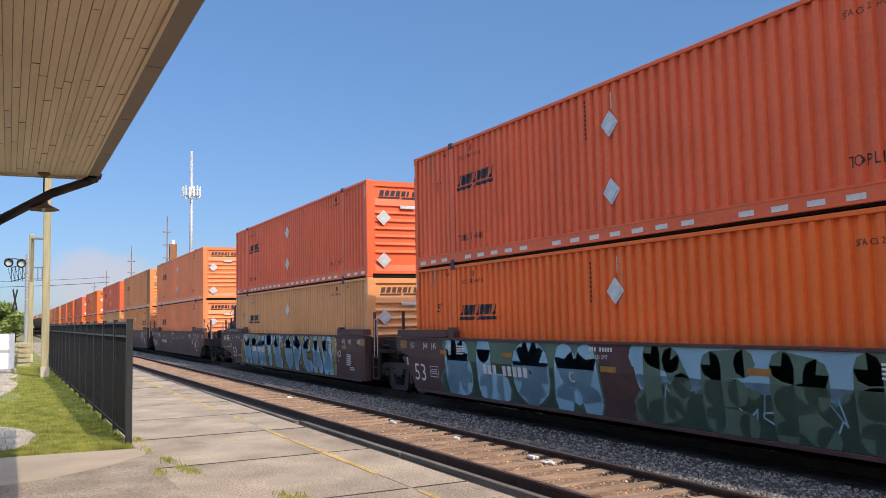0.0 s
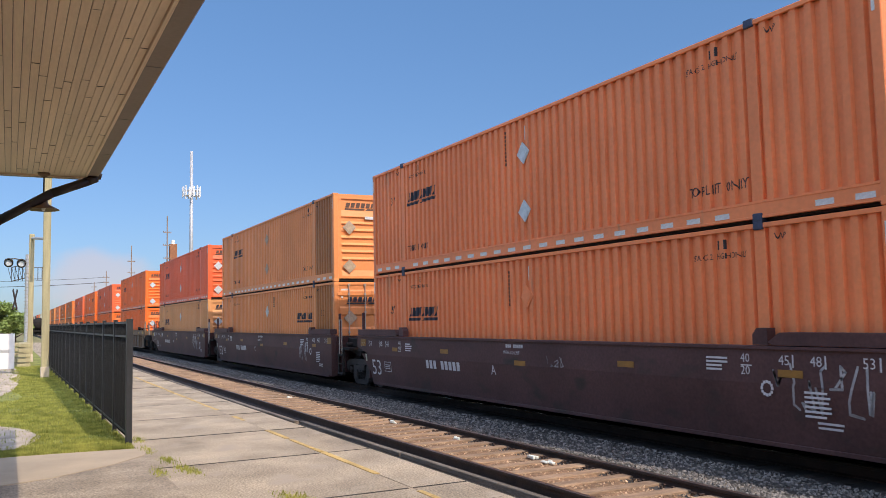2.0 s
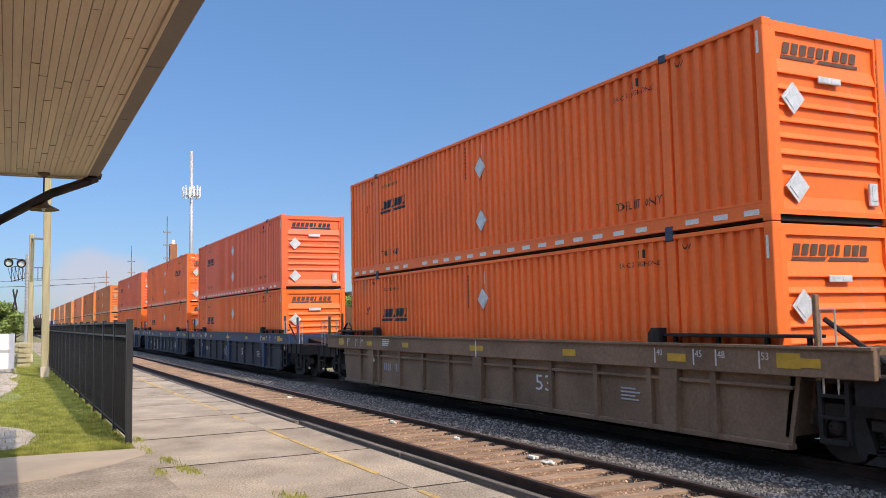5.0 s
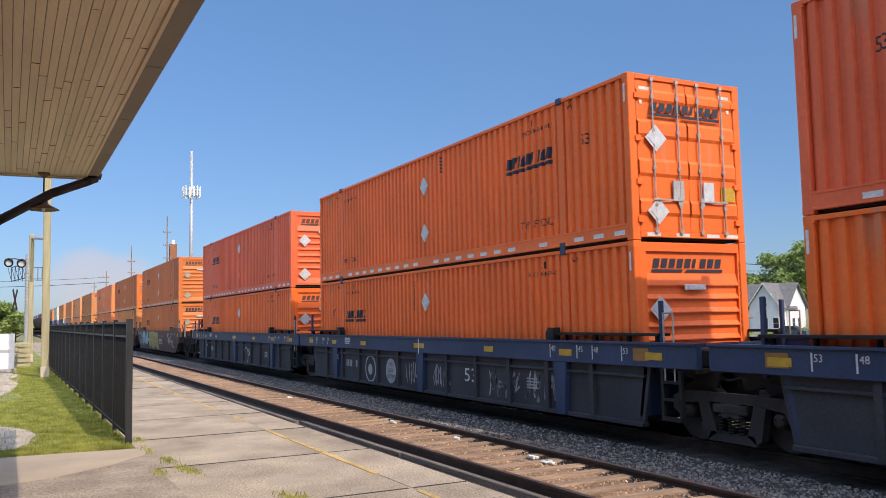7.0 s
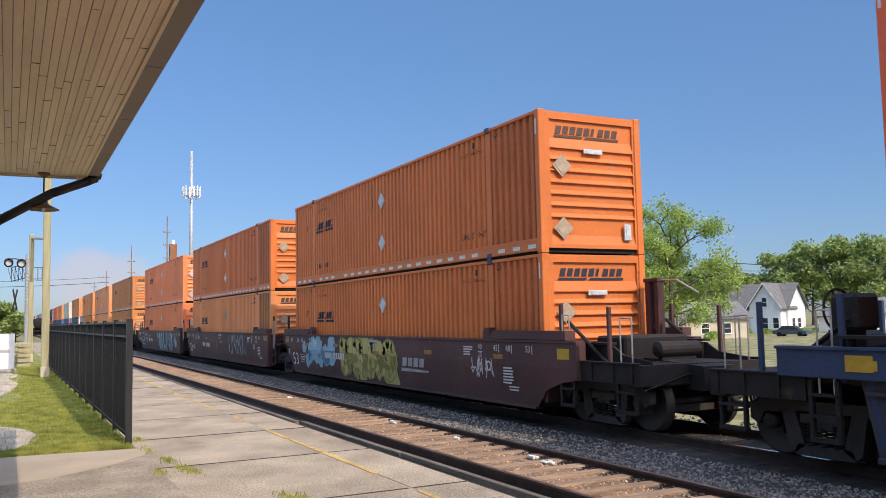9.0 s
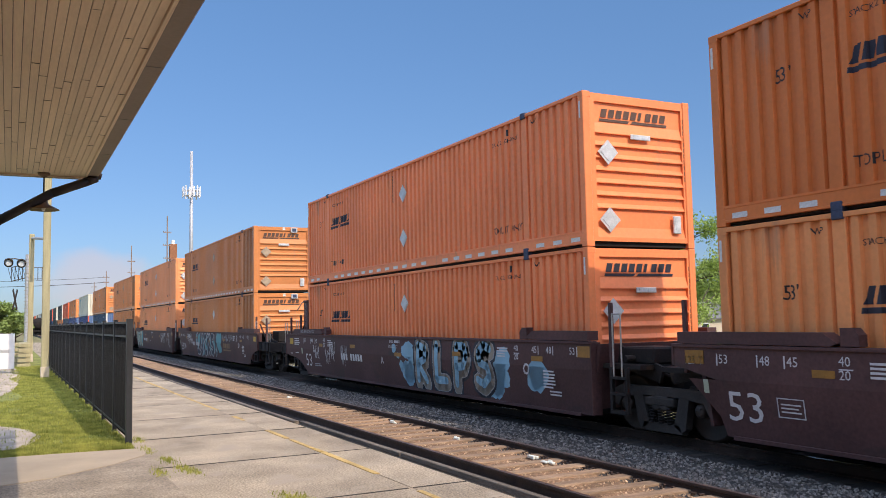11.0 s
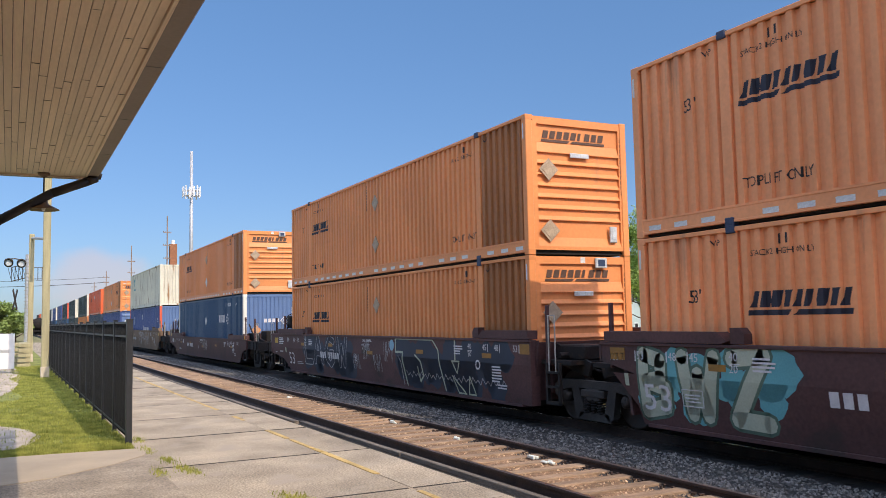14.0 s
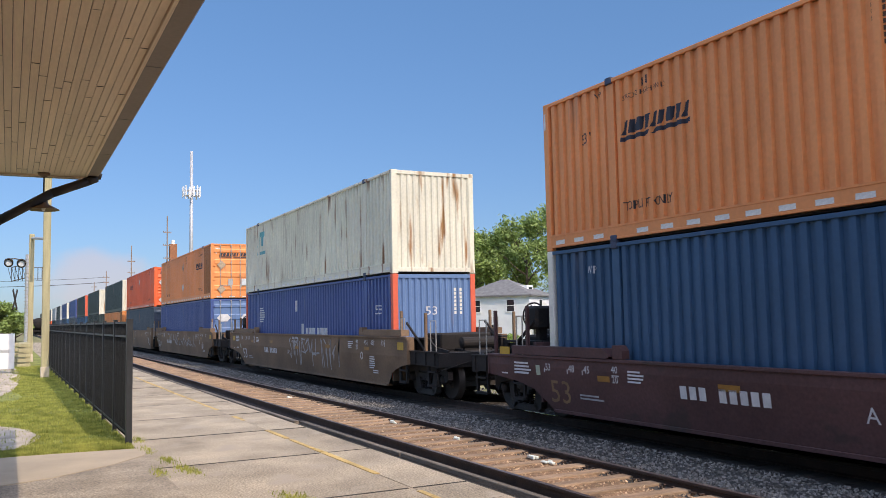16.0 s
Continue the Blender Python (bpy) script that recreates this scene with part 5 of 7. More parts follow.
def end_face(c, kind, m, post, front, decor, logo_m):
    """The end seen by the camera is at +x. kind: nose, door, rib."""
    for s, k in ((1, kind), (-1, "door" if kind != "door" else "nose")):
        base = pose(8.055 * s, 0, 0, 0, 0, 0 if s > 0 else 180)
        if k == "nose":
            part("nose_panel", made("nose_panel", nose), m if s < 0 else front, c, at=base)
        elif k == "rib":
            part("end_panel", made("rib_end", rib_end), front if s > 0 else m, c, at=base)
            hd = made("end_header", lambda b: (box(b, -0.03, 0.012, -1.14, 1.14, TALL - 0.12, TALL - 0.01, 0.006), box(b, -0.03, 0.012, -1.14, 1.14, 0.05, 0.17, 0.006)))
            part("end_header", hd, front if s > 0 else m, c, at=base)
        else:
            leaf = made("door_leaf", door_leaf)
            for side in (1, -1):
                lm = base @ (pose(0, 0.0, 0) if side > 0 else Matrix.Diagonal((1, -1, 1, 1)))
                d = part("door", leaf, m if s < 0 else front, c, at=lm)
                if s > 0:
                    for y in (0.24, 0.80):
                        part("lock_rod", made("lock_rod", lock_rod), M_STEEL, d, "galvanised lock rod", at=pose(0, y, 0))
                    part("handle", made("door_handle", lambda b: (box(b, 0.06, 0.085, 0.2, 0.86, 0.68, 0.715, 0.005), box(b, 0.05, 0.075, 0.22, 0.30, 0.62, 0.76))), M_STEEL, d)
                    for z in (0.35, 1.0, 1.75, 2.5):
                        part("hinge", made("door_hinge", lambda b: box(b, 0.0, 0.05, 1.06, 1.18, -0.05, 0.05, 0.006)), m, d, at=pose(0, 0, z))
            if s > 0:
                part("door_header", made("door_header", lambda b: box(b, -0.03, 0.03, -1.14, 1.14, TALL - 0.10, TALL - 0.01, 0.006)), post, c, at=base)
                part("door_sill", made("door_sill", lambda b: box(b, -0.03, 0.03, -1.14, 1.14, 0.05, 0.15, 0.006)), post, c, at=base)
    f = pose(8.062, 0, 0, 0, 0, 90)
    if decor == "orange":
        lift = 0.05 if kind == "door" else -0.043
        part("company_word", LOGO_END, logo_m, c, "dark company word shown as slanted bars", at=pose(8.062 + lift, -0.86, 2.36 if kind == "nose" else 2.16, 0, 0, 90))
        for z in ((1.77, 0.50) if c["high"] else (1.72,)):
            part("placard_holder", made("placard", diamond), M_DULLPLATE if m in (M_PALE, M_ORA, M_GOLDEN) else M_PLATE, c, "aluminium diamond placard holder", at=pose(8.066 + (0.035 if kind == "door" else 0), -0.75, z, 0, 0, 90))
        if kind == "nose":
            part("vent", made("vent", lambda b: (box(b, -0.24, 0.24, -0.03, 0.0, -0.05, 0.05, 0.008), box(b, -0.18, -0.03, -0.036, -0.03, -0.03, 0.03), box(b, 0.03, 0.18, -0.036, -0.03, -0.03, 0.03))), M_PLATE, c, "small pale vent with two dark slots", at=pose(8.055, 0.04, 2.10, 0, 0, 90))
            if c["tracked"]:
                part("tracking_unit", made("tracking_unit", lambda b: (box(b, -0.15, 0.15, -0.05, 0.0, -0.11, 0.11, 0.015),)), M_PLATE, c, "pale tracking unit", at=pose(8.056, 0.50, 2.745, 0, 0, 90))
                part("unit_panel", made("unit_panel", lambda b: box(b, -0.09, 0.09, -0.054, -0.05, -0.07, 0.07)), M_BLUECAR, c, at=pose(8.056, 0.50, 2.745, 0, 0, 90))
                part("white_label", made("white_label", lambda b: box(b, -0.06, 0.06, -0.006, 0.0, -0.06, 0.06)), M_TAPE, c, at=pose(8.056, 0.05, 2.80, 0, 0, 90))
            if c["high"]:
                part("document_box", made("document_box", lambda b: (box(b, -0.09, 0.09, -0.045, 0.0, -0.17, 0.17, 0.01), box(b, -0.05, 0.05, -0.055, -0.045, -0.1, 0.12, 0.004))), M_PLATE, c, "small pale document holder", at=pose(8.055, 0.86, 0.45, 0, 0, 90))
            col = made("end_marks", lambda b: [quad(b, (0, 0, -i * 0.115), (0.06, 0, -i * 0.115), (0.06, 0, -i * 0.115 - 0.085), (0, 0, -i * 0.115 - 0.085)) for i in range(11)], False)
            part("number_column", col, M_FADED, c, "column of small dark marks", at=pose(8.06, 1.12, 2.55, 0, 0, 90))["kind"] = "stuff"
        else:
            part("tape_corner", made("tape_corner", lambda b: (box(b, 0, 0.26, -0.004, 0, 0.25, 0.31), box(b, 0, 0.06, -0.004, 0, 0, 0.25))), M_TAPE, c, at=pose(8.065, -1.05, 2.36, 0, 0, 90))
            part("tape_corner", made("tape_corner2", lambda b: (box(b, 0, 0.26, -0.004, 0, 0.25, 0.31), box(b, 0.2, 0.26, -0.004, 0, 0, 0.25))), M_TAPE, c, at=pose(8.065, 0.78, 2.36, 0, 0, 90))
            for y, mm in ((-0.28, M_GREYSP), (0.42, M_PLATE)):
                part("data_plate", made("data_plate", lambda b: box(b, -0.12, 0.12, -0.03, 0, -0.17, 0.17)), mm, c, at=pose(8.09, y, 0.88, 0, 0, 90))
            part("warning_plate", made("warning_plate", lambda b: box(b, -0.17, 0.17, -0.01, 0, -0.13, 0.13)), M_YELLOW, c, "yellow warning plate", at=pose(8.07, 0.92, 0.86, 0, 0, 90))
            for y in (-0.85, -0.2, 0.5, 0.95):
                part("tape_strip", made("tape_strip", lambda b: box(b, -0.15, 0.15, -0.005, 0, -0.03, 0.03)), M_TAPE, c, at=pose(8.086, y, 0.10, 0, 0, 90))


def container(x_front, high, m, kind="nose", style="orange", label="", front=None, post=None, detail=True, seed=0):
    """A 16.15 m box; its nearer side is -y."""
    c = tagged(new("container"), label, "container", "stacked containers")
    c["high"] = 1 if high else 0
    c["tracked"] = 1 if seed in (17, 67, 57, 22, 70, 19) else 0
    c.location = (x_front - LEN / 2, TRAIN_Y, HIGH if high else LOW)
    front, post = front or m, post or m
    shell(c, m, post, detail)
    end_face(c, kind, m, post, front, style if style == "orange" else "", M_NAVY if (seed % 3 == 0 or kind == "door") else M_FADED)
    if not detail:
        return c
    x0 = -8.075
    rnd = random.Random(seed)
    flip = kind == "door"

    def at_door(d, w):
        """x of a mark of width w that starts d metres from the door end."""
        return x0 + d if not flip else 8.075 - d - w

    if style == "orange":
        dark = M_NAVY
        zl = 1.72 if high else 1.60
        part("company_word", fitted("logo", LOGO, at_door(2.33, 1.72), zl), dark, c, "dark navy company word shown as slanted bars")
        for d in ([1.15] if high else [1.12]):
            part("size_mark", fitted("53", text_mesh("53'", 0.21, 0.26), at_door(d, 0.26), 1.88 if high else 1.80), M_BLACK, c, "black size lettering")
        for d in (2.35, 12.75):
            part("stack_mark", fitted("st", text_mesh("STACK 2 HIGH ONLY", 0.085, 1.1), at_door(d, 1.1), 2.44), M_BLACK, c, "small black stencil lettering")
            for k in (0.5, 0.66):
                part("stack_tick", fitted("tick", bar_mesh(0.035, 0.14), at_door(d + k, 0.035), 2.58), M_BLACK, c)
            if high:
                part("lift_mark", fitted("lift", text_mesh("TOP LIFT ONLY", 0.15, 1.22), at_door(d - 0.03, 1.22), 0.52), M_BLACK, c, "black stencil lettering")
        for d in (1.62, 14.35):
            part("top_mark", fitted("wp", text_mesh("WP", 0.09, 0.2), at_door(d, 0.2), 2.64), M_BLACK, c)
        for k in range(2):
            n = 9 if k else 5
            marks = made("num_marks%d" % n, lambda b: [quad(b, (0, 0, -i * 0.085), (0.036, 0, -i * 0.085), (0.036, 0, -i * 0.085 - 0.06), (0, 0, -i * 0.085 - 0.06)) for i in range(n)], False)
            part("number_column", fitted("num%d" % n, marks, at_door(7.12 + k * 0.16, 0.05), 2.70 if high else 2.62), M_FADED, c, "column of small dark marks")["kind"] = "stuff"
        for z in ((2.10, 0.90) if high else (2.06,)):
            part("placard_holder", made("placard", diamond), (M_PLATE if rnd.random() < 0.8 else m) if m not in (M_PALE, M_GOLDEN) else (M_PLATE if rnd.random() < 0.3 else M_DULLPLATE), c, "aluminium diamond placard holder", at=pose(at_door(8.06, 0), SIDE_Y - 0.002, z, 0, rnd.uniform(-4, 4)))
        part("white_strip", fitted("strip", bar_mesh(0.03, 0.30), at_door(8.04, 0.03), 2.38), M_TAPE, c)
        for d in (0.06, 16.05):
            part("corner_tape", made("corner_tape", lambda b: box(b, -0.022, 0.022, -0.004, 0, -0.16, 0.16)), M_TAPE, c, at=pose(x0 + d, -HALF - 0.001, 2.55))
    if high:
        tape = made("reflector_tape", lambda b: box(b, -0.14, 0.14, -0.004, 0, -0.04, 0.04))
        for i in range(27):
            d = 0.45 + i * 0.59
            if abs(d - 2.055) < 0.25 or abs(d - 14.1) < 0.25 or rnd.random() < 0.06:
                continue
            part("reflector", tape, M_TAPE, c, at=pose(x0 + d, -1.287, 0.145, 0, rnd.uniform(-0.6, 0.6)))
    return c


# ---- lettering on the well cars ----
def stroke_mesh(strokes, width, origin, size, slant=0.0):
    """Thick round-ended strokes in the x-z plane."""
    def build(bm):
        for line in strokes:
            pts = [(origin[0] + (u + slant * v) * size[0], origin[1] + v * size[1]) for u, v in line]
            for (ax, az), (bx, bz) in zip(pts, pts[1:]):
                d = math.hypot(bx - ax, bz - az) or 1e-6
                nx, nz = -(bz - az) / d * width / 2, (bx - ax) / d * width / 2
                quad(bm, (ax + nx, 0, az + nz), (ax - nx, 0, az - nz), (bx - nx, 0, bz - nz), (bx + nx, 0, bz + nz))
            for ax, az in pts:
                bm.faces.new([bm.verts.new((ax + width / 2 * math.cos(k * math.pi / 4), 0, az + width / 2 * math.sin(k * math.pi / 4))) for k in range(8)])
    return build


GLYPH = {
    'L': (((0.1, 1), (0.1, 0), (0.8, 0)),),
    'U': (((0.05, 1), (0.08, 0.2), (0.4, 0), (0.72, 0.2), (0.75, 1)),),
    'C': (((0.8, 0.9), (0.45, 1), (0.1, 0.7), (0.08, 0.3), (0.4, 0), (0.8, 0.1)),),
    'K': (((0.1, 1), (0.1, 0)), ((0.75, 1), (0.15, 0.45), (0.8, 0))),
    'S': (((0.75, 0.9), (0.4, 1), (0.1, 0.8), (0.2, 0.55), (0.65, 0.45), (0.75, 0.2), (0.4, 0), (0.05, 0.1)),),
    '!': (((0.3, 1), (0.25, 0.35)), ((0.22, 0.02), (0.23, 0.06))),
    'M': (((0.02, 0), (0.1, 1), (0.42, 0.3), (0.72, 1), (0.82, 0)),),
    'O': (((0.4, 0), (0.08, 0.25), (0.08, 0.75), (0.4, 1), (0.74, 0.75), (0.74, 0.25), (0.4, 0)),),
    'N': (((0.05, 0), (0.08, 1), (0.7, 0), (0.75, 1)),),
    'E': (((0.75, 1), (0.1, 0.95), (0.1, 0.05), (0.75, 0)), ((0.12, 0.5), (0.6, 0.52))),
    'T': (((0.0, 0.95), (0.82, 1)), ((0.4, 0.97), (0.38, 0))),
    'P': (((0.1, 0), (0.1, 1), (0.6, 0.98), (0.75, 0.72), (0.55, 0.48), (0.12, 0.45)),),
    'A': (((0.0, 0), (0.38, 1), (0.78, 0)), ((0.15, 0.35), (0.62, 0.35))),
    'D': (((0.1, 0), (0.1, 1), (0.55, 0.9), (0.78, 0.5), (0.55, 0.1), (0.1, 0)),),
    'B': (((0.1, 0), (0.1, 1), (0.6, 0.9), (0.6, 0.6), (0.15, 0.52), (0.72, 0.42), (0.7, 0.1), (0.1, 0)),),
    'R': (((0.1, 0), (0.1, 1), (0.65, 0.9), (0.65, 0.6), (0.12, 0.48), (0.75, 0)),),
    'G': (((0.78, 0.88), (0.4, 1), (0.08, 0.6), (0.12, 0.2), (0.45, 0), (0.75, 0.2), (0.75, 0.45), (0.45, 0.45)),),
    'W': (((0.0, 1), (0.2, 0), (0.4, 0.7), (0.6, 0), (0.82, 1)),),
    'Z': (((0.05, 0.95), (0.78, 1), (0.08, 0.02), (0.8, 0)),),
    'I': (((0.35, 1), (0.32, 0)),),
}


def well_y(z):
    """The outer face of a smooth well side at height z."""
    return -1.500 + (0.0 if z > 1.04 else (1.04 - z) * 0.11)


def laid(bm_build, proud):
    """A mesh laid on the smooth well side: split at the fold, and set proud of it."""
    bm = bmesh.new()
    bm_build(bm)
    bmesh.ops.bisect_plane(bm, geom=bm.verts[:] + bm.edges[:] + bm.faces[:], plane_co=(0, 0, 1.04), plane_no=(0, 0, 1), dist=1e-5)
    for z, no in ((1.505, (0, 0, 1)), (0.27, (0, 0, -1))):
        bmesh.ops.bisect_plane(bm, geom=bm.verts[:] + bm.edges[:] + bm.faces[:], plane_co=(0, 0, z), plane_no=no, clear_outer=True, dist=1e-5)
    for v in bm.verts:
        v.co.y = well_y(v.co.z) - proud
    return bm


def graffiti(car_, word, x0, x1, z0, z1, fill, outline, width=0.2, line=0.06, slant=0.0, jitter=0.0, seed=1, name="sprayed_letter", label="large sprayed letters", rim=None, glint=None):
    n = len(word)
    step = (x1 - x0) / n
    rnd = random.Random(seed)
    for i, ch in enumerate(word):
        if ch == ' ':
            continue
        j0, j1 = rnd.uniform(-jitter, jitter), rnd.uniform(-jitter, jitter)
        org = (x0 + i * step + width / 2, z0 + j0 + width / 2)
        size = (step - width * 0.75, z1 - z0 + j1 - width)
        if outline:
            part("outline_letter", laid(stroke_mesh(GLYPH[ch], width + line * 2, org, size, slant), 0.003), outline, car_)
        if rim:
            part("letter_rim", laid(stroke_mesh(GLYPH[ch], width + 0.03, org, size, slant), 0.0042), rim, car_)
        part(name, laid(stroke_mesh(GLYPH[ch], width, org, size, slant), 0.0055), fill, car_, label)
        if glint:
            part("letter_glint", laid(stroke_mesh(GLYPH[ch], width * 0.45, (org[0] - 0.02, org[1] + 0.05), size, slant), 0.0068), glint, car_)


def blob_field(car_, x0, x1, z0, z1, m, n, rmin, rmax, seed, proud=0.0015, name="sprayed_patch"):
    rnd = random.Random(seed)

    def build(bm):
        for i in range(n):
            cx, cz, r = rnd.uniform(x0, x1), rnd.uniform(z0, z1), rnd.uniform(rmin, rmax)
            bm.faces.new([bm.verts.new((cx + r * rnd.uniform(0.8, 1.2) * math.cos(k * math.pi / 7), 0, cz + r * rnd.uniform(0.7, 1.1) * math.sin(k * math.pi / 7))) for k in range(14)])
    tagged(part(name, laid(build, proud), m, car_), kind="stuff")


def scrawl(car_, x0, x1, z0, z1, m, n, w, seed):
    """Thin looping spray lines that cannot be read."""
    rnd = random.Random(seed)
    lines = []
    for i in range(n):
        x = x0 + (x1 - x0) * i / n
        k = (x1 - x0) / n
        pts = []
        for j in range(5):
            pts.append((x + k * rnd.uniform(0, 1.05), z0 + (z1 - z0) * (rnd.random() if j % 2 else rnd.choice((0.05, 0.95, 0.5)))))
        lines.append(pts)
    tagged(part("sprayed_scrawl", laid(stroke_mesh(lines, w, (0, 0), (1, 1)), 0.004), m, car_, "thin looping spray lines"), kind="stuff")


def flat_mark(car_, me, x, z, m, name, label="", y=None):
    lean = math.degrees(math.atan(0.11)) if y is None and z < 0.95 else 0
    part(name, me, m, car_, label, at=pose(x, (well_y(z) if y is None else y) - 0.009, z, lean))


def text_bars(rows, w, h, gap, seed):
    def build(b):
        rnd = random.Random(seed)
        for i in range(rows):
            ww = w * rnd.uniform(0.7, 1)
            quad(b, (0, 0, -i * gap), (ww, 0, -i * gap), (ww, 0, -i * gap - h), (0, 0, -i * gap - h))
    return made("text_bars%d_%.2f_%d" % (rows, w, seed), build, False)


def car_marks(car_, letter, joint_behind, drop=0.0, plate=M_AMBER, white=M_WHITE):
    """Stencils along the near side; distances from the rear end of the well."""
    o = -8.075
    zz = 1.27 - drop
    y = None

    def put(me, d, z, m, name, label=""):
        flat_mark(car_, me, o + d, z, m, name, label, y)
    put(text_mesh("53", 0.42, 0.62), 0.24, 0.48 - drop * 0.3, M_GOLD if drop else white, "size_number", "large white stencilled number")
    for d, w_ in ((0.08, "53"), (0.82, "48"), (1.28, "45")):
        put(bar_mesh(0.025, 0.17), d, zz - 0.02, white, "position_bar")
        put(text_mesh(w_, 0.13), d + 0.05, zz + 0.01, white, "position_number", "white stencilled length number")
    for d in (2.12, 13.86):
        put(text_mesh("40", 0.12), d, zz + 0.05, white, "position_number")
        put(text_mesh("20", 0.12), d, zz - 0.12, white, "position_number")
        put(bar_mesh(0.2, 0.016), d, zz - 0.0, white, "position_bar")
    for d, w_ in ((14.72, "45"), (15.22, "48"), (15.98, "53")):
        put(text_mesh(w_, 0.13), d - 0.2, zz + 0.03, white, "position_number")
        put(bar_mesh(0.025, 0.17), d + 0.02, zz, white, "position_bar")
    if joint_behind:
        put(text_mesh("125 T", 0.12), -0.55, zz - 0.02, white, "track_mark")
        put(bar_mesh(0.10, 0.2), -0.2, 0.84, M_PALESP, "pale_plate", "small pale metal plate")
    else:
        put(text_bars(4, 0.62, 0.035, 0.065, 11), -0.98, zz + 0.14, white, "stencil_lines")
        put(text_bars(1, 0.5, 0.035, 0.06, 12), -0.92, 0.92, white, "stencil_lines")
        put(text_bars(1, 0.3, 0.03, 0.06, 13), -1.5, 0.88, white, "stencil_lines")
        put(bar_mesh(0.14, 0.19), -0.2, 0.88, M_PALESP, "pale_plate", "small pale metal plate")
        put(text_bars(2, 0.75, 0.03, 0.06, 14), 1.15, 0.60, M_GREYSP, "stencil_lines")
    for d, z, w_ in ((1.72, 1.16, 0.34), (4.55, 1.18, 0.42), (7.86, 1.03, 0.42), (11.15, 1.14, 0.42), (14.5, 1.14, 0.40)):
        put(bar_mesh(w_, 0.10), d, z - drop, plate, "reflector_plate", "yellow reflector plate")
    put(text_mesh(letter, 0.20), 6.9, 0.80 - drop * 0.5, white, "unit_letter", "white stencilled letter")
    put(made("fleet_marks", lambda b: [quad(b, (i * 0.2, 0, 0), (i * 0.2 + 0.14, 0, 0), (i * 0.2 + 0.14, 0, 0.2), (i * 0.2, 0, 0.2)) for i in (0, 1, 2, 4, 5, 6, 7, 8)], False), 3.75, 0.80 - drop * 0.3, white, "fleet_marks", "white fleet marks shown as bars")
    put(made("fleet_small", lambda b: [quad(b, (i * 0.075, 0, 0), (i * 0.075 + 0.05, 0, 0), (i * 0.075 + 0.05, 0, 0.07), (i * 0.075, 0, 0.07)) for i in (0, 1, 2, 4, 5, 6, 7, 8)], False), 7.55, 1.38 - drop, white, "fleet_marks")
    put(text_mesh("WELL LD LMT", 0.07, 0.62), 7.45, 1.25 - drop, white, "load_lettering", "small white stencil lettering")
    put(text_bars(4, 0.42, 0.03, 0.055, 1), 2.55, 1.38 - drop, white, "stencil_lines")
    put(text_bars(4, 0.42, 0.03, 0.055, 2), 13.2, 1.38 - drop, white, "stencil_lines")
    put(text_bars(6, 0.45, 0.03, 0.06, 3), 14.9, 0.98, white, "stencil_lines")
    put(text_bars(2, 0.5, 0.03, 0.06, 4), 15.05, 0.60, white, "stencil_lines")
    if joint_behind:
        put(made("stencil_frame", lambda b: (box(b, 0, 0.44, -0.002, 0, 0, 0.015), box(b, 0, 0.44, -0.002, 0, 0.25, 0.265), box(b, 0, 0.015, -0.002, 0, 0, 0.265), box(b, 0.425, 0.44, -0.002, 0, 0, 0.265), box(b, 0.06, 0.38, -0.002, 0, 0.07, 0.09), box(b, 0.06, 0.34, -0.002, 0, 0.12, 0.14), box(b, 0.06, 0.38, -0.002, 0, 0.17, 0.19))), 1.12, 0.60, white, "stencil_frame")
    put(made("ring_mark", lambda b: [box(b, 0.09 * math.cos(k * 0.52) - 0.02, 0.09 * math.cos(k * 0.52) + 0.02, -0.001, 0, 0.09 * math.sin(k * 0.52) - 0.02, 0.09 * math.sin(k * 0.52) + 0.02) for k in range(12)]), 14.3, 0.98, white, "ring_mark")


# ---- well cars ----
def smooth_side(bm, q, joint_ahead, joint_behind, top):
    """One side of a smooth well car at y = q * 1.5: long ends over the end trucks, short ones at a shared truck."""
    rear = [(-8.90, 1.22), (-8.58, 1.16), (-8.02, 0.52), (-7.92, 0.24)] if joint_behind else [(-10.10, 0.82), (-9.05, 0.72), (-8.45, 0.60), (-7.98, 0.34), (-7.82, 0.24)]
    ahead = [(8.22, 0.24), (8.34, 0.26)] if joint_ahead else [(7.95, 0.24), (8.35, 0.60), (8.85, 0.76), (9.38, 0.84)]
    outline = rear + ahead
    for (xa, ba), (xb, bb) in zip(outline, outline[1:]):
        la, lb = min(ba, 1.04), min(bb, 1.04)
        if ba < 1.04 or bb < 1.04:
            quad(bm, (xa, -q * well_y(la), la), (xb, -q * well_y(lb), lb), (xb, q * 1.5, 1.04), (xa, q * 1.5, 1.04))
        quad(bm, (xa, q * 1.5, max(ba, 1.04)), (xb, q * 1.5, max(bb, 1.04)), (xb, q * 1.5, top), (xa, q * 1.5, top))
    x0, x1 = rear[0][0], ahead[-1][0]
    y0, y1 = sorted((q * 1.53, q * 1.36))
    box(bm, x0, x1, y0, y1, top - 0.04, top + 0.01, 0.006)
    y0, y1 = sorted((q * 1.44, q * 1.25))
    box(bm, -7.8, 7.9, y0, y1, 0.20, 0.26, 0.006)
    y0, y1 = sorted((q * 1.51, q * 1.30))
    for x, z in ((x0, rear[0][1]), (x1, ahead[-1][1])):
        box(bm, x - 0.02, x + 0.02, y0, y1, z, top - 0.01)


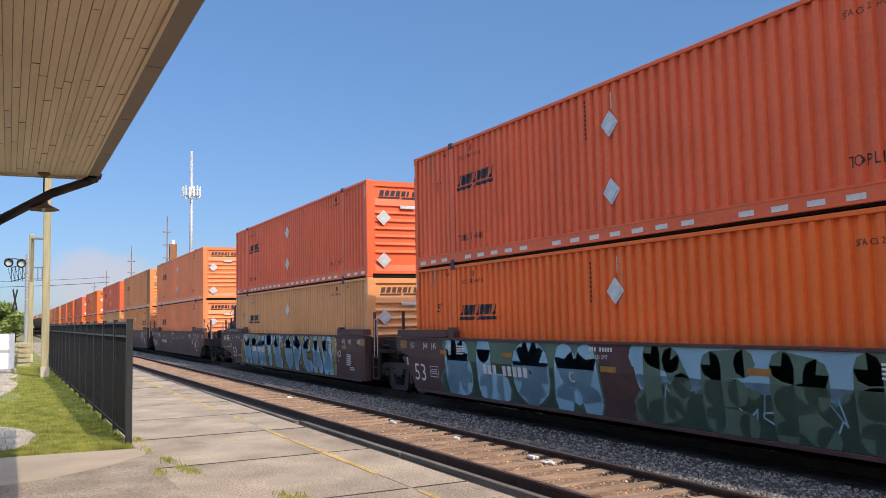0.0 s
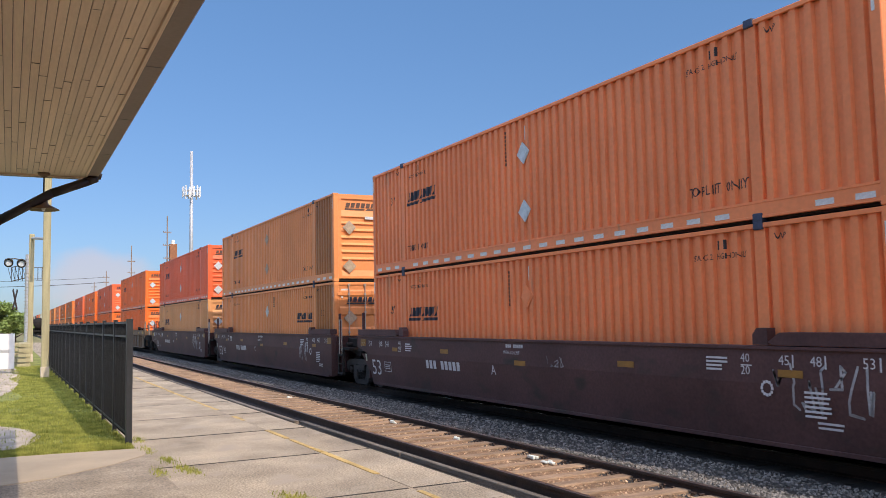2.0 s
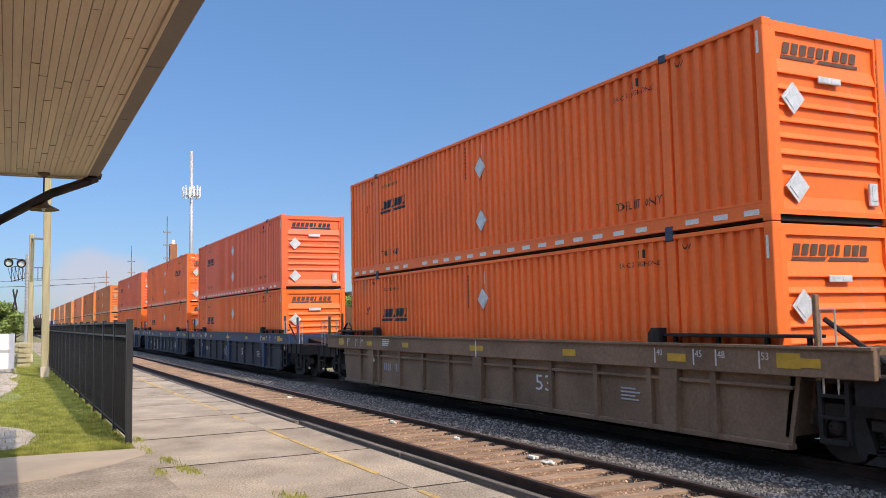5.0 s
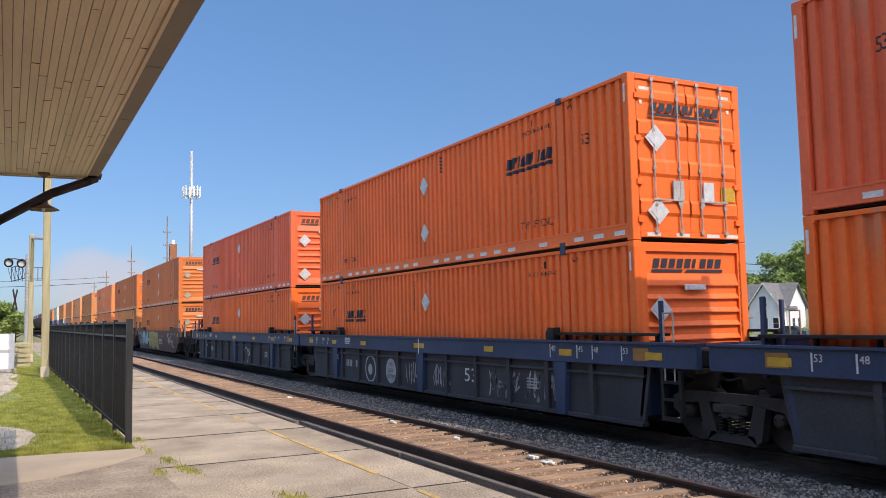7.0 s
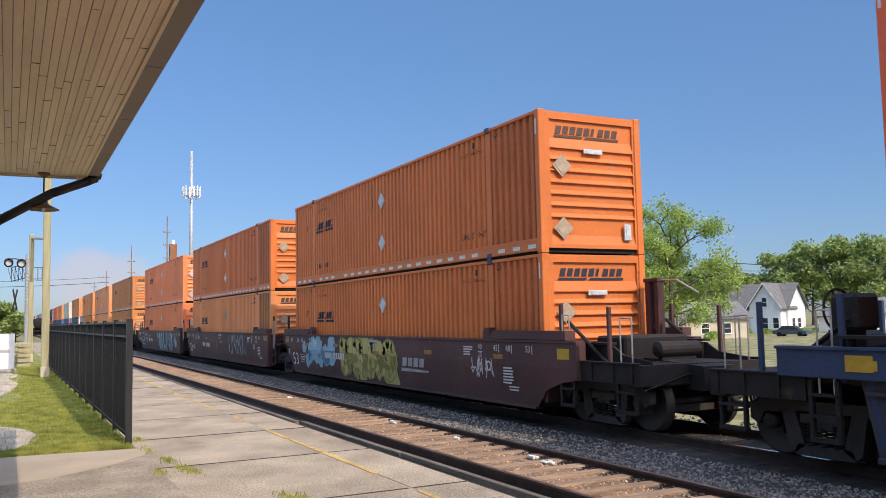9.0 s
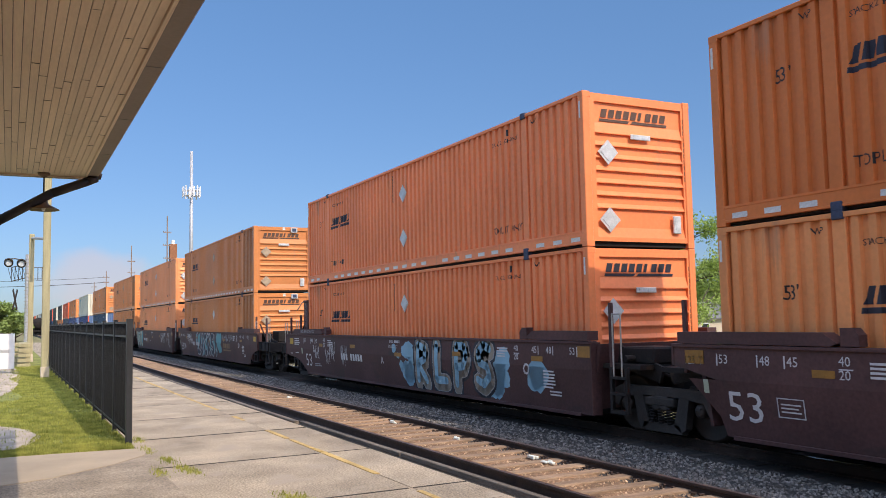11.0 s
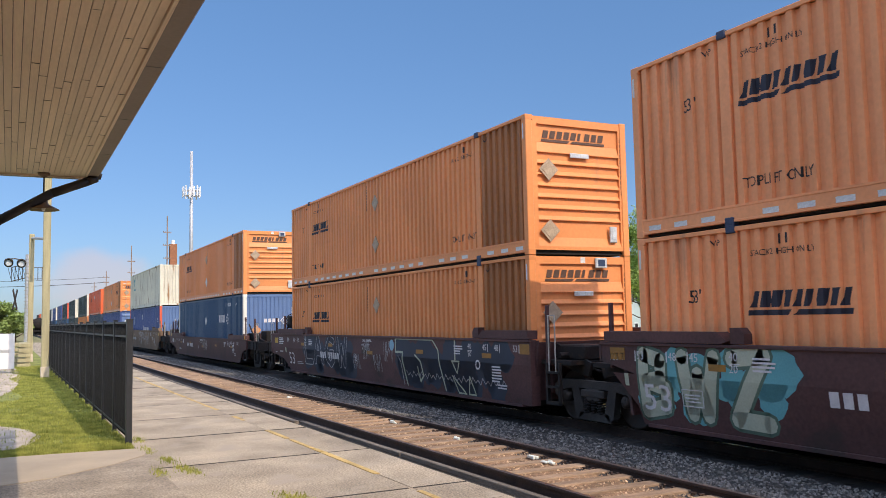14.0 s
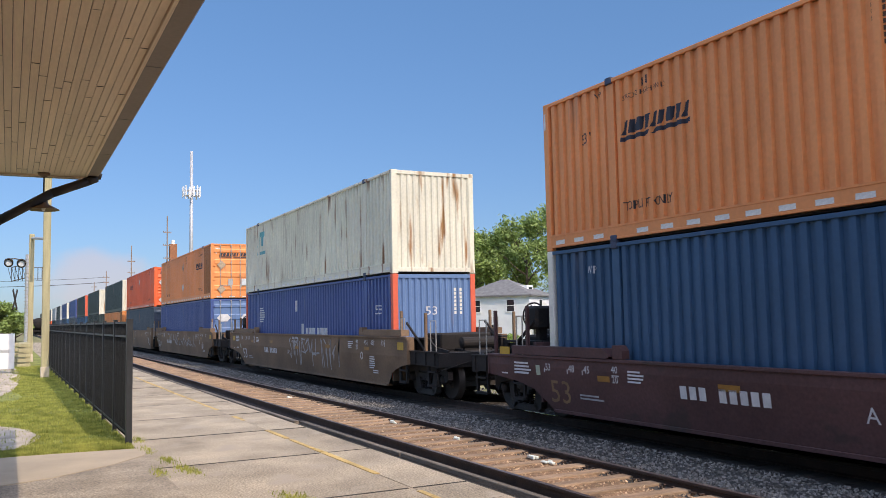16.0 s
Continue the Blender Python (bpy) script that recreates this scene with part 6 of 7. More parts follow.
def truck_frame(bm):
    """Cast side frame: top chord, two legs, journal arches and a spring opening."""
    def plate(o):
        prism(bm, o, -0.07, 0.07)
    plate([(-1.22, 0.50), (-1.22, 0.70), (-0.98, 0.80), (0.98, 0.80), (1.22, 0.70), (1.22, 0.50), (1.08, 0.42), (0.98, 0.60), (0.50, 0.66), (-0.50, 0.66), (-0.98, 0.60), (-1.08, 0.42)])
    plate([(-0.66, 0.66), (-0.44, 0.66), (-0.30, 0.20), (-0.46, 0.10), (-0.56, 0.16)])
    plate([(0.66, 0.66), (0.44, 0.66), (0.30, 0.20), (0.46, 0.10), (0.56, 0.16)])
    plate([(-0.48, 0.08), (0.48, 0.08), (0.42, 0.22), (-0.42, 0.22)])
    box(bm, -0.34, 0.34, -0.11, 0.11, 0.50, 0.64, 0.02)


def wheelset(bm):
    for s in (-1, 1):
        lathe(bm, [(0.10, -0.05), (0.40, -0.045), (0.44, -0.065), (0.475, -0.065), (0.480, 0.05), (0.505, 0.065), (0.505, 0.085), (0.42, 0.085), (0.40, 0.04), (0.10, 0.05)] if s < 0 else [(0.10, -0.05), (0.40, -0.04), (0.42, -0.085), (0.505, -0.085), (0.505, -0.065), (0.480, -0.05), (0.475, 0.065), (0.44, 0.065), (0.40, 0.045), (0.10, 0.05)], (0, 0.7525 * s, 0), (0, 1, 0), 28)
    tube(bm, (0, -0.95, 0), (0, 0.95, 0), 0.08, 12)
    for s in (-1, 1):
        for k in range(3):
            a = k * 2.094
            box(bm, 0.06 * math.cos(a) - 0.015, 0.06 * math.cos(a) + 0.015, s * 1.07 - 0.02, s * 1.07 + 0.02, 0.06 * math.sin(a) - 0.015, 0.06 * math.sin(a) + 0.015)
        lathe(bm, [(0.11, -0.1), (0.11, 0.08), (0.07, 0.1)] if s > 0 else [(0.07, -0.1), (0.11, -0.08), (0.11, 0.1)], (0, 0.98 * s, 0), (0, 1, 0), 14)


AXLES = {-1: [], 1: []}


def truck(car_, x):
    t = part("truck_bolster", made("bolster", lambda b: (box(b, -0.2, 0.2, -1.1, 1.1, 0.42, 0.66, 0.03), lathe(b, [(0.38, 0.66), (0.34, 0.80)], (0, 0, 0), (0, 0, 1), 18), box(b, -1.0, -0.8, -0.9, 0.9, 0.3, 0.42), box(b, 0.8, 1.0, -0.9, 0.9, 0.3, 0.42))), M_TRUCK, car_, at=pose(x, 0, 0))
    for y in (-1.0, 1.0):
        part("side_frame", made("truck_frame", truck_frame), M_TRUCK, t, "dusty cast steel side frame", at=pose(0, y, 0))
        part("spring_nest", made("springs", lambda b: [lathe(b, [(0.05, 0.22 + k * 0.046), (0.062, 0.235 + k * 0.046), (0.05, 0.25 + k * 0.046)], (sx, sy, 0), (0, 0, 1), 8) for sx in (-0.2, 0, 0.2) for sy in (-0.06, 0.06) for k in range(6)], False), M_UNDER, t, at=pose(0, y, 0))["kind"] = "stuff"
    for s in (-1, 1):
        w = part("wheelset", made("wheelset", wheelset), M_WHEEL, t, "worn steel wheelset", at=pose(s * 0.889, 0, 0.48))
        smooth(w)
        AXLES[s].append(w)
    return t


def end_gear(car_, s, joint, body, tall, wheel_side, thin=False, top=1.54):
    """What stands beyond the well at one end (s = 1 ahead, -1 behind): sill, deck, rails, steps; joint: a shared truck there."""
    reach = 9.70 if joint else 11.35
    f = pose(0, 0, 0, 0, 0, 0 if s > 0 else 180)
    kj = "j" if joint else "e"

    def add(name, key, build, m, label=""):
        return part(name, made(key, build), m, car_, label, at=f)

    def both(name, key, build, m, label=""):
        """One piece at each side of the car; build makes the one at +y, and the other is its mirror."""
        for q in (1, -1):
            part(name, made(key + "ab"[q < 0], lambda b: build(b, q)), m, car_, label, at=f)
    add("centre_sill", "sill" + kj, lambda b: (prism(b, [(8.2, 0.70), (8.2, 1.42), (8.8, 1.30), (reach, 1.12), (reach, 0.72)], -0.34, 0.34), box(b, 8.3, 9.4, -1.3, 1.3, 1.08, 1.16)), M_UNDER)
    add("end_bulkhead", "bulkhead", lambda b: (prism(b, [(8.20, 0.35), (8.26, 0.35), (8.50, 1.50), (8.40, 1.50)], -1.40, 1.40), [box(b, 8.25, 8.42, y - 0.04, y + 0.04, 0.5, 1.5) for y in (-1.0, -0.5, 0.5, 1.0)]), body)
    dx = 0.35 if s > 0 and not thin else 0.0
    dz = top - 1.54
    if thin:
        both("corner_ledge", "thin_ledge", lambda b, q: (box(b, 5.95, 8.75, 1.34 * q - 0.10, 1.34 * q + 0.16, 1.655, 1.70, 0.006), [box(b, x, x + 0.05, 1.34 * q - 0.03, 1.34 * q + 0.03, 1.55, 1.66) for x in (6.1, 7.0, 7.9, 8.6)]), M_UNDER)
    else:
        end = (8.30 if s > 0 else 8.75) if joint else 9.10
        both("corner_ledge", "ledge%.2f_%.2f_%.2f" % (end, top, dx), lambda b, q: prism(b, [(5.95 + dx, 1.60 + dz), (6.05 + dx, 1.56 + dz), (end, 1.56 + dz), (end, 1.73 + dz), (6.15 + dx, 1.73 + dz)], 1.30 * q, 1.535 * q), body)
    both("guide_block", "guide%.2f_%.2f" % (dx, top), lambda b, q: prism(b, [(5.66 + dx, 1.56 + dz), (5.66 + dx, 1.70 + dz), (5.74 + dx, 1.79 + dz), (5.92 + dx, 1.79 + dz), (5.92 + dx, 1.56 + dz)], 1.34 * q, 1.50 * q), M_UNDER if thin else body)

    def step(b, q):
        y = 1.42 * q
        box(b, 8.78, 8.84, y - 0.03, y + 0.03, 0.35, 1.12), box(b, 9.18, 9.24, y - 0.03, y + 0.03, 0.35, 1.12), box(b, 8.80, 9.22, y - 0.05, y + 0.05, 0.34, 0.40), box(b, 8.80, 9.22, y - 0.05, y + 0.05, 0.65, 0.69), box(b, 8.80, 9.22, y - 0.05, y + 0.05, 0.92, 0.96)
    if s > 0 or not joint:
        both("end_step", "step", step, M_UNDER)
        both("grab_rail", "grabA", lambda b, q: pipe(b, [(8.86, 1.42 * q, 0.95), (8.86, 1.42 * q, 2.02), (9.08, 1.42 * q, 2.02), (9.08, 1.42 * q, 0.95)], 0.014, 6), M_STEEL, "bent steel grab rail")
    both("post", "postA", lambda b, q: box(b, 8.72, 8.79, 1.36 * q - 0.035, 1.36 * q + 0.035, 1.1, 2.22, 0.01), body)
    if joint:
        add("reservoir", "tankj", lambda b: (lathe(b, [(0.08, -0.85), (0.25, -0.78), (0.25, 0.78), (0.08, 0.85)], (9.15, 0, 1.62), (0, 1, 0), 18), box(b, 9.0, 9.3, -0.6, -0.5, 1.15, 1.4), box(b, 9.0, 9.3, 0.5, 0.6, 1.15, 1.4)) if s > 0 else box(b, 8.6, 9.5, -0.5, 0.5, 1.16, 1.40, 0.03), M_UNDER, "black steel air reservoir") if s < 0 else add("valve_box", "valvej", lambda b: (box(b, 8.6, 9.4, -1.0, -0.3, 1.16, 1.45, 0.03), tube(b, (8.9, -1.2, 1.25), (8.9, 1.2, 1.25), 0.06)), M_UNDER)
        add("air_hose", "hosej", lambda b: pipe(b, [(8.5, -0.6, 1.2), (9.0, -0.8, 1.05), (9.5, -0.7, 0.95), (9.9, -0.6, 1.05)], 0.03), M_UNDER)
        both("wing_plate", "wingj", lambda b, q: prism(b, [(8.4, 1.10), (9.5, 0.86), (9.6, 1.12), (8.4, 1.50)], 0.95 * q - 0.03, 0.95 * q + 0.03), M_UNDER)
    else:
        add("end_deck", "deck", lambda b: (box(b, 8.45, 11.0, -1.38, 1.38, 1.10, 1.16), box(b, 10.7, 11.0, -1.42, 1.42, 0.80, 1.12, 0.02)), M_UNDER)
        for i in range(5):
            part("tread_bar", made("tread_bar", lambda b: box(b, 0, 0.14, -1.36, -0.5, 1.16, 1.18)), M_UNDER, car_, at=f @ pose(8.8 + i * 0.4, 0, 0))
        add("coupler", "coupler", lambda b: (box(b, 11.0, 11.55, -0.11, 0.11, 0.76, 0.98, 0.02), prism(b, [(11.5, -0.2), (11.82, -0.16), (11.82, 0.02), (11.66, 0.06), (11.80, 0.2), (11.5, 0.22)], 0.72, 1.02, 'z')), M_TRUCK)
        both("end_brace", "brace", lambda b, q: pipe(b, [(8.75, 1.2 * q, 1.9), (9.9, 1.2 * q, 1.16)], 0.035, 6), M_UNDER)

        def corner_step(b, q):
            y = 1.36 * q
            box(b, 10.35, 10.40, y - 0.03, y + 0.03, 0.35, 1.12), box(b, 10.80, 10.85, y - 0.03, y + 0.03, 0.35, 1.12), box(b, 10.36, 10.84, y - 0.06, y + 0.06, 0.34, 0.39), box(b, 10.36, 10.84, y - 0.06, y + 0.06, 0.68, 0.72)
        both("corner_step", "cstep", corner_step, M_UNDER)
        both("grab_rail", "grabB", lambda b, q: pipe(b, [(10.45, 1.34 * q, 1.1), (10.45, 1.34 * q, 1.95), (10.75, 1.34 * q, 1.95), (10.75, 1.34 * q, 1.1)], 0.014, 6), M_STEEL, "bent steel grab rail")
        both("post", "postB", lambda b, q: box(b, 10.07, 10.14, 1.30 * q - 0.035, 1.30 * q + 0.035, 1.1, 2.15, 0.01), body)
        if not thin:
            both("end_wing", "endwing", lambda b, q: (prism(b, [(8.5, 0.92), (8.5, 1.50), (9.95, 1.46), (10.25, 1.30), (10.95, 1.22), (10.95, 0.92)], 1.10 * q - 0.02, 1.10 * q + 0.02), box(b, 8.5, 9.95, 1.10 * q - 0.09, 1.10 * q + 0.09, 1.48, 1.52, 0.004), [box(b, x, x + 0.06, 1.10 * q - 0.08, 1.10 * q + 0.08, 1.16, 1.46) for x in (9.1, 9.85)]), M_UNDER)
            add("end_box", "endbox", lambda b: (box(b, 9.0, 9.85, -0.75, 0.75, 1.16, 1.62, 0.04), lathe(b, [(0.05, -0.5), (0.14, -0.46), (0.14, 0.46), (0.05, 0.5)], (10.25, 0.1, 1.38), (0, 1, 0), 14), box(b, 10.2, 10.3, -0.3, 0.5, 1.16, 1.3)), M_UNDER)
        both("deck_skirt", "skirt", lambda b, q: (box(b, 9.30, 10.98, 1.40 * q - 0.02, 1.40 * q + 0.02, 0.84, 1.17, 0.004), box(b, 9.30, 10.98, 1.40 * q - 0.05, 1.40 * q + 0.05, 1.17, 1.20, 0.004), [box(b, x, x + 0.05, 1.42 * q - 0.03, 1.42 * q + 0.03, 0.86, 1.16) for x in (9.7, 10.3, 10.8)]), M_UNDER)
        add("air_hose", "hosee", lambda b: pipe(b, [(10.9, 0.3, 0.85), (11.3, 0.4, 0.5), (11.7, 0.35, 0.45), (11.8, 0.2, 0.7)], 0.025), M_UNDER)
        add("cut_lever", "lever", lambda b: pipe(b, [(11.02, -1.35, 0.75), (11.02, -0.4, 0.98), (11.3, -0.1, 1.0)], 0.015), M_UNDER)
        if wheel_side and tall:
            add("reservoir", "tankr", lambda b: (lathe(b, [(0.10, -0.42), (0.20, -0.36), (0.20, 0.36), (0.10, 0.42)], (9.05, 1.05, 1.92), (1, 0, 0), 18), box(b, 8.75, 8.85, 0.9, 1.2, 1.16, 1.8), box(b, 9.25, 9.35, 0.9, 1.2, 1.16, 1.8)), body, "dark steel air reservoir on brackets")
            add("brake_box", "brakebox", lambda b: (box(b, 9.48, 9.80, 0.85, 1.25, 1.16, 2.02, 0.04), box(b, 9.52, 9.76, 1.25, 1.29, 1.5, 1.9, 0.01)), body)
        elif wheel_side:
            def brake(b):
                c = Vector((9.12, 0.95, 2.02))
                for k in range(20):
                    a0, a1 = k * math.pi / 10, (k + 1) * math.pi / 10
                    tube(b, c + Vector((0, 0.27 * math.cos(a0), 0.27 * math.sin(a0))), c + Vector((0, 0.27 * math.cos(a1), 0.27 * math.sin(a1))), 0.018, 5)
                for k in range(5):
                    a = k * 2 * math.pi / 5
                    tube(b, c, c + Vector((0, 0.27 * math.cos(a), 0.27 * math.sin(a))), 0.012, 5)
            add("brake_wheel", "brakewheel", brake, M_UNDER)
            add("brake_stand", "brakestand", lambda b: (box(b, 8.66, 9.06, 0.72, 1.2, 1.75, 2.22, 0.05), box(b, 8.78, 8.95, 0.85, 1.05, 1.16, 1.8, 0.02), tube(b, (9.0, 0.95, 2.02), (9.14, 0.95, 2.02), 0.05)), M_UNDER)
            add("reservoir", "tanke", lambda b: (lathe(b, [(0.08, -0.5), (0.22, -0.45), (0.22, 0.45), (0.08, 0.5)], (9.75, -0.2, 1.5), (0, 1, 0), 16), box(b, 9.65, 9.85, -0.5, 0.1, 1.16, 1.35)), M_UNDER)
    if tall and joint:
        part("tall_frame", made("tallframe", lambda b: (box(b, 9.30, 9.40, -1.20, -1.10, 1.1, 2.62, 0.01), box(b, 9.75, 9.85, -1.20, -1.10, 1.1, 2.62, 0.01), box(b, 9.27, 9.88, -1.21, -1.09, 2.62, 2.72, 0.01), pipe(b, [(9.35, -1.15, 1.2), (9.8, -1.15, 2.5)], 0.03))), body, car_, "tall steel end frame", at=f)
        part("frame_tab", made("frametab", lambda b: (box(b, 9.3, 9.42, -1.23, -1.21, 2.64, 2.72), box(b, 9.70, 9.82, -1.23, -1.21, 2.64, 2.72))), M_YELLOW, car_, at=f)
    elif tall:
        part("tall_frame", made("tallend", lambda b: (box(b, 8.26, 8.42, 1.10, 1.28, 1.1, 2.66, 0.01), box(b, 8.53, 8.65, 1.10, 1.28, 1.1, 2.66, 0.01), box(b, 8.24, 8.67, 1.08, 1.30, 2.66, 2.74, 0.01), box(b, 8.42, 8.53, 1.15, 1.23, 1.7, 1.8))), body, car_, "tall steel end frame", at=f)
        part("frame_rod", made("frame_rod", lambda b: (box(b, 8.46, 8.485, 1.24, 1.27, 1.8, 2.66), pipe(b, [(8.62, 1.2, 2.70), (9.1, 1.2, 2.68), (9.7, 1.2, 2.40)], 0.02))), M_STEEL, car_, at=f)
    part("side_reflector", made("side_reflector", lambda b: box(b, -0.19, 0.19, -0.006, 0, -0.1, 0.1)), M_AMBER if joint else M_YELLOW, car_, "yellow reflector plate", at=pose(8.42 * s if thin else (8.14 if s > 0 else -8.44) if joint else (8.98 if s > 0 else -9.42), -1.522 if thin else -1.503, 1.36 if thin or joint else 1.30))


def well_car(x_front, kind, joint_ahead, joint_behind, letter, label, paint_=None, marks=True, tall="", wheel_side=0, seed=0, top=1.54):
    c = tagged(new("well_car"), label, "railway car", "well cars of the train")
    c.location = (x_front - LEN / 2, TRAIN_Y, 0)
    body = paint_ or M_BROWN
    if kind == "smooth":
        for q in (-1, 1):
            part("side_wall", made("smooth_side%d%d%d_%.2f" % (q, joint_ahead, joint_behind, top), lambda b: smooth_side(b, q, joint_ahead, joint_behind, top)), body, c)
    else:
        sill = made("ribbed_sill", lambda b: (box(b, -9.66, 9.66, -1.52, -1.40, 1.16, 1.53, 0.01), box(b, -9.66, 9.66, -1.56, -1.38, 1.52, 1.56, 0.004)))
        web = made("ribbed_web", lambda b: (prism(b, [(-8.5, 1.16), (-8.3, 0.22), (8.3, 0.22), (8.5, 1.16)], -1.40, -1.35), box(b, -8.3, 8.3, -1.46, -1.30, 0.18, 0.26, 0.01), box(b, -8.4, 8.4, -1.46, -1.38, 0.98, 1.03, 0.005)))
        rib = made("well_rib", lambda b: prism(b, [(-0.06, 1.17), (0.06, 1.17), (0.05, 0.22), (-0.05, 0.22)], -1.475, -1.395))
        big = made("well_post", lambda b: prism(b, [(-0.20, 1.17), (0.20, 1.17), (0.13, 0.20), (-0.13, 0.20)], -1.51, -1.39))
        for a in (0, 180):
            part("top_sill", sill, body, c, at=pose(0, 0, 0, 0, 0, a))
            part("side_web", web, M_GREYCAR if body is M_BLUECAR else body, c, at=pose(0, 0, 0, 0, 0, a))
            for x in (-7.0, -5.6, -4.2, -2.8, -1.4, 1.4, 2.8, 4.2, 5.6, 7.0):
                part("rib", rib, M_GREYCAR if body is M_BLUECAR else body, c, at=pose(0, 0, 0, 0, 0, a) @ pose(x, 0, 0))
            for x in (-6.1, 0.05, 6.1):
                part("post", big, body, c, at=pose(0, 0, 0, 0, 0, a) @ pose(x, 0, 0))
    part("well_floor", made("well_floor", lambda b: (box(b, -8.0, 8.0, -1.3, -0.9, 0.26, 0.35), box(b, -8.0, 8.0, 0.9, 1.3, 0.26, 0.35), [box(b, x - 0.12, x + 0.12, -1.3, 1.3, 0.24, 0.34) for x in (-7.9, -5.9, -3, 0, 3, 5.9, 7.9)])), M_UNDER, c)
    end_gear(c, 1, joint_ahead, body, tall if tall == "front" else "", 0, kind != "smooth", top)
    end_gear(c, -1, joint_behind, body, tall if tall != "front" else "", wheel_side, kind != "smooth", top)
    truck(c, -9.72 if joint_behind else -9.35)
    if not joint_ahead:
        truck(c, 9.60)
    if marks:
        if kind == "smooth":
            car_marks(c, letter, joint_behind, 1.54 - top)
        else:
            o = -8.075
            for d, w_ in ((0.2, "53"), (0.85, "48"), (1.3, "45"), (13.9, "40"), (14.75, "45"), (15.2, "48"), (16.0, "53")):
                flat_mark(c, bar_mesh(0.028, 0.24), o + d, 1.24, M_WHITE, "position_bar", "", -1.52)
                flat_mark(c, text_mesh(w_, 0.10), o + d + 0.05, 1.36, M_WHITE, "position_number", "", -1.52)
            for d in (-0.5, 1.75, 4.2, 11.4, 14.2, 16.6):
                flat_mark(c, bar_mesh(0.40, 0.12), o + d, 1.28, M_YELLOW, "reflector_plate", "yellow reflector plate", -1.52)
            flat_mark(c, bar_mesh(0.6, 0.12), o + 7.85, 1.28, M_YELLOW, "reflector_plate", "yellow reflector plate", -1.521)
            flat_mark(c, bar_mesh(0.05, 0.40), o + 8.1, 1.14, M_WHITE, "centre_bar", "", -1.522)
            flat_mark(c, text_mesh("53", 0.30, 0.56), o + 10.3, 0.58, M_WHITE, "size_number", "large white stencilled number", -1.41)
            flat_mark(c, text_mesh(letter, 0.14), o + 2.2, 0.82, M_WHITE, "unit_letter", "", -1.51)
            flat_mark(c, made("fleet4", lambda b: [quad(b, (i * 0.13, 0, 0), (i * 0.13 + 0.08, 0, 0), (i * 0.13 + 0.08, 0, 0.2), (i * 0.13, 0, 0.2)) for i in (0, 1, 2, 3, 6, 7, 8)], False), o + 2.75, 0.62, M_GREYSP, "fleet_marks", "white fleet marks shown as bars", -1.41)
            flat_mark(c, text_bars(4, 0.5, 0.03, 0.05, 6), o + 2.9, 1.48, M_WHITE, "stencil_lines", "", -1.52)
            flat_mark(c, text_bars(4, 0.5, 0.03, 0.06, 8), o + 12.9, 0.80, M_GREYSP, "stencil_lines", "", -1.41)
    return c


# ---- the cars in order: front end of the boxes at the clip's start ----
R, O2, O, P, T = M_RED, M_ORED, M_ORA, M_PALE, M_TAN
TXT = {R: "faded red-orange", M_SALMON: "faded salmon-orange", M_GOLDEN: "golden orange", M_PEACH: "bleached peach-orange", O2: "orange-red", O: "faded orange", P: "pale orange", T: "bleached tan-orange", M_BLUE: "navy blue", M_BLUE2: "bright blue", M_CREAM: "rust-streaked cream",
       M_DARK: "dark green-grey", M_SLATE: "slate blue", M_GREYPAINT: "grey-white"}
TRAIN = []


def unit(x, well, ja, jb, letter, up, low, words, up_kind="nose", low_kind="nose", paint_=None, tall="", wheel=0, seed=0, detail=True, label="", up_front=None, low_front=None, low_post=None, up_post=None, up_style="orange", low_style="orange", top=1.54):
    c = well_car(x, well, ja, jb, letter, words, paint_, detail, tall, wheel, seed, top)
    ends = {"nose": "ribbed end forward", "door": "doors forward", "rib": "corrugated end forward"}
    a = container(x, True, up, up_kind, up_style, "%s corrugated container stacked on top, %s" % (TXT[up], ends[up_kind]), up_front, up_post, detail, seed=seed)
    b = container(x, False, low, low_kind, low_style, "%s corrugated container sitting in the well, %s" % (TXT[low], ends[low_kind]), low_front, low_post, detail, seed=seed + 50)
    TRAIN.extend(((c, x), (a, x), (b, x)))
    return c, a, b


BROWN = "dark brown well car"
c1, _, _ = unit(-3.63, "smooth", True, True, "C", R, O2, BROWN + " covered with blue and green spray paint", seed=1, tall="a")
c2, _, _ = unit(-23.10, "smooth", True, False, "B", R, T, BROWN + " with large sky blue sprayed letters", seed=3, wheel=1, tall="a")
c3, _, _ = unit(-46.75, "smooth", False, True, "A", M_SALMON, M_SALMON, BROWN + " with white stencils", seed=4)
c4, _, _ = unit(-66.26, "smooth", True, True, "C", P, P, BROWN + " with white stencils and a scrawl", low_kind="door", seed=5)
c5, _, _ = unit(-85.83, "smooth", True, False, "B", R, T, BROWN + " with white stencils and a scrawl", seed=7, wheel=1)
c6, _, _ = unit(-109.0, "ribbed", False, False, "A", O2, O2, "dusty brown ribbed well car", paint_=M_TANCAR, seed=8)
c7, _, _ = unit(-132.65, "ribbed", False, True, "B", R, O2, "dark blue and grey ribbed well car", paint_=M_BLUECAR, seed=9)
c8, _, _ = unit(-152.22, "ribbed", True, True, "C", O2, O2, "dark blue and grey ribbed well car with sprayed discs", paint_=M_BLUECAR, up_kind="door", seed=10)
c9, _, _ = unit(-171.72, "ribbed", True, False, "A", R, O2, "dark blue and grey ribbed well car with a sprayed arch", paint_=M_BLUECAR, seed=11, wheel=1)
c10, _, _ = unit(-195.28, "smooth", False, True, "B", O, O, BROWN + " with a yellow sprayed patch and faded emblem", seed=13, tall="front")
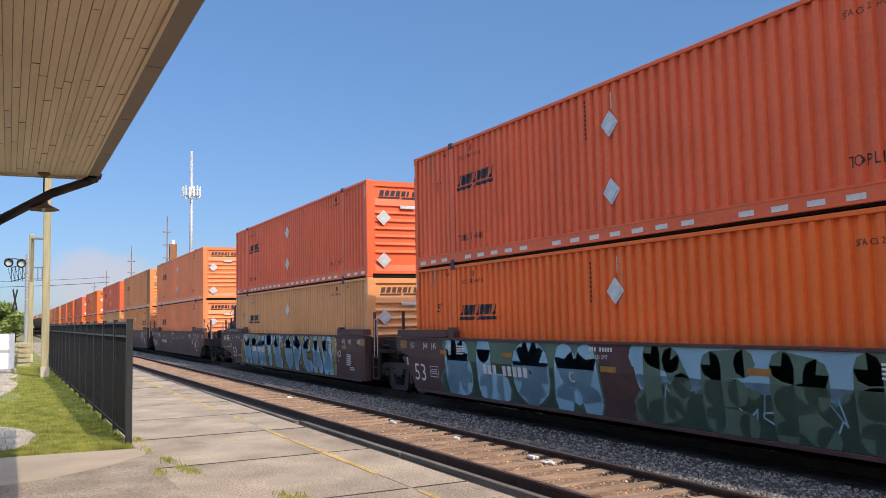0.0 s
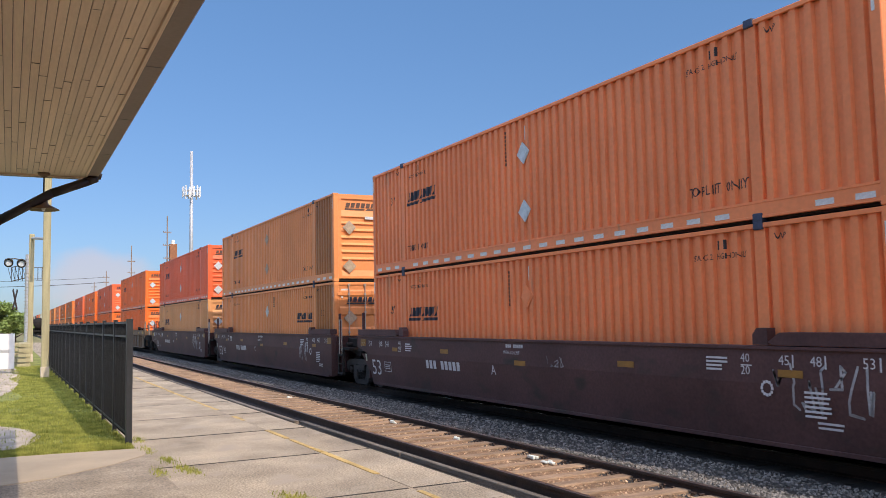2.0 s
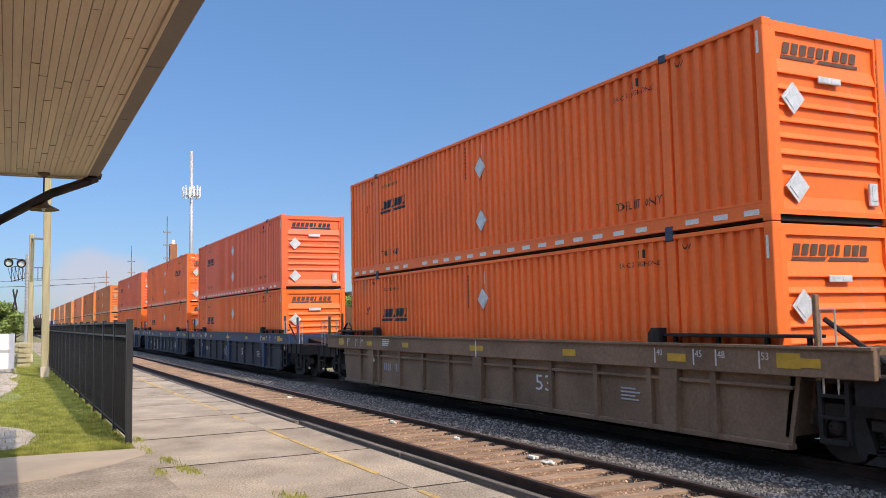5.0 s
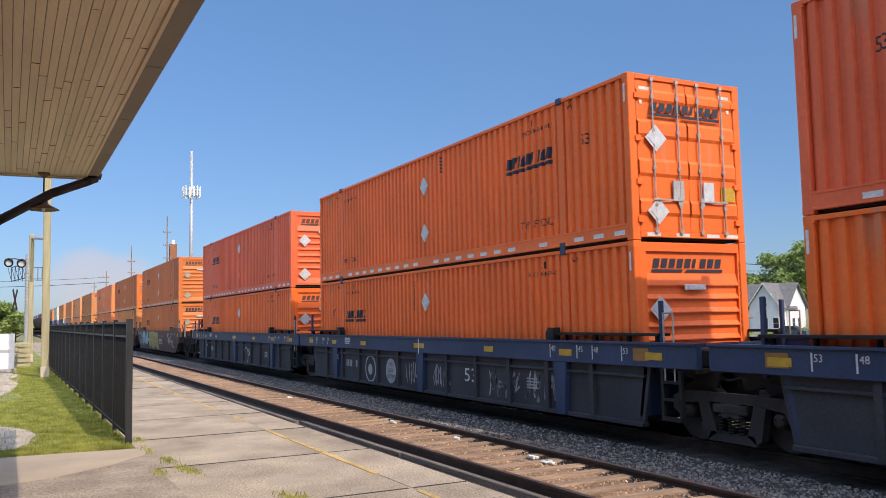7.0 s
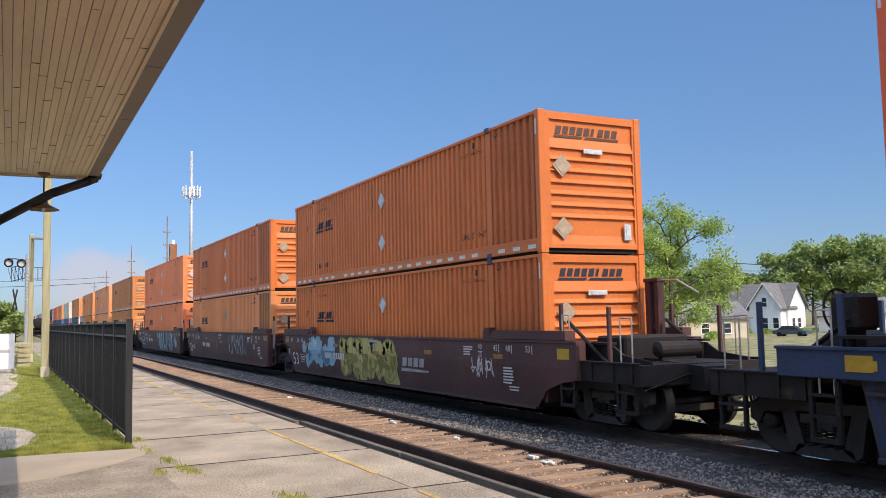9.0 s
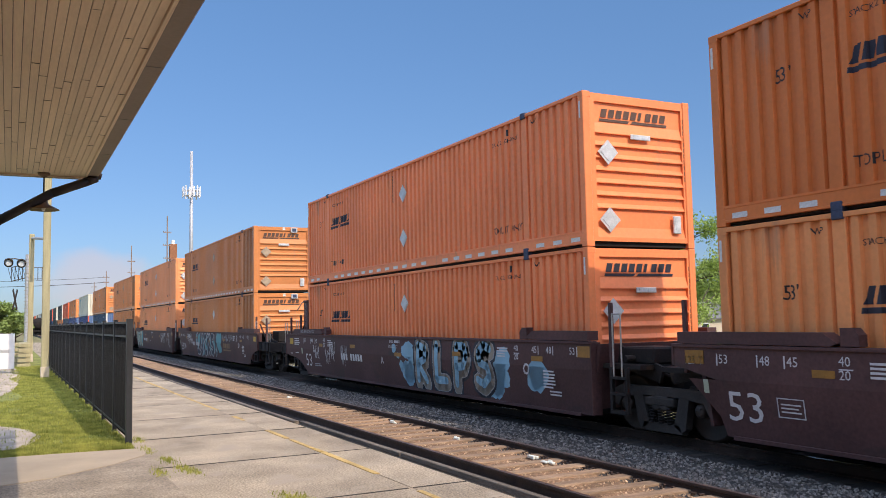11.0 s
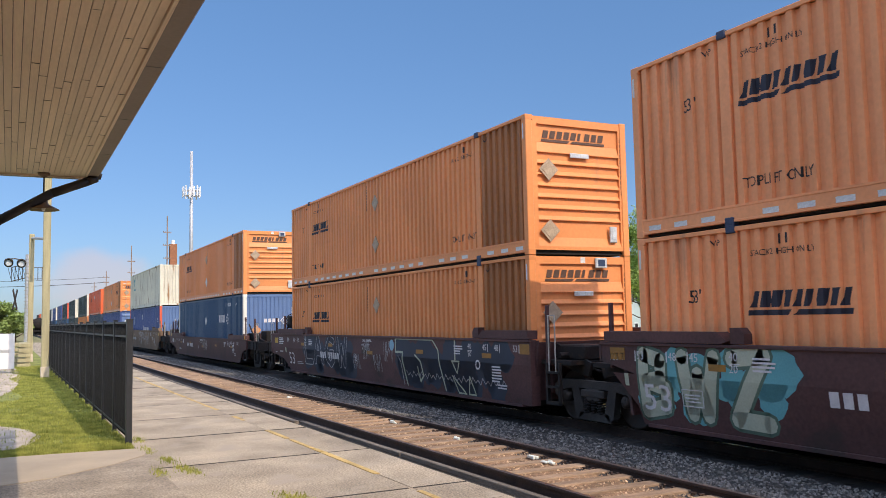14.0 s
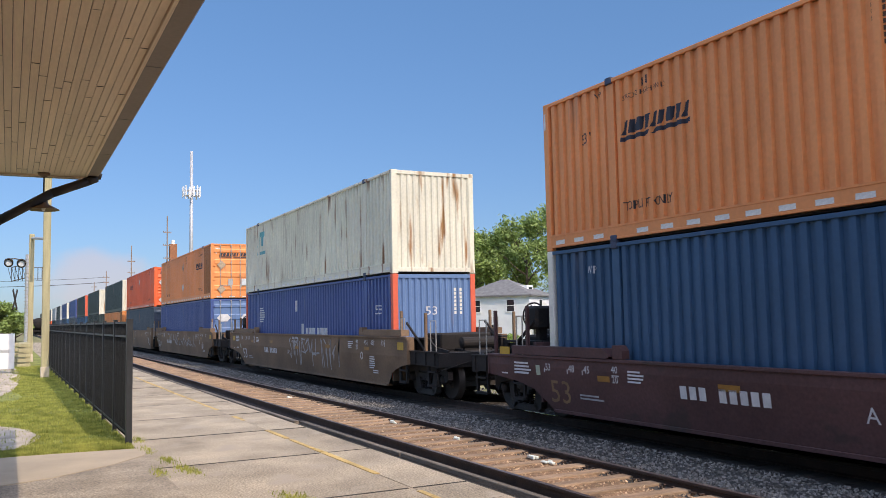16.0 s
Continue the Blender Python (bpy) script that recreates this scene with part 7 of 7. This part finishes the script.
c11, _, _ = unit(-214.78, "smooth", True, True, "C", O, P, BROWN + " with a pale scrawl", seed=14)
c12, _, _ = unit(-234.10, "smooth", True, False, "A", M_SALMON, M_SALMON, BROWN + " with blue bubble graffiti", seed=16, tall="a")
c13, _, _ = unit(-257.72, "smooth", False, True, "A", M_GOLDEN, M_GOLDEN, BROWN + " with white-edged graffiti over teal", seed=17)
c14, _, _ = unit(-277.03, "smooth", True, True, "C", M_PEACH, M_PEACH, BROWN + " with a pale green sprayed piece", seed=19)
c15, _, _ = unit(-296.50, "smooth", True, False, "B", P, P, BROWN + " covered with outlined letters and scrawls", seed=20, wheel=1)
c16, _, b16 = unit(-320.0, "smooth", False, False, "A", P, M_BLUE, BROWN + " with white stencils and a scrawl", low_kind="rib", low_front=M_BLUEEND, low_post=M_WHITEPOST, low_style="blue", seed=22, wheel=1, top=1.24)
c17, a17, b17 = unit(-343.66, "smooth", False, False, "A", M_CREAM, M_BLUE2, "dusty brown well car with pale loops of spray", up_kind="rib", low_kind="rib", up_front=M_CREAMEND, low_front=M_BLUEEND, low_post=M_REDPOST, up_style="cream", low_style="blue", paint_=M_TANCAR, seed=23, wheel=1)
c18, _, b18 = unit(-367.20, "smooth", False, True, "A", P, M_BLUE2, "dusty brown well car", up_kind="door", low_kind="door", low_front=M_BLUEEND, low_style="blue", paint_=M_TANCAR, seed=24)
c19, _, _ = unit(-386.6, "smooth", True, False, "B", R, M_SLATE, "dusty brown well car", low_style="blue", low_kind="door", paint_=M_TANCAR, seed=25)
TAIL = ((-405.9, M_DARK, P, M_CREAMEND), (-428.6, M_DARK, M_DARK, M_CREAMEND), (-449.0, M_DARK, M_BLUE, M_REDPOST), (-468.3, M_BLUE2, M_SLATE, None), (-491.0, M_BLUE2, M_BLUE, M_CREAMEND), (-513.0, M_DARK, M_SLATE, M_GREYPAINT),
        (-533.0, M_GREYPAINT, M_DARK, None), (-556.5, M_SLATE, R, M_CREAMEND), (-576.0, M_CREAM, M_BLUE, None), (-599.0, R, M_DARK, None), (-622.0, M_DARK, M_BLUE, None))
for i, (x, up, low, fr) in enumerate(TAIL):
    unit(x, "smooth", False, False, "A", up, low, "dusty brown well car", up_kind="rib", low_kind="rib", up_front=fr, up_style="plain", low_style="plain", up_post=fr, paint_=M_TANCAR, detail=False, seed=30 + i)

for c_, words_ in ((c2, "S-2054-18 REEFER CLEARANCE"), (c12, "S-DEK-11 REEFER CLEARANCE")):
    part("clearance_lettering", text_mesh(words_, 0.085, 1.55), M_GREYSP, c_, "white clearance lettering", at=pose(-8.32, -1.539, 1.605))
# spray paint and emblems on the cars
blob_field(c1, -6.0, -0.6, 0.4, 1.40, M_GREENSP, 90, 0.3, 0.5, 1)
graffiti(c1, "BLOM", -6.2, -0.2, 0.20, 1.56, M_SKYBLUE, M_GREENSP, 0.60, 0.05, jitter=0.04, seed=5)
blob_field(c1, 0.9, 7.3, 0.9, 1.40, M_SKYBLUE, 110, 0.3, 0.5, 2)
blob_field(c1, 0.9, 7.5, 0.3, 0.62, M_GREENSP, 110, 0.25, 0.45, 3, 0.003)
graffiti(c1, "DEREK", 0.8, 7.2, 0.22, 1.52, M_GREENSP, None, 0.40, 0.05, jitter=0.05, seed=6)
scrawl(c1, 1.2, 7.2, 0.40, 0.95, M_SKYBLUE, 12, 0.025, 4)
blob_field(c2, -6.1, 5.6, 0.4, 1.35, M_OLIVE, 150, 0.25, 0.45, 7)
graffiti(c2, "MONTE", -5.75, 0.0, 0.22, 1.55, M_SKYBLUE, M_INK, 0.46, 0.08, slant=-0.10, jitter=0.05, seed=8, rim=M_GREYSP)
graffiti(c2, "OPCAN", 0.3, 5.6, 0.22, 1.55, M_SKYBLUE, M_INK, 0.44, 0.08, slant=-0.10, jitter=0.05, seed=9, rim=M_GREYSP)
scrawl(c2, 5.5, 6.1, 0.7, 1.1, M_WHITE, 4, 0.02, 10)
scrawl(c3, 6.3, 7.9, 0.70, 1.35, M_GREYSP, 7, 0.035, 11)
scrawl(c3, 0.9, 1.5, 1.05, 1.25, M_GREYSP, 4, 0.018, 12)
scrawl(c4, 4.9, 6.0, 0.62, 1.30, M_GREYSP, 5, 0.035, 13)
scrawl(c5, 4.9, 6.1, 0.55, 1.30, M_GREYSP, 6, 0.04, 14)
blob_field(c10, -3.0, 1.2, 0.45, 1.3, M_YELSP, 34, 0.2, 0.42, 15)
graffiti(c10, "BRAS", -3.0, 1.4, 0.36, 1.48, M_YELSP, M_OLIVE, 0.26, 0.05, jitter=0.06, seed=16)
blob_field(c10, -6.5, -3.6, 0.6, 1.3, M_SKYBLUE, 14, 0.15, 0.4, 17)
scrawl(c10, 5.4, 6.4, 0.7, 1.15, M_WHITE, 5, 0.03, 18)
scrawl(c11, 1.6, 4.8, 0.55, 1.45, M_SKYBLUE, 9, 0.06, 19)
blob_field(c12, 0.3, 0.9, 0.5, 1.30, M_SKYBLUE, 14, 0.12, 0.3, 20)
blob_field(c12, 4.6, 5.4, 0.4, 1.15, M_SKYBLUE, 16, 0.12, 0.32, 21)
blob_field(c12, -0.6, 0.2, 0.6, 1.3, M_SKYBLUE, 4, 0.07, 0.14, 22)
graffiti(c12, "RLPS", 0.9, 5.0, 0.28, 1.53, M_FAWN, M_INK, 0.40, 0.09, slant=0.12, jitter=0.06, seed=21, rim=M_GREYSP, glint=M_SKYBLUE)
blob_field(c12, 6.35, 6.75, 0.75, 1.0, M_SKYBLUE, 5, 0.2, 0.3, 48)
scrawl(c12, -5.8, -4.8, 0.6, 1.35, M_WHITE, 6, 0.025, 22)
scrawl(c12, -4.4, -3.8, 0.6, 1.25, M_GREYSP, 4, 0.02, 23)
scrawl(c12, -7.0, -6.4, 0.75, 1.2, M_WHITE, 4, 0.025, 24)
blob_field(c13, -3.4, 2.6, 0.6, 1.3, M_TEAL, 40, 0.12, 0.32, 25)
graffiti(c13, "LUCKS!", -3.3, 2.0, 0.34, 1.50, M_NAVYSP, M_WHITE, 0.24, 0.045, jitter=0.04, seed=26)
scrawl(c13, -5.7, -4.3, 0.85, 1.45, M_WHITE, 8, 0.03, 27)
scrawl(c13, 2.9, 5.3, 1.1, 1.45, M_GREYSP, 11, 0.025, 28)
scrawl(c14, 3.6, 5.4, 0.75, 1.42, M_WHITE, 8, 0.04, 30)
scrawl(c14, 6.2, 7.1, 0.95, 1.42, M_WHITE, 5, 0.03, 31)
blob_field(c14, -8.0, -5.0, 0.5, 1.3, M_TEAL, 24, 0.15, 0.36, 32)
graffiti(c14, "BWZ", -8.0, -5.1, 0.34, 1.46, M_PALESP, M_GREENSP, 0.24, 0.05, jitter=0.06, seed=33)
blob_field(c15, -6.0, -1.4, 0.5, 1.3, M_NAVYSP, 50, 0.2, 0.4, 34)
blob_field(c15, 2.0, 7.4, 0.5, 1.3, M_NAVYSP, 60, 0.2, 0.45, 35)
graffiti(c15, "LAGW", -6.1, -1.7, 0.55, 1.50, M_NAVYSP, M_GREYSP, 0.16, 0.03, jitter=0.05, seed=35)
for k in range(4):
    scrawl(c15, -1.4 + k * 0.8, -0.8 + k * 0.8, 0.55 + 0.3 * (k % 2), 1.05 + 0.4 * (k % 2), M_GREYSP, 6, 0.016, 36 + k)
zig = [(2.4 + i * 0.11, 0.62 + (0.07, -0.05, 0.02, -0.08)[i % 4]) for i in range(46)]
for line, w_ in (([(1.8, 1.5), (1.8, 1.15), (2.25, 1.15), (2.2, 0.95), (2.4, 0.32)], 0.06), ([(1.95, 1.05), (2.1, 0.9), (2.2, 0.32)], 0.03), ([(1.8, 1.5), (4.0, 1.49), (4.3, 1.25), (4.35, 0.9), (4.55, 0.32)], 0.045),
                 ([(5.16, 1.5), (5.16, 1.02)], 0.06), ([(5.0, 1.02), (5.36, 1.02), (5.2, 0.74), (5.0, 1.02)], 0.035), ([(4.95, 0.68), (5.55, 0.3), (5.2, 0.3), (4.95, 0.68)], 0.035), ([(5.78, 0.7), (6.0, 0.3), (5.68, 0.3), (5.78, 0.7)], 0.035),
                 ([(3.0, 1.1), (3.3, 0.95), (3.4, 0.6), (3.2, 0.45), (3.1, 0.8)], 0.05), (zig, 0.018)):
    part("sprayed_line", laid(stroke_mesh([line], w_, (0, 0), (1, 1)), 0.0045), M_PALESP if w_ > 0.03 else M_GREYSP, c15, "pale sprayed line")
bm = laid(lambda b: b.faces.new([b.verts.new((1.55 + 0.15 * math.cos(k * 0.52), 0, 1.32 + 0.15 * math.sin(k * 0.52))) for k in range(12)]), 0.0045)
part("sprayed_dot", bm, M_SKYBLUE, c15, "round pale blue sprayed dot")
scrawl(c16, 0.0, 1.2, 0.6, 1.2, M_GREYSP, 6, 0.035, 50)
scrawl(c17, -1.0, 4.4, 0.45, 1.45, M_GREYSP, 14, 0.05, 51)
scrawl(c18, -4, 5, 0.7, 1.4, M_GREYSP, 12, 0.05, 52)


def ring_piece(car_, x, z, r, m, inner, name):
    """A sprayed disc with a rim, on the recessed web of a ribbed car."""
    o = [(x + r * math.cos(k * 0.2618), z + r * math.sin(k * 0.2618)) for k in range(24)]
    i_ = [(x + r * 0.84 * math.cos(k * 0.2618), z + r * 0.84 * math.sin(k * 0.2618)) for k in range(24)]
    bm = bmesh.new()
    bm.faces.new([bm.verts.new((a, -1.404, b)) for a, b in o])
    d = part(name, bm, m, car_, "sprayed round emblem")
    bm = bmesh.new()
    bm.faces.new([bm.verts.new((a, -1.408, b)) for a, b in i_])
    part("disc_fill", bm, inner, d)
    return d


d = ring_piece(c8, -3.43, 0.62, 0.40, M_GREYSP, M_GREYCAR, "sprayed_disc")
for dx, dz, r in ((0.0, -0.05, 0.16),):
    bm = bmesh.new()
    bm.faces.new([bm.verts.new((-3.43 + r * math.cos(k * 0.52), -1.412, 0.60 + r * math.sin(k * 0.52))) for k in range(12)])
    part("disc_eye", bm, M_GREYSP, d)
d = ring_piece(c8, -1.97, 0.62, 0.40, M_INK, M_GREYSP, "sprayed_disc")
for i, w_ in enumerate(("LIVIN", "LOW", "DOWN")):
    part("sprayed_word", text_mesh(w_, 0.11), M_INK, d, at=pose(-2.16, -1.412, 0.74 - i * 0.16))
d = ring_piece(c9, 1.75, 0.55, 0.40, M_GREYSP, M_GREYCAR, "sprayed_arch")
for car_, x0, x1, seed in ((c8, 3.3, 4.55, 1), (c8, 4.75, 6.0, 2), (c8, -1.0, -0.2, 3), (c8, 0.6, 1.5, 4), (c7, -1.3, -0.6, 6)):
    rn = random.Random(seed)
    lines = [[(x0 + (x1 - x0) * (i + rn.random()) / 6, 0.34 + 0.6 * rn.random()) for j in range(5)] for i in range(6)]
    bm = bmesh.new()
    stroke_mesh(lines, 0.05 if x0 > 3 else 0.03, (0, 0), (1, 1))(bm)
    bmesh.ops.translate(bm, verts=bm.verts, vec=(0, -1.405, 0))
    part("sprayed_scrawl", bm, M_GREYSP, car_, "thin looping spray lines")


def emblem(car_, x, m):
    """The faded company word as slanted bars over a long swoosh."""
    def build(b):
        for i in range(4):
            quad(b, (x + i * 0.34, 0, 0.80), (x + i * 0.34 + 0.26, 0, 0.80), (x + i * 0.34 + 0.34, 0, 1.02), (x + i * 0.34 + 0.08, 0, 1.02))
        quad(b, (x - 0.1, 0, 0.66), (x + 1.5, 0, 0.68), (x + 1.55, 0, 0.73), (x - 0.05, 0, 0.75))
    part("faded_emblem", laid(build, 0.0045), m, car_, "faded slanted company emblem")


emblem(c10, 1.7, M_GREYSP)
emblem(c13, 3.1, M_GOLD)
emblem(c14, -3.3, M_GOLD)


# marks on the blue and cream boxes
def end_word(box_, y, z, w, h, n, m):
    part("company_word", made("endword%.2f_%d" % (w, n), lambda b: [quad(b, (i * w / n, 0, 0), (i * w / n + w / n * 0.7, 0, 0), (i * w / n + w / n * 0.7, 0, h), (i * w / n, 0, h)) for i in range(n)], False), m, box_, "white company word shown as bars", at=pose(8.062, y, z, 0, 0, 90))


def corner_ring(bm):
    for k in range(4):
        a, b2 = k * math.pi / 2, (k + 1) * math.pi / 2
        for r0, r1 in ((0.30, 0.22), (0.14, 0.09)):
            quad(bm, (r0 * math.cos(a), 0, r0 * math.sin(a)), (r0 * math.cos(b2), 0, r0 * math.sin(b2)), (r1 * math.cos(b2), 0, r1 * math.sin(b2)), (r1 * math.cos(a), 0, r1 * math.sin(a)))


end_word(b16, -0.35, 1.62, 0.75, 0.17, 4, M_WHITE)
part("company_mark", made("corner_ring", corner_ring, False), M_WHITE, b16, "white nested diamond emblem", at=pose(8.064, 0.60, 1.70, 0, 0, 90) @ Matrix.Scale(0.7, 4))
part("placard", made("placard", diamond), M_TAN, b16, "tan diamond placard", at=pose(8.066, -0.72, 1.28, 0, 0, 90))
for y, n in ((0.93, 4), (1.10, 7)):
    part("number_column", made("whitecol%d" % n, lambda b: [quad(b, (0, 0, -i * 0.16), (0.09, 0, -i * 0.16), (0.09, 0, -i * 0.16 - 0.12), (0, 0, -i * 0.16 - 0.12)) for i in range(n)], False), M_WHITE, b16, at=pose(8.062, y, 2.3, 0, 0, 90))
part("company_word", fitted("blueword", made("blueword_m", lambda b: [quad(b, (i * 0.34, 0, 0), (i * 0.34 + 0.24, 0, 0), (i * 0.34 + 0.24, 0, 0.36), (i * 0.34, 0, 0.36)) for i in range(4)], False), 3.02, 1.66), M_WHITE, b16, "white company word shown as bars")
part("company_mark", fitted("bluering", made("corner_ring2", lambda b: corner_ring(b), False), 4.80, 1.82), M_WHITE, b16, "white nested diamond emblem")
part("placard", made("placard", diamond), M_PLATE, b16, at=pose(-0.1, SIDE_Y - 0.002, 1.75))
for k in range(8):
    part("number_mark", fitted("bm%d" % k, bar_mesh(0.07, 0.17), 4.5 + k * 0.14, 2.42), M_WHITE, b16)
part("top_mark", fitted("wpw", text_mesh("WP", 0.14, 0.22), 6.5, 2.40), M_WHITE, b16)
part("top_mark", fitted("wpw2", text_mesh("WP", 0.14, 0.22), -6.85, 2.40), M_WHITE, b16)
part("size_mark", text_mesh("53", 0.24, 0.36), M_WHITE, b17, "white size number", at=pose(8.064, -0.30, 1.75, 0, 0, 90))
for y in (0.60, 0.78):
    part("number_column", made("whitecol9", lambda b: [quad(b, (0, 0, -i * 0.11), (0.07, 0, -i * 0.11), (0.07, 0, -i * 0.11 - 0.08), (0, 0, -i * 0.11 - 0.08)) for i in range(7)], False), M_CREAMEND, b17, at=pose(8.062, y, 2.5, 0, 0, 90))
part("company_word", fitted("specword", made("specword_m", lambda b: [quad(b, (i * 0.42, 0, 0), (i * 0.42 + 0.3, 0, 0), (i * 0.42 + 0.3, 0, 0.36 if i else 0.5), (i * 0.42, 0, 0.36 if i else 0.5)) for i in range(7)], False), -0.2, 1.05), M_WHITE, b17, "white company word shown as bars")
part("globe_mark", fitted("globe", made("globe_m", lambda b: [quad(b, (-math.sqrt(max(0, 0.16 - (k * 0.09 - 0.36) ** 2)), 0, k * 0.09), (math.sqrt(max(0, 0.16 - (k * 0.09 - 0.36) ** 2)), 0, k * 0.09), (math.sqrt(max(0, 0.16 - (k * 0.09 - 0.36) ** 2)), 0, k * 0.09 + 0.05), (-math.sqrt(max(0, 0.16 - (k * 0.09 - 0.36) ** 2)), 0, k * 0.09 + 0.05)) for k in range(1, 8)], False), -5.6, 1.55), M_PLATE, b17, "round striped emblem")
part("white_plate", fitted("wplate", bar_mesh(0.3, 0.4), -1.0, 2.0), M_WHITE, b17)
part("size_mark", fitted("53w", text_mesh("53", 0.26, 0.4), 6.75, 1.8), M_WHITE, b17, "white size number")
part("teal_mark", fitted("tealA", made("teal_m", lambda b: [quad(b, (i * 0.5, 0, 0), (i * 0.5 + 0.38, 0, 0), (i * 0.5 + 0.5, 0, 0.6), (i * 0.5 + 0.12, 0, 0.6)) for i in range(2)] + [quad(b, (0, 0, -0.35), (1.2, 0, -0.35), (1.2, 0, -0.22), (0, 0, -0.22))], False), -6.2, 1.9), M_TEAL, a17, "teal company emblem shown as bars")
bm = bmesh.new()
bm.faces.new([bm.verts.new((8.098, -0.62 + 0.36 * math.cos(k * math.pi / 3), 1.9 + 0.22 * math.sin(k * math.pi / 3))) for k in range(6)])
bm.faces.new([bm.verts.new((8.098, 0.62 + 0.36 * math.cos(k * math.pi / 3), 1.9 + 0.22 * math.sin(k * math.pi / 3))) for k in range(6)])
part("hexagon_mark", bm, M_WHITE, b18, "white hexagon emblem")


# ---- what moves ----
def motions():
    for thing, x in TRAIN:
        z = thing.location.z
        walk(thing, [(0, pose(x - LEN / 2, TRAIN_Y, z)), (SECONDS, pose(x - LEN / 2 + SPEED * SECONDS, TRAIN_Y, z))])
    turn = math.degrees(SPEED / 0.482 / FPS)
    for s, axles in AXLES.items():
        walk(axles[0], [(k / FPS, pose(s * 0.889, 0, 0.48, 0, (k * turn) % 360, 0)) for k in range(int(SECONDS * FPS) + 1)])
        done = axles[0].animation_data
        for w in axles[1:]:
            w.rotation_mode = 'QUATERNION'
            keys = w.animation_data_create()
            keys.action = done.action
            keys.action_slot = done.action_slot


motions()
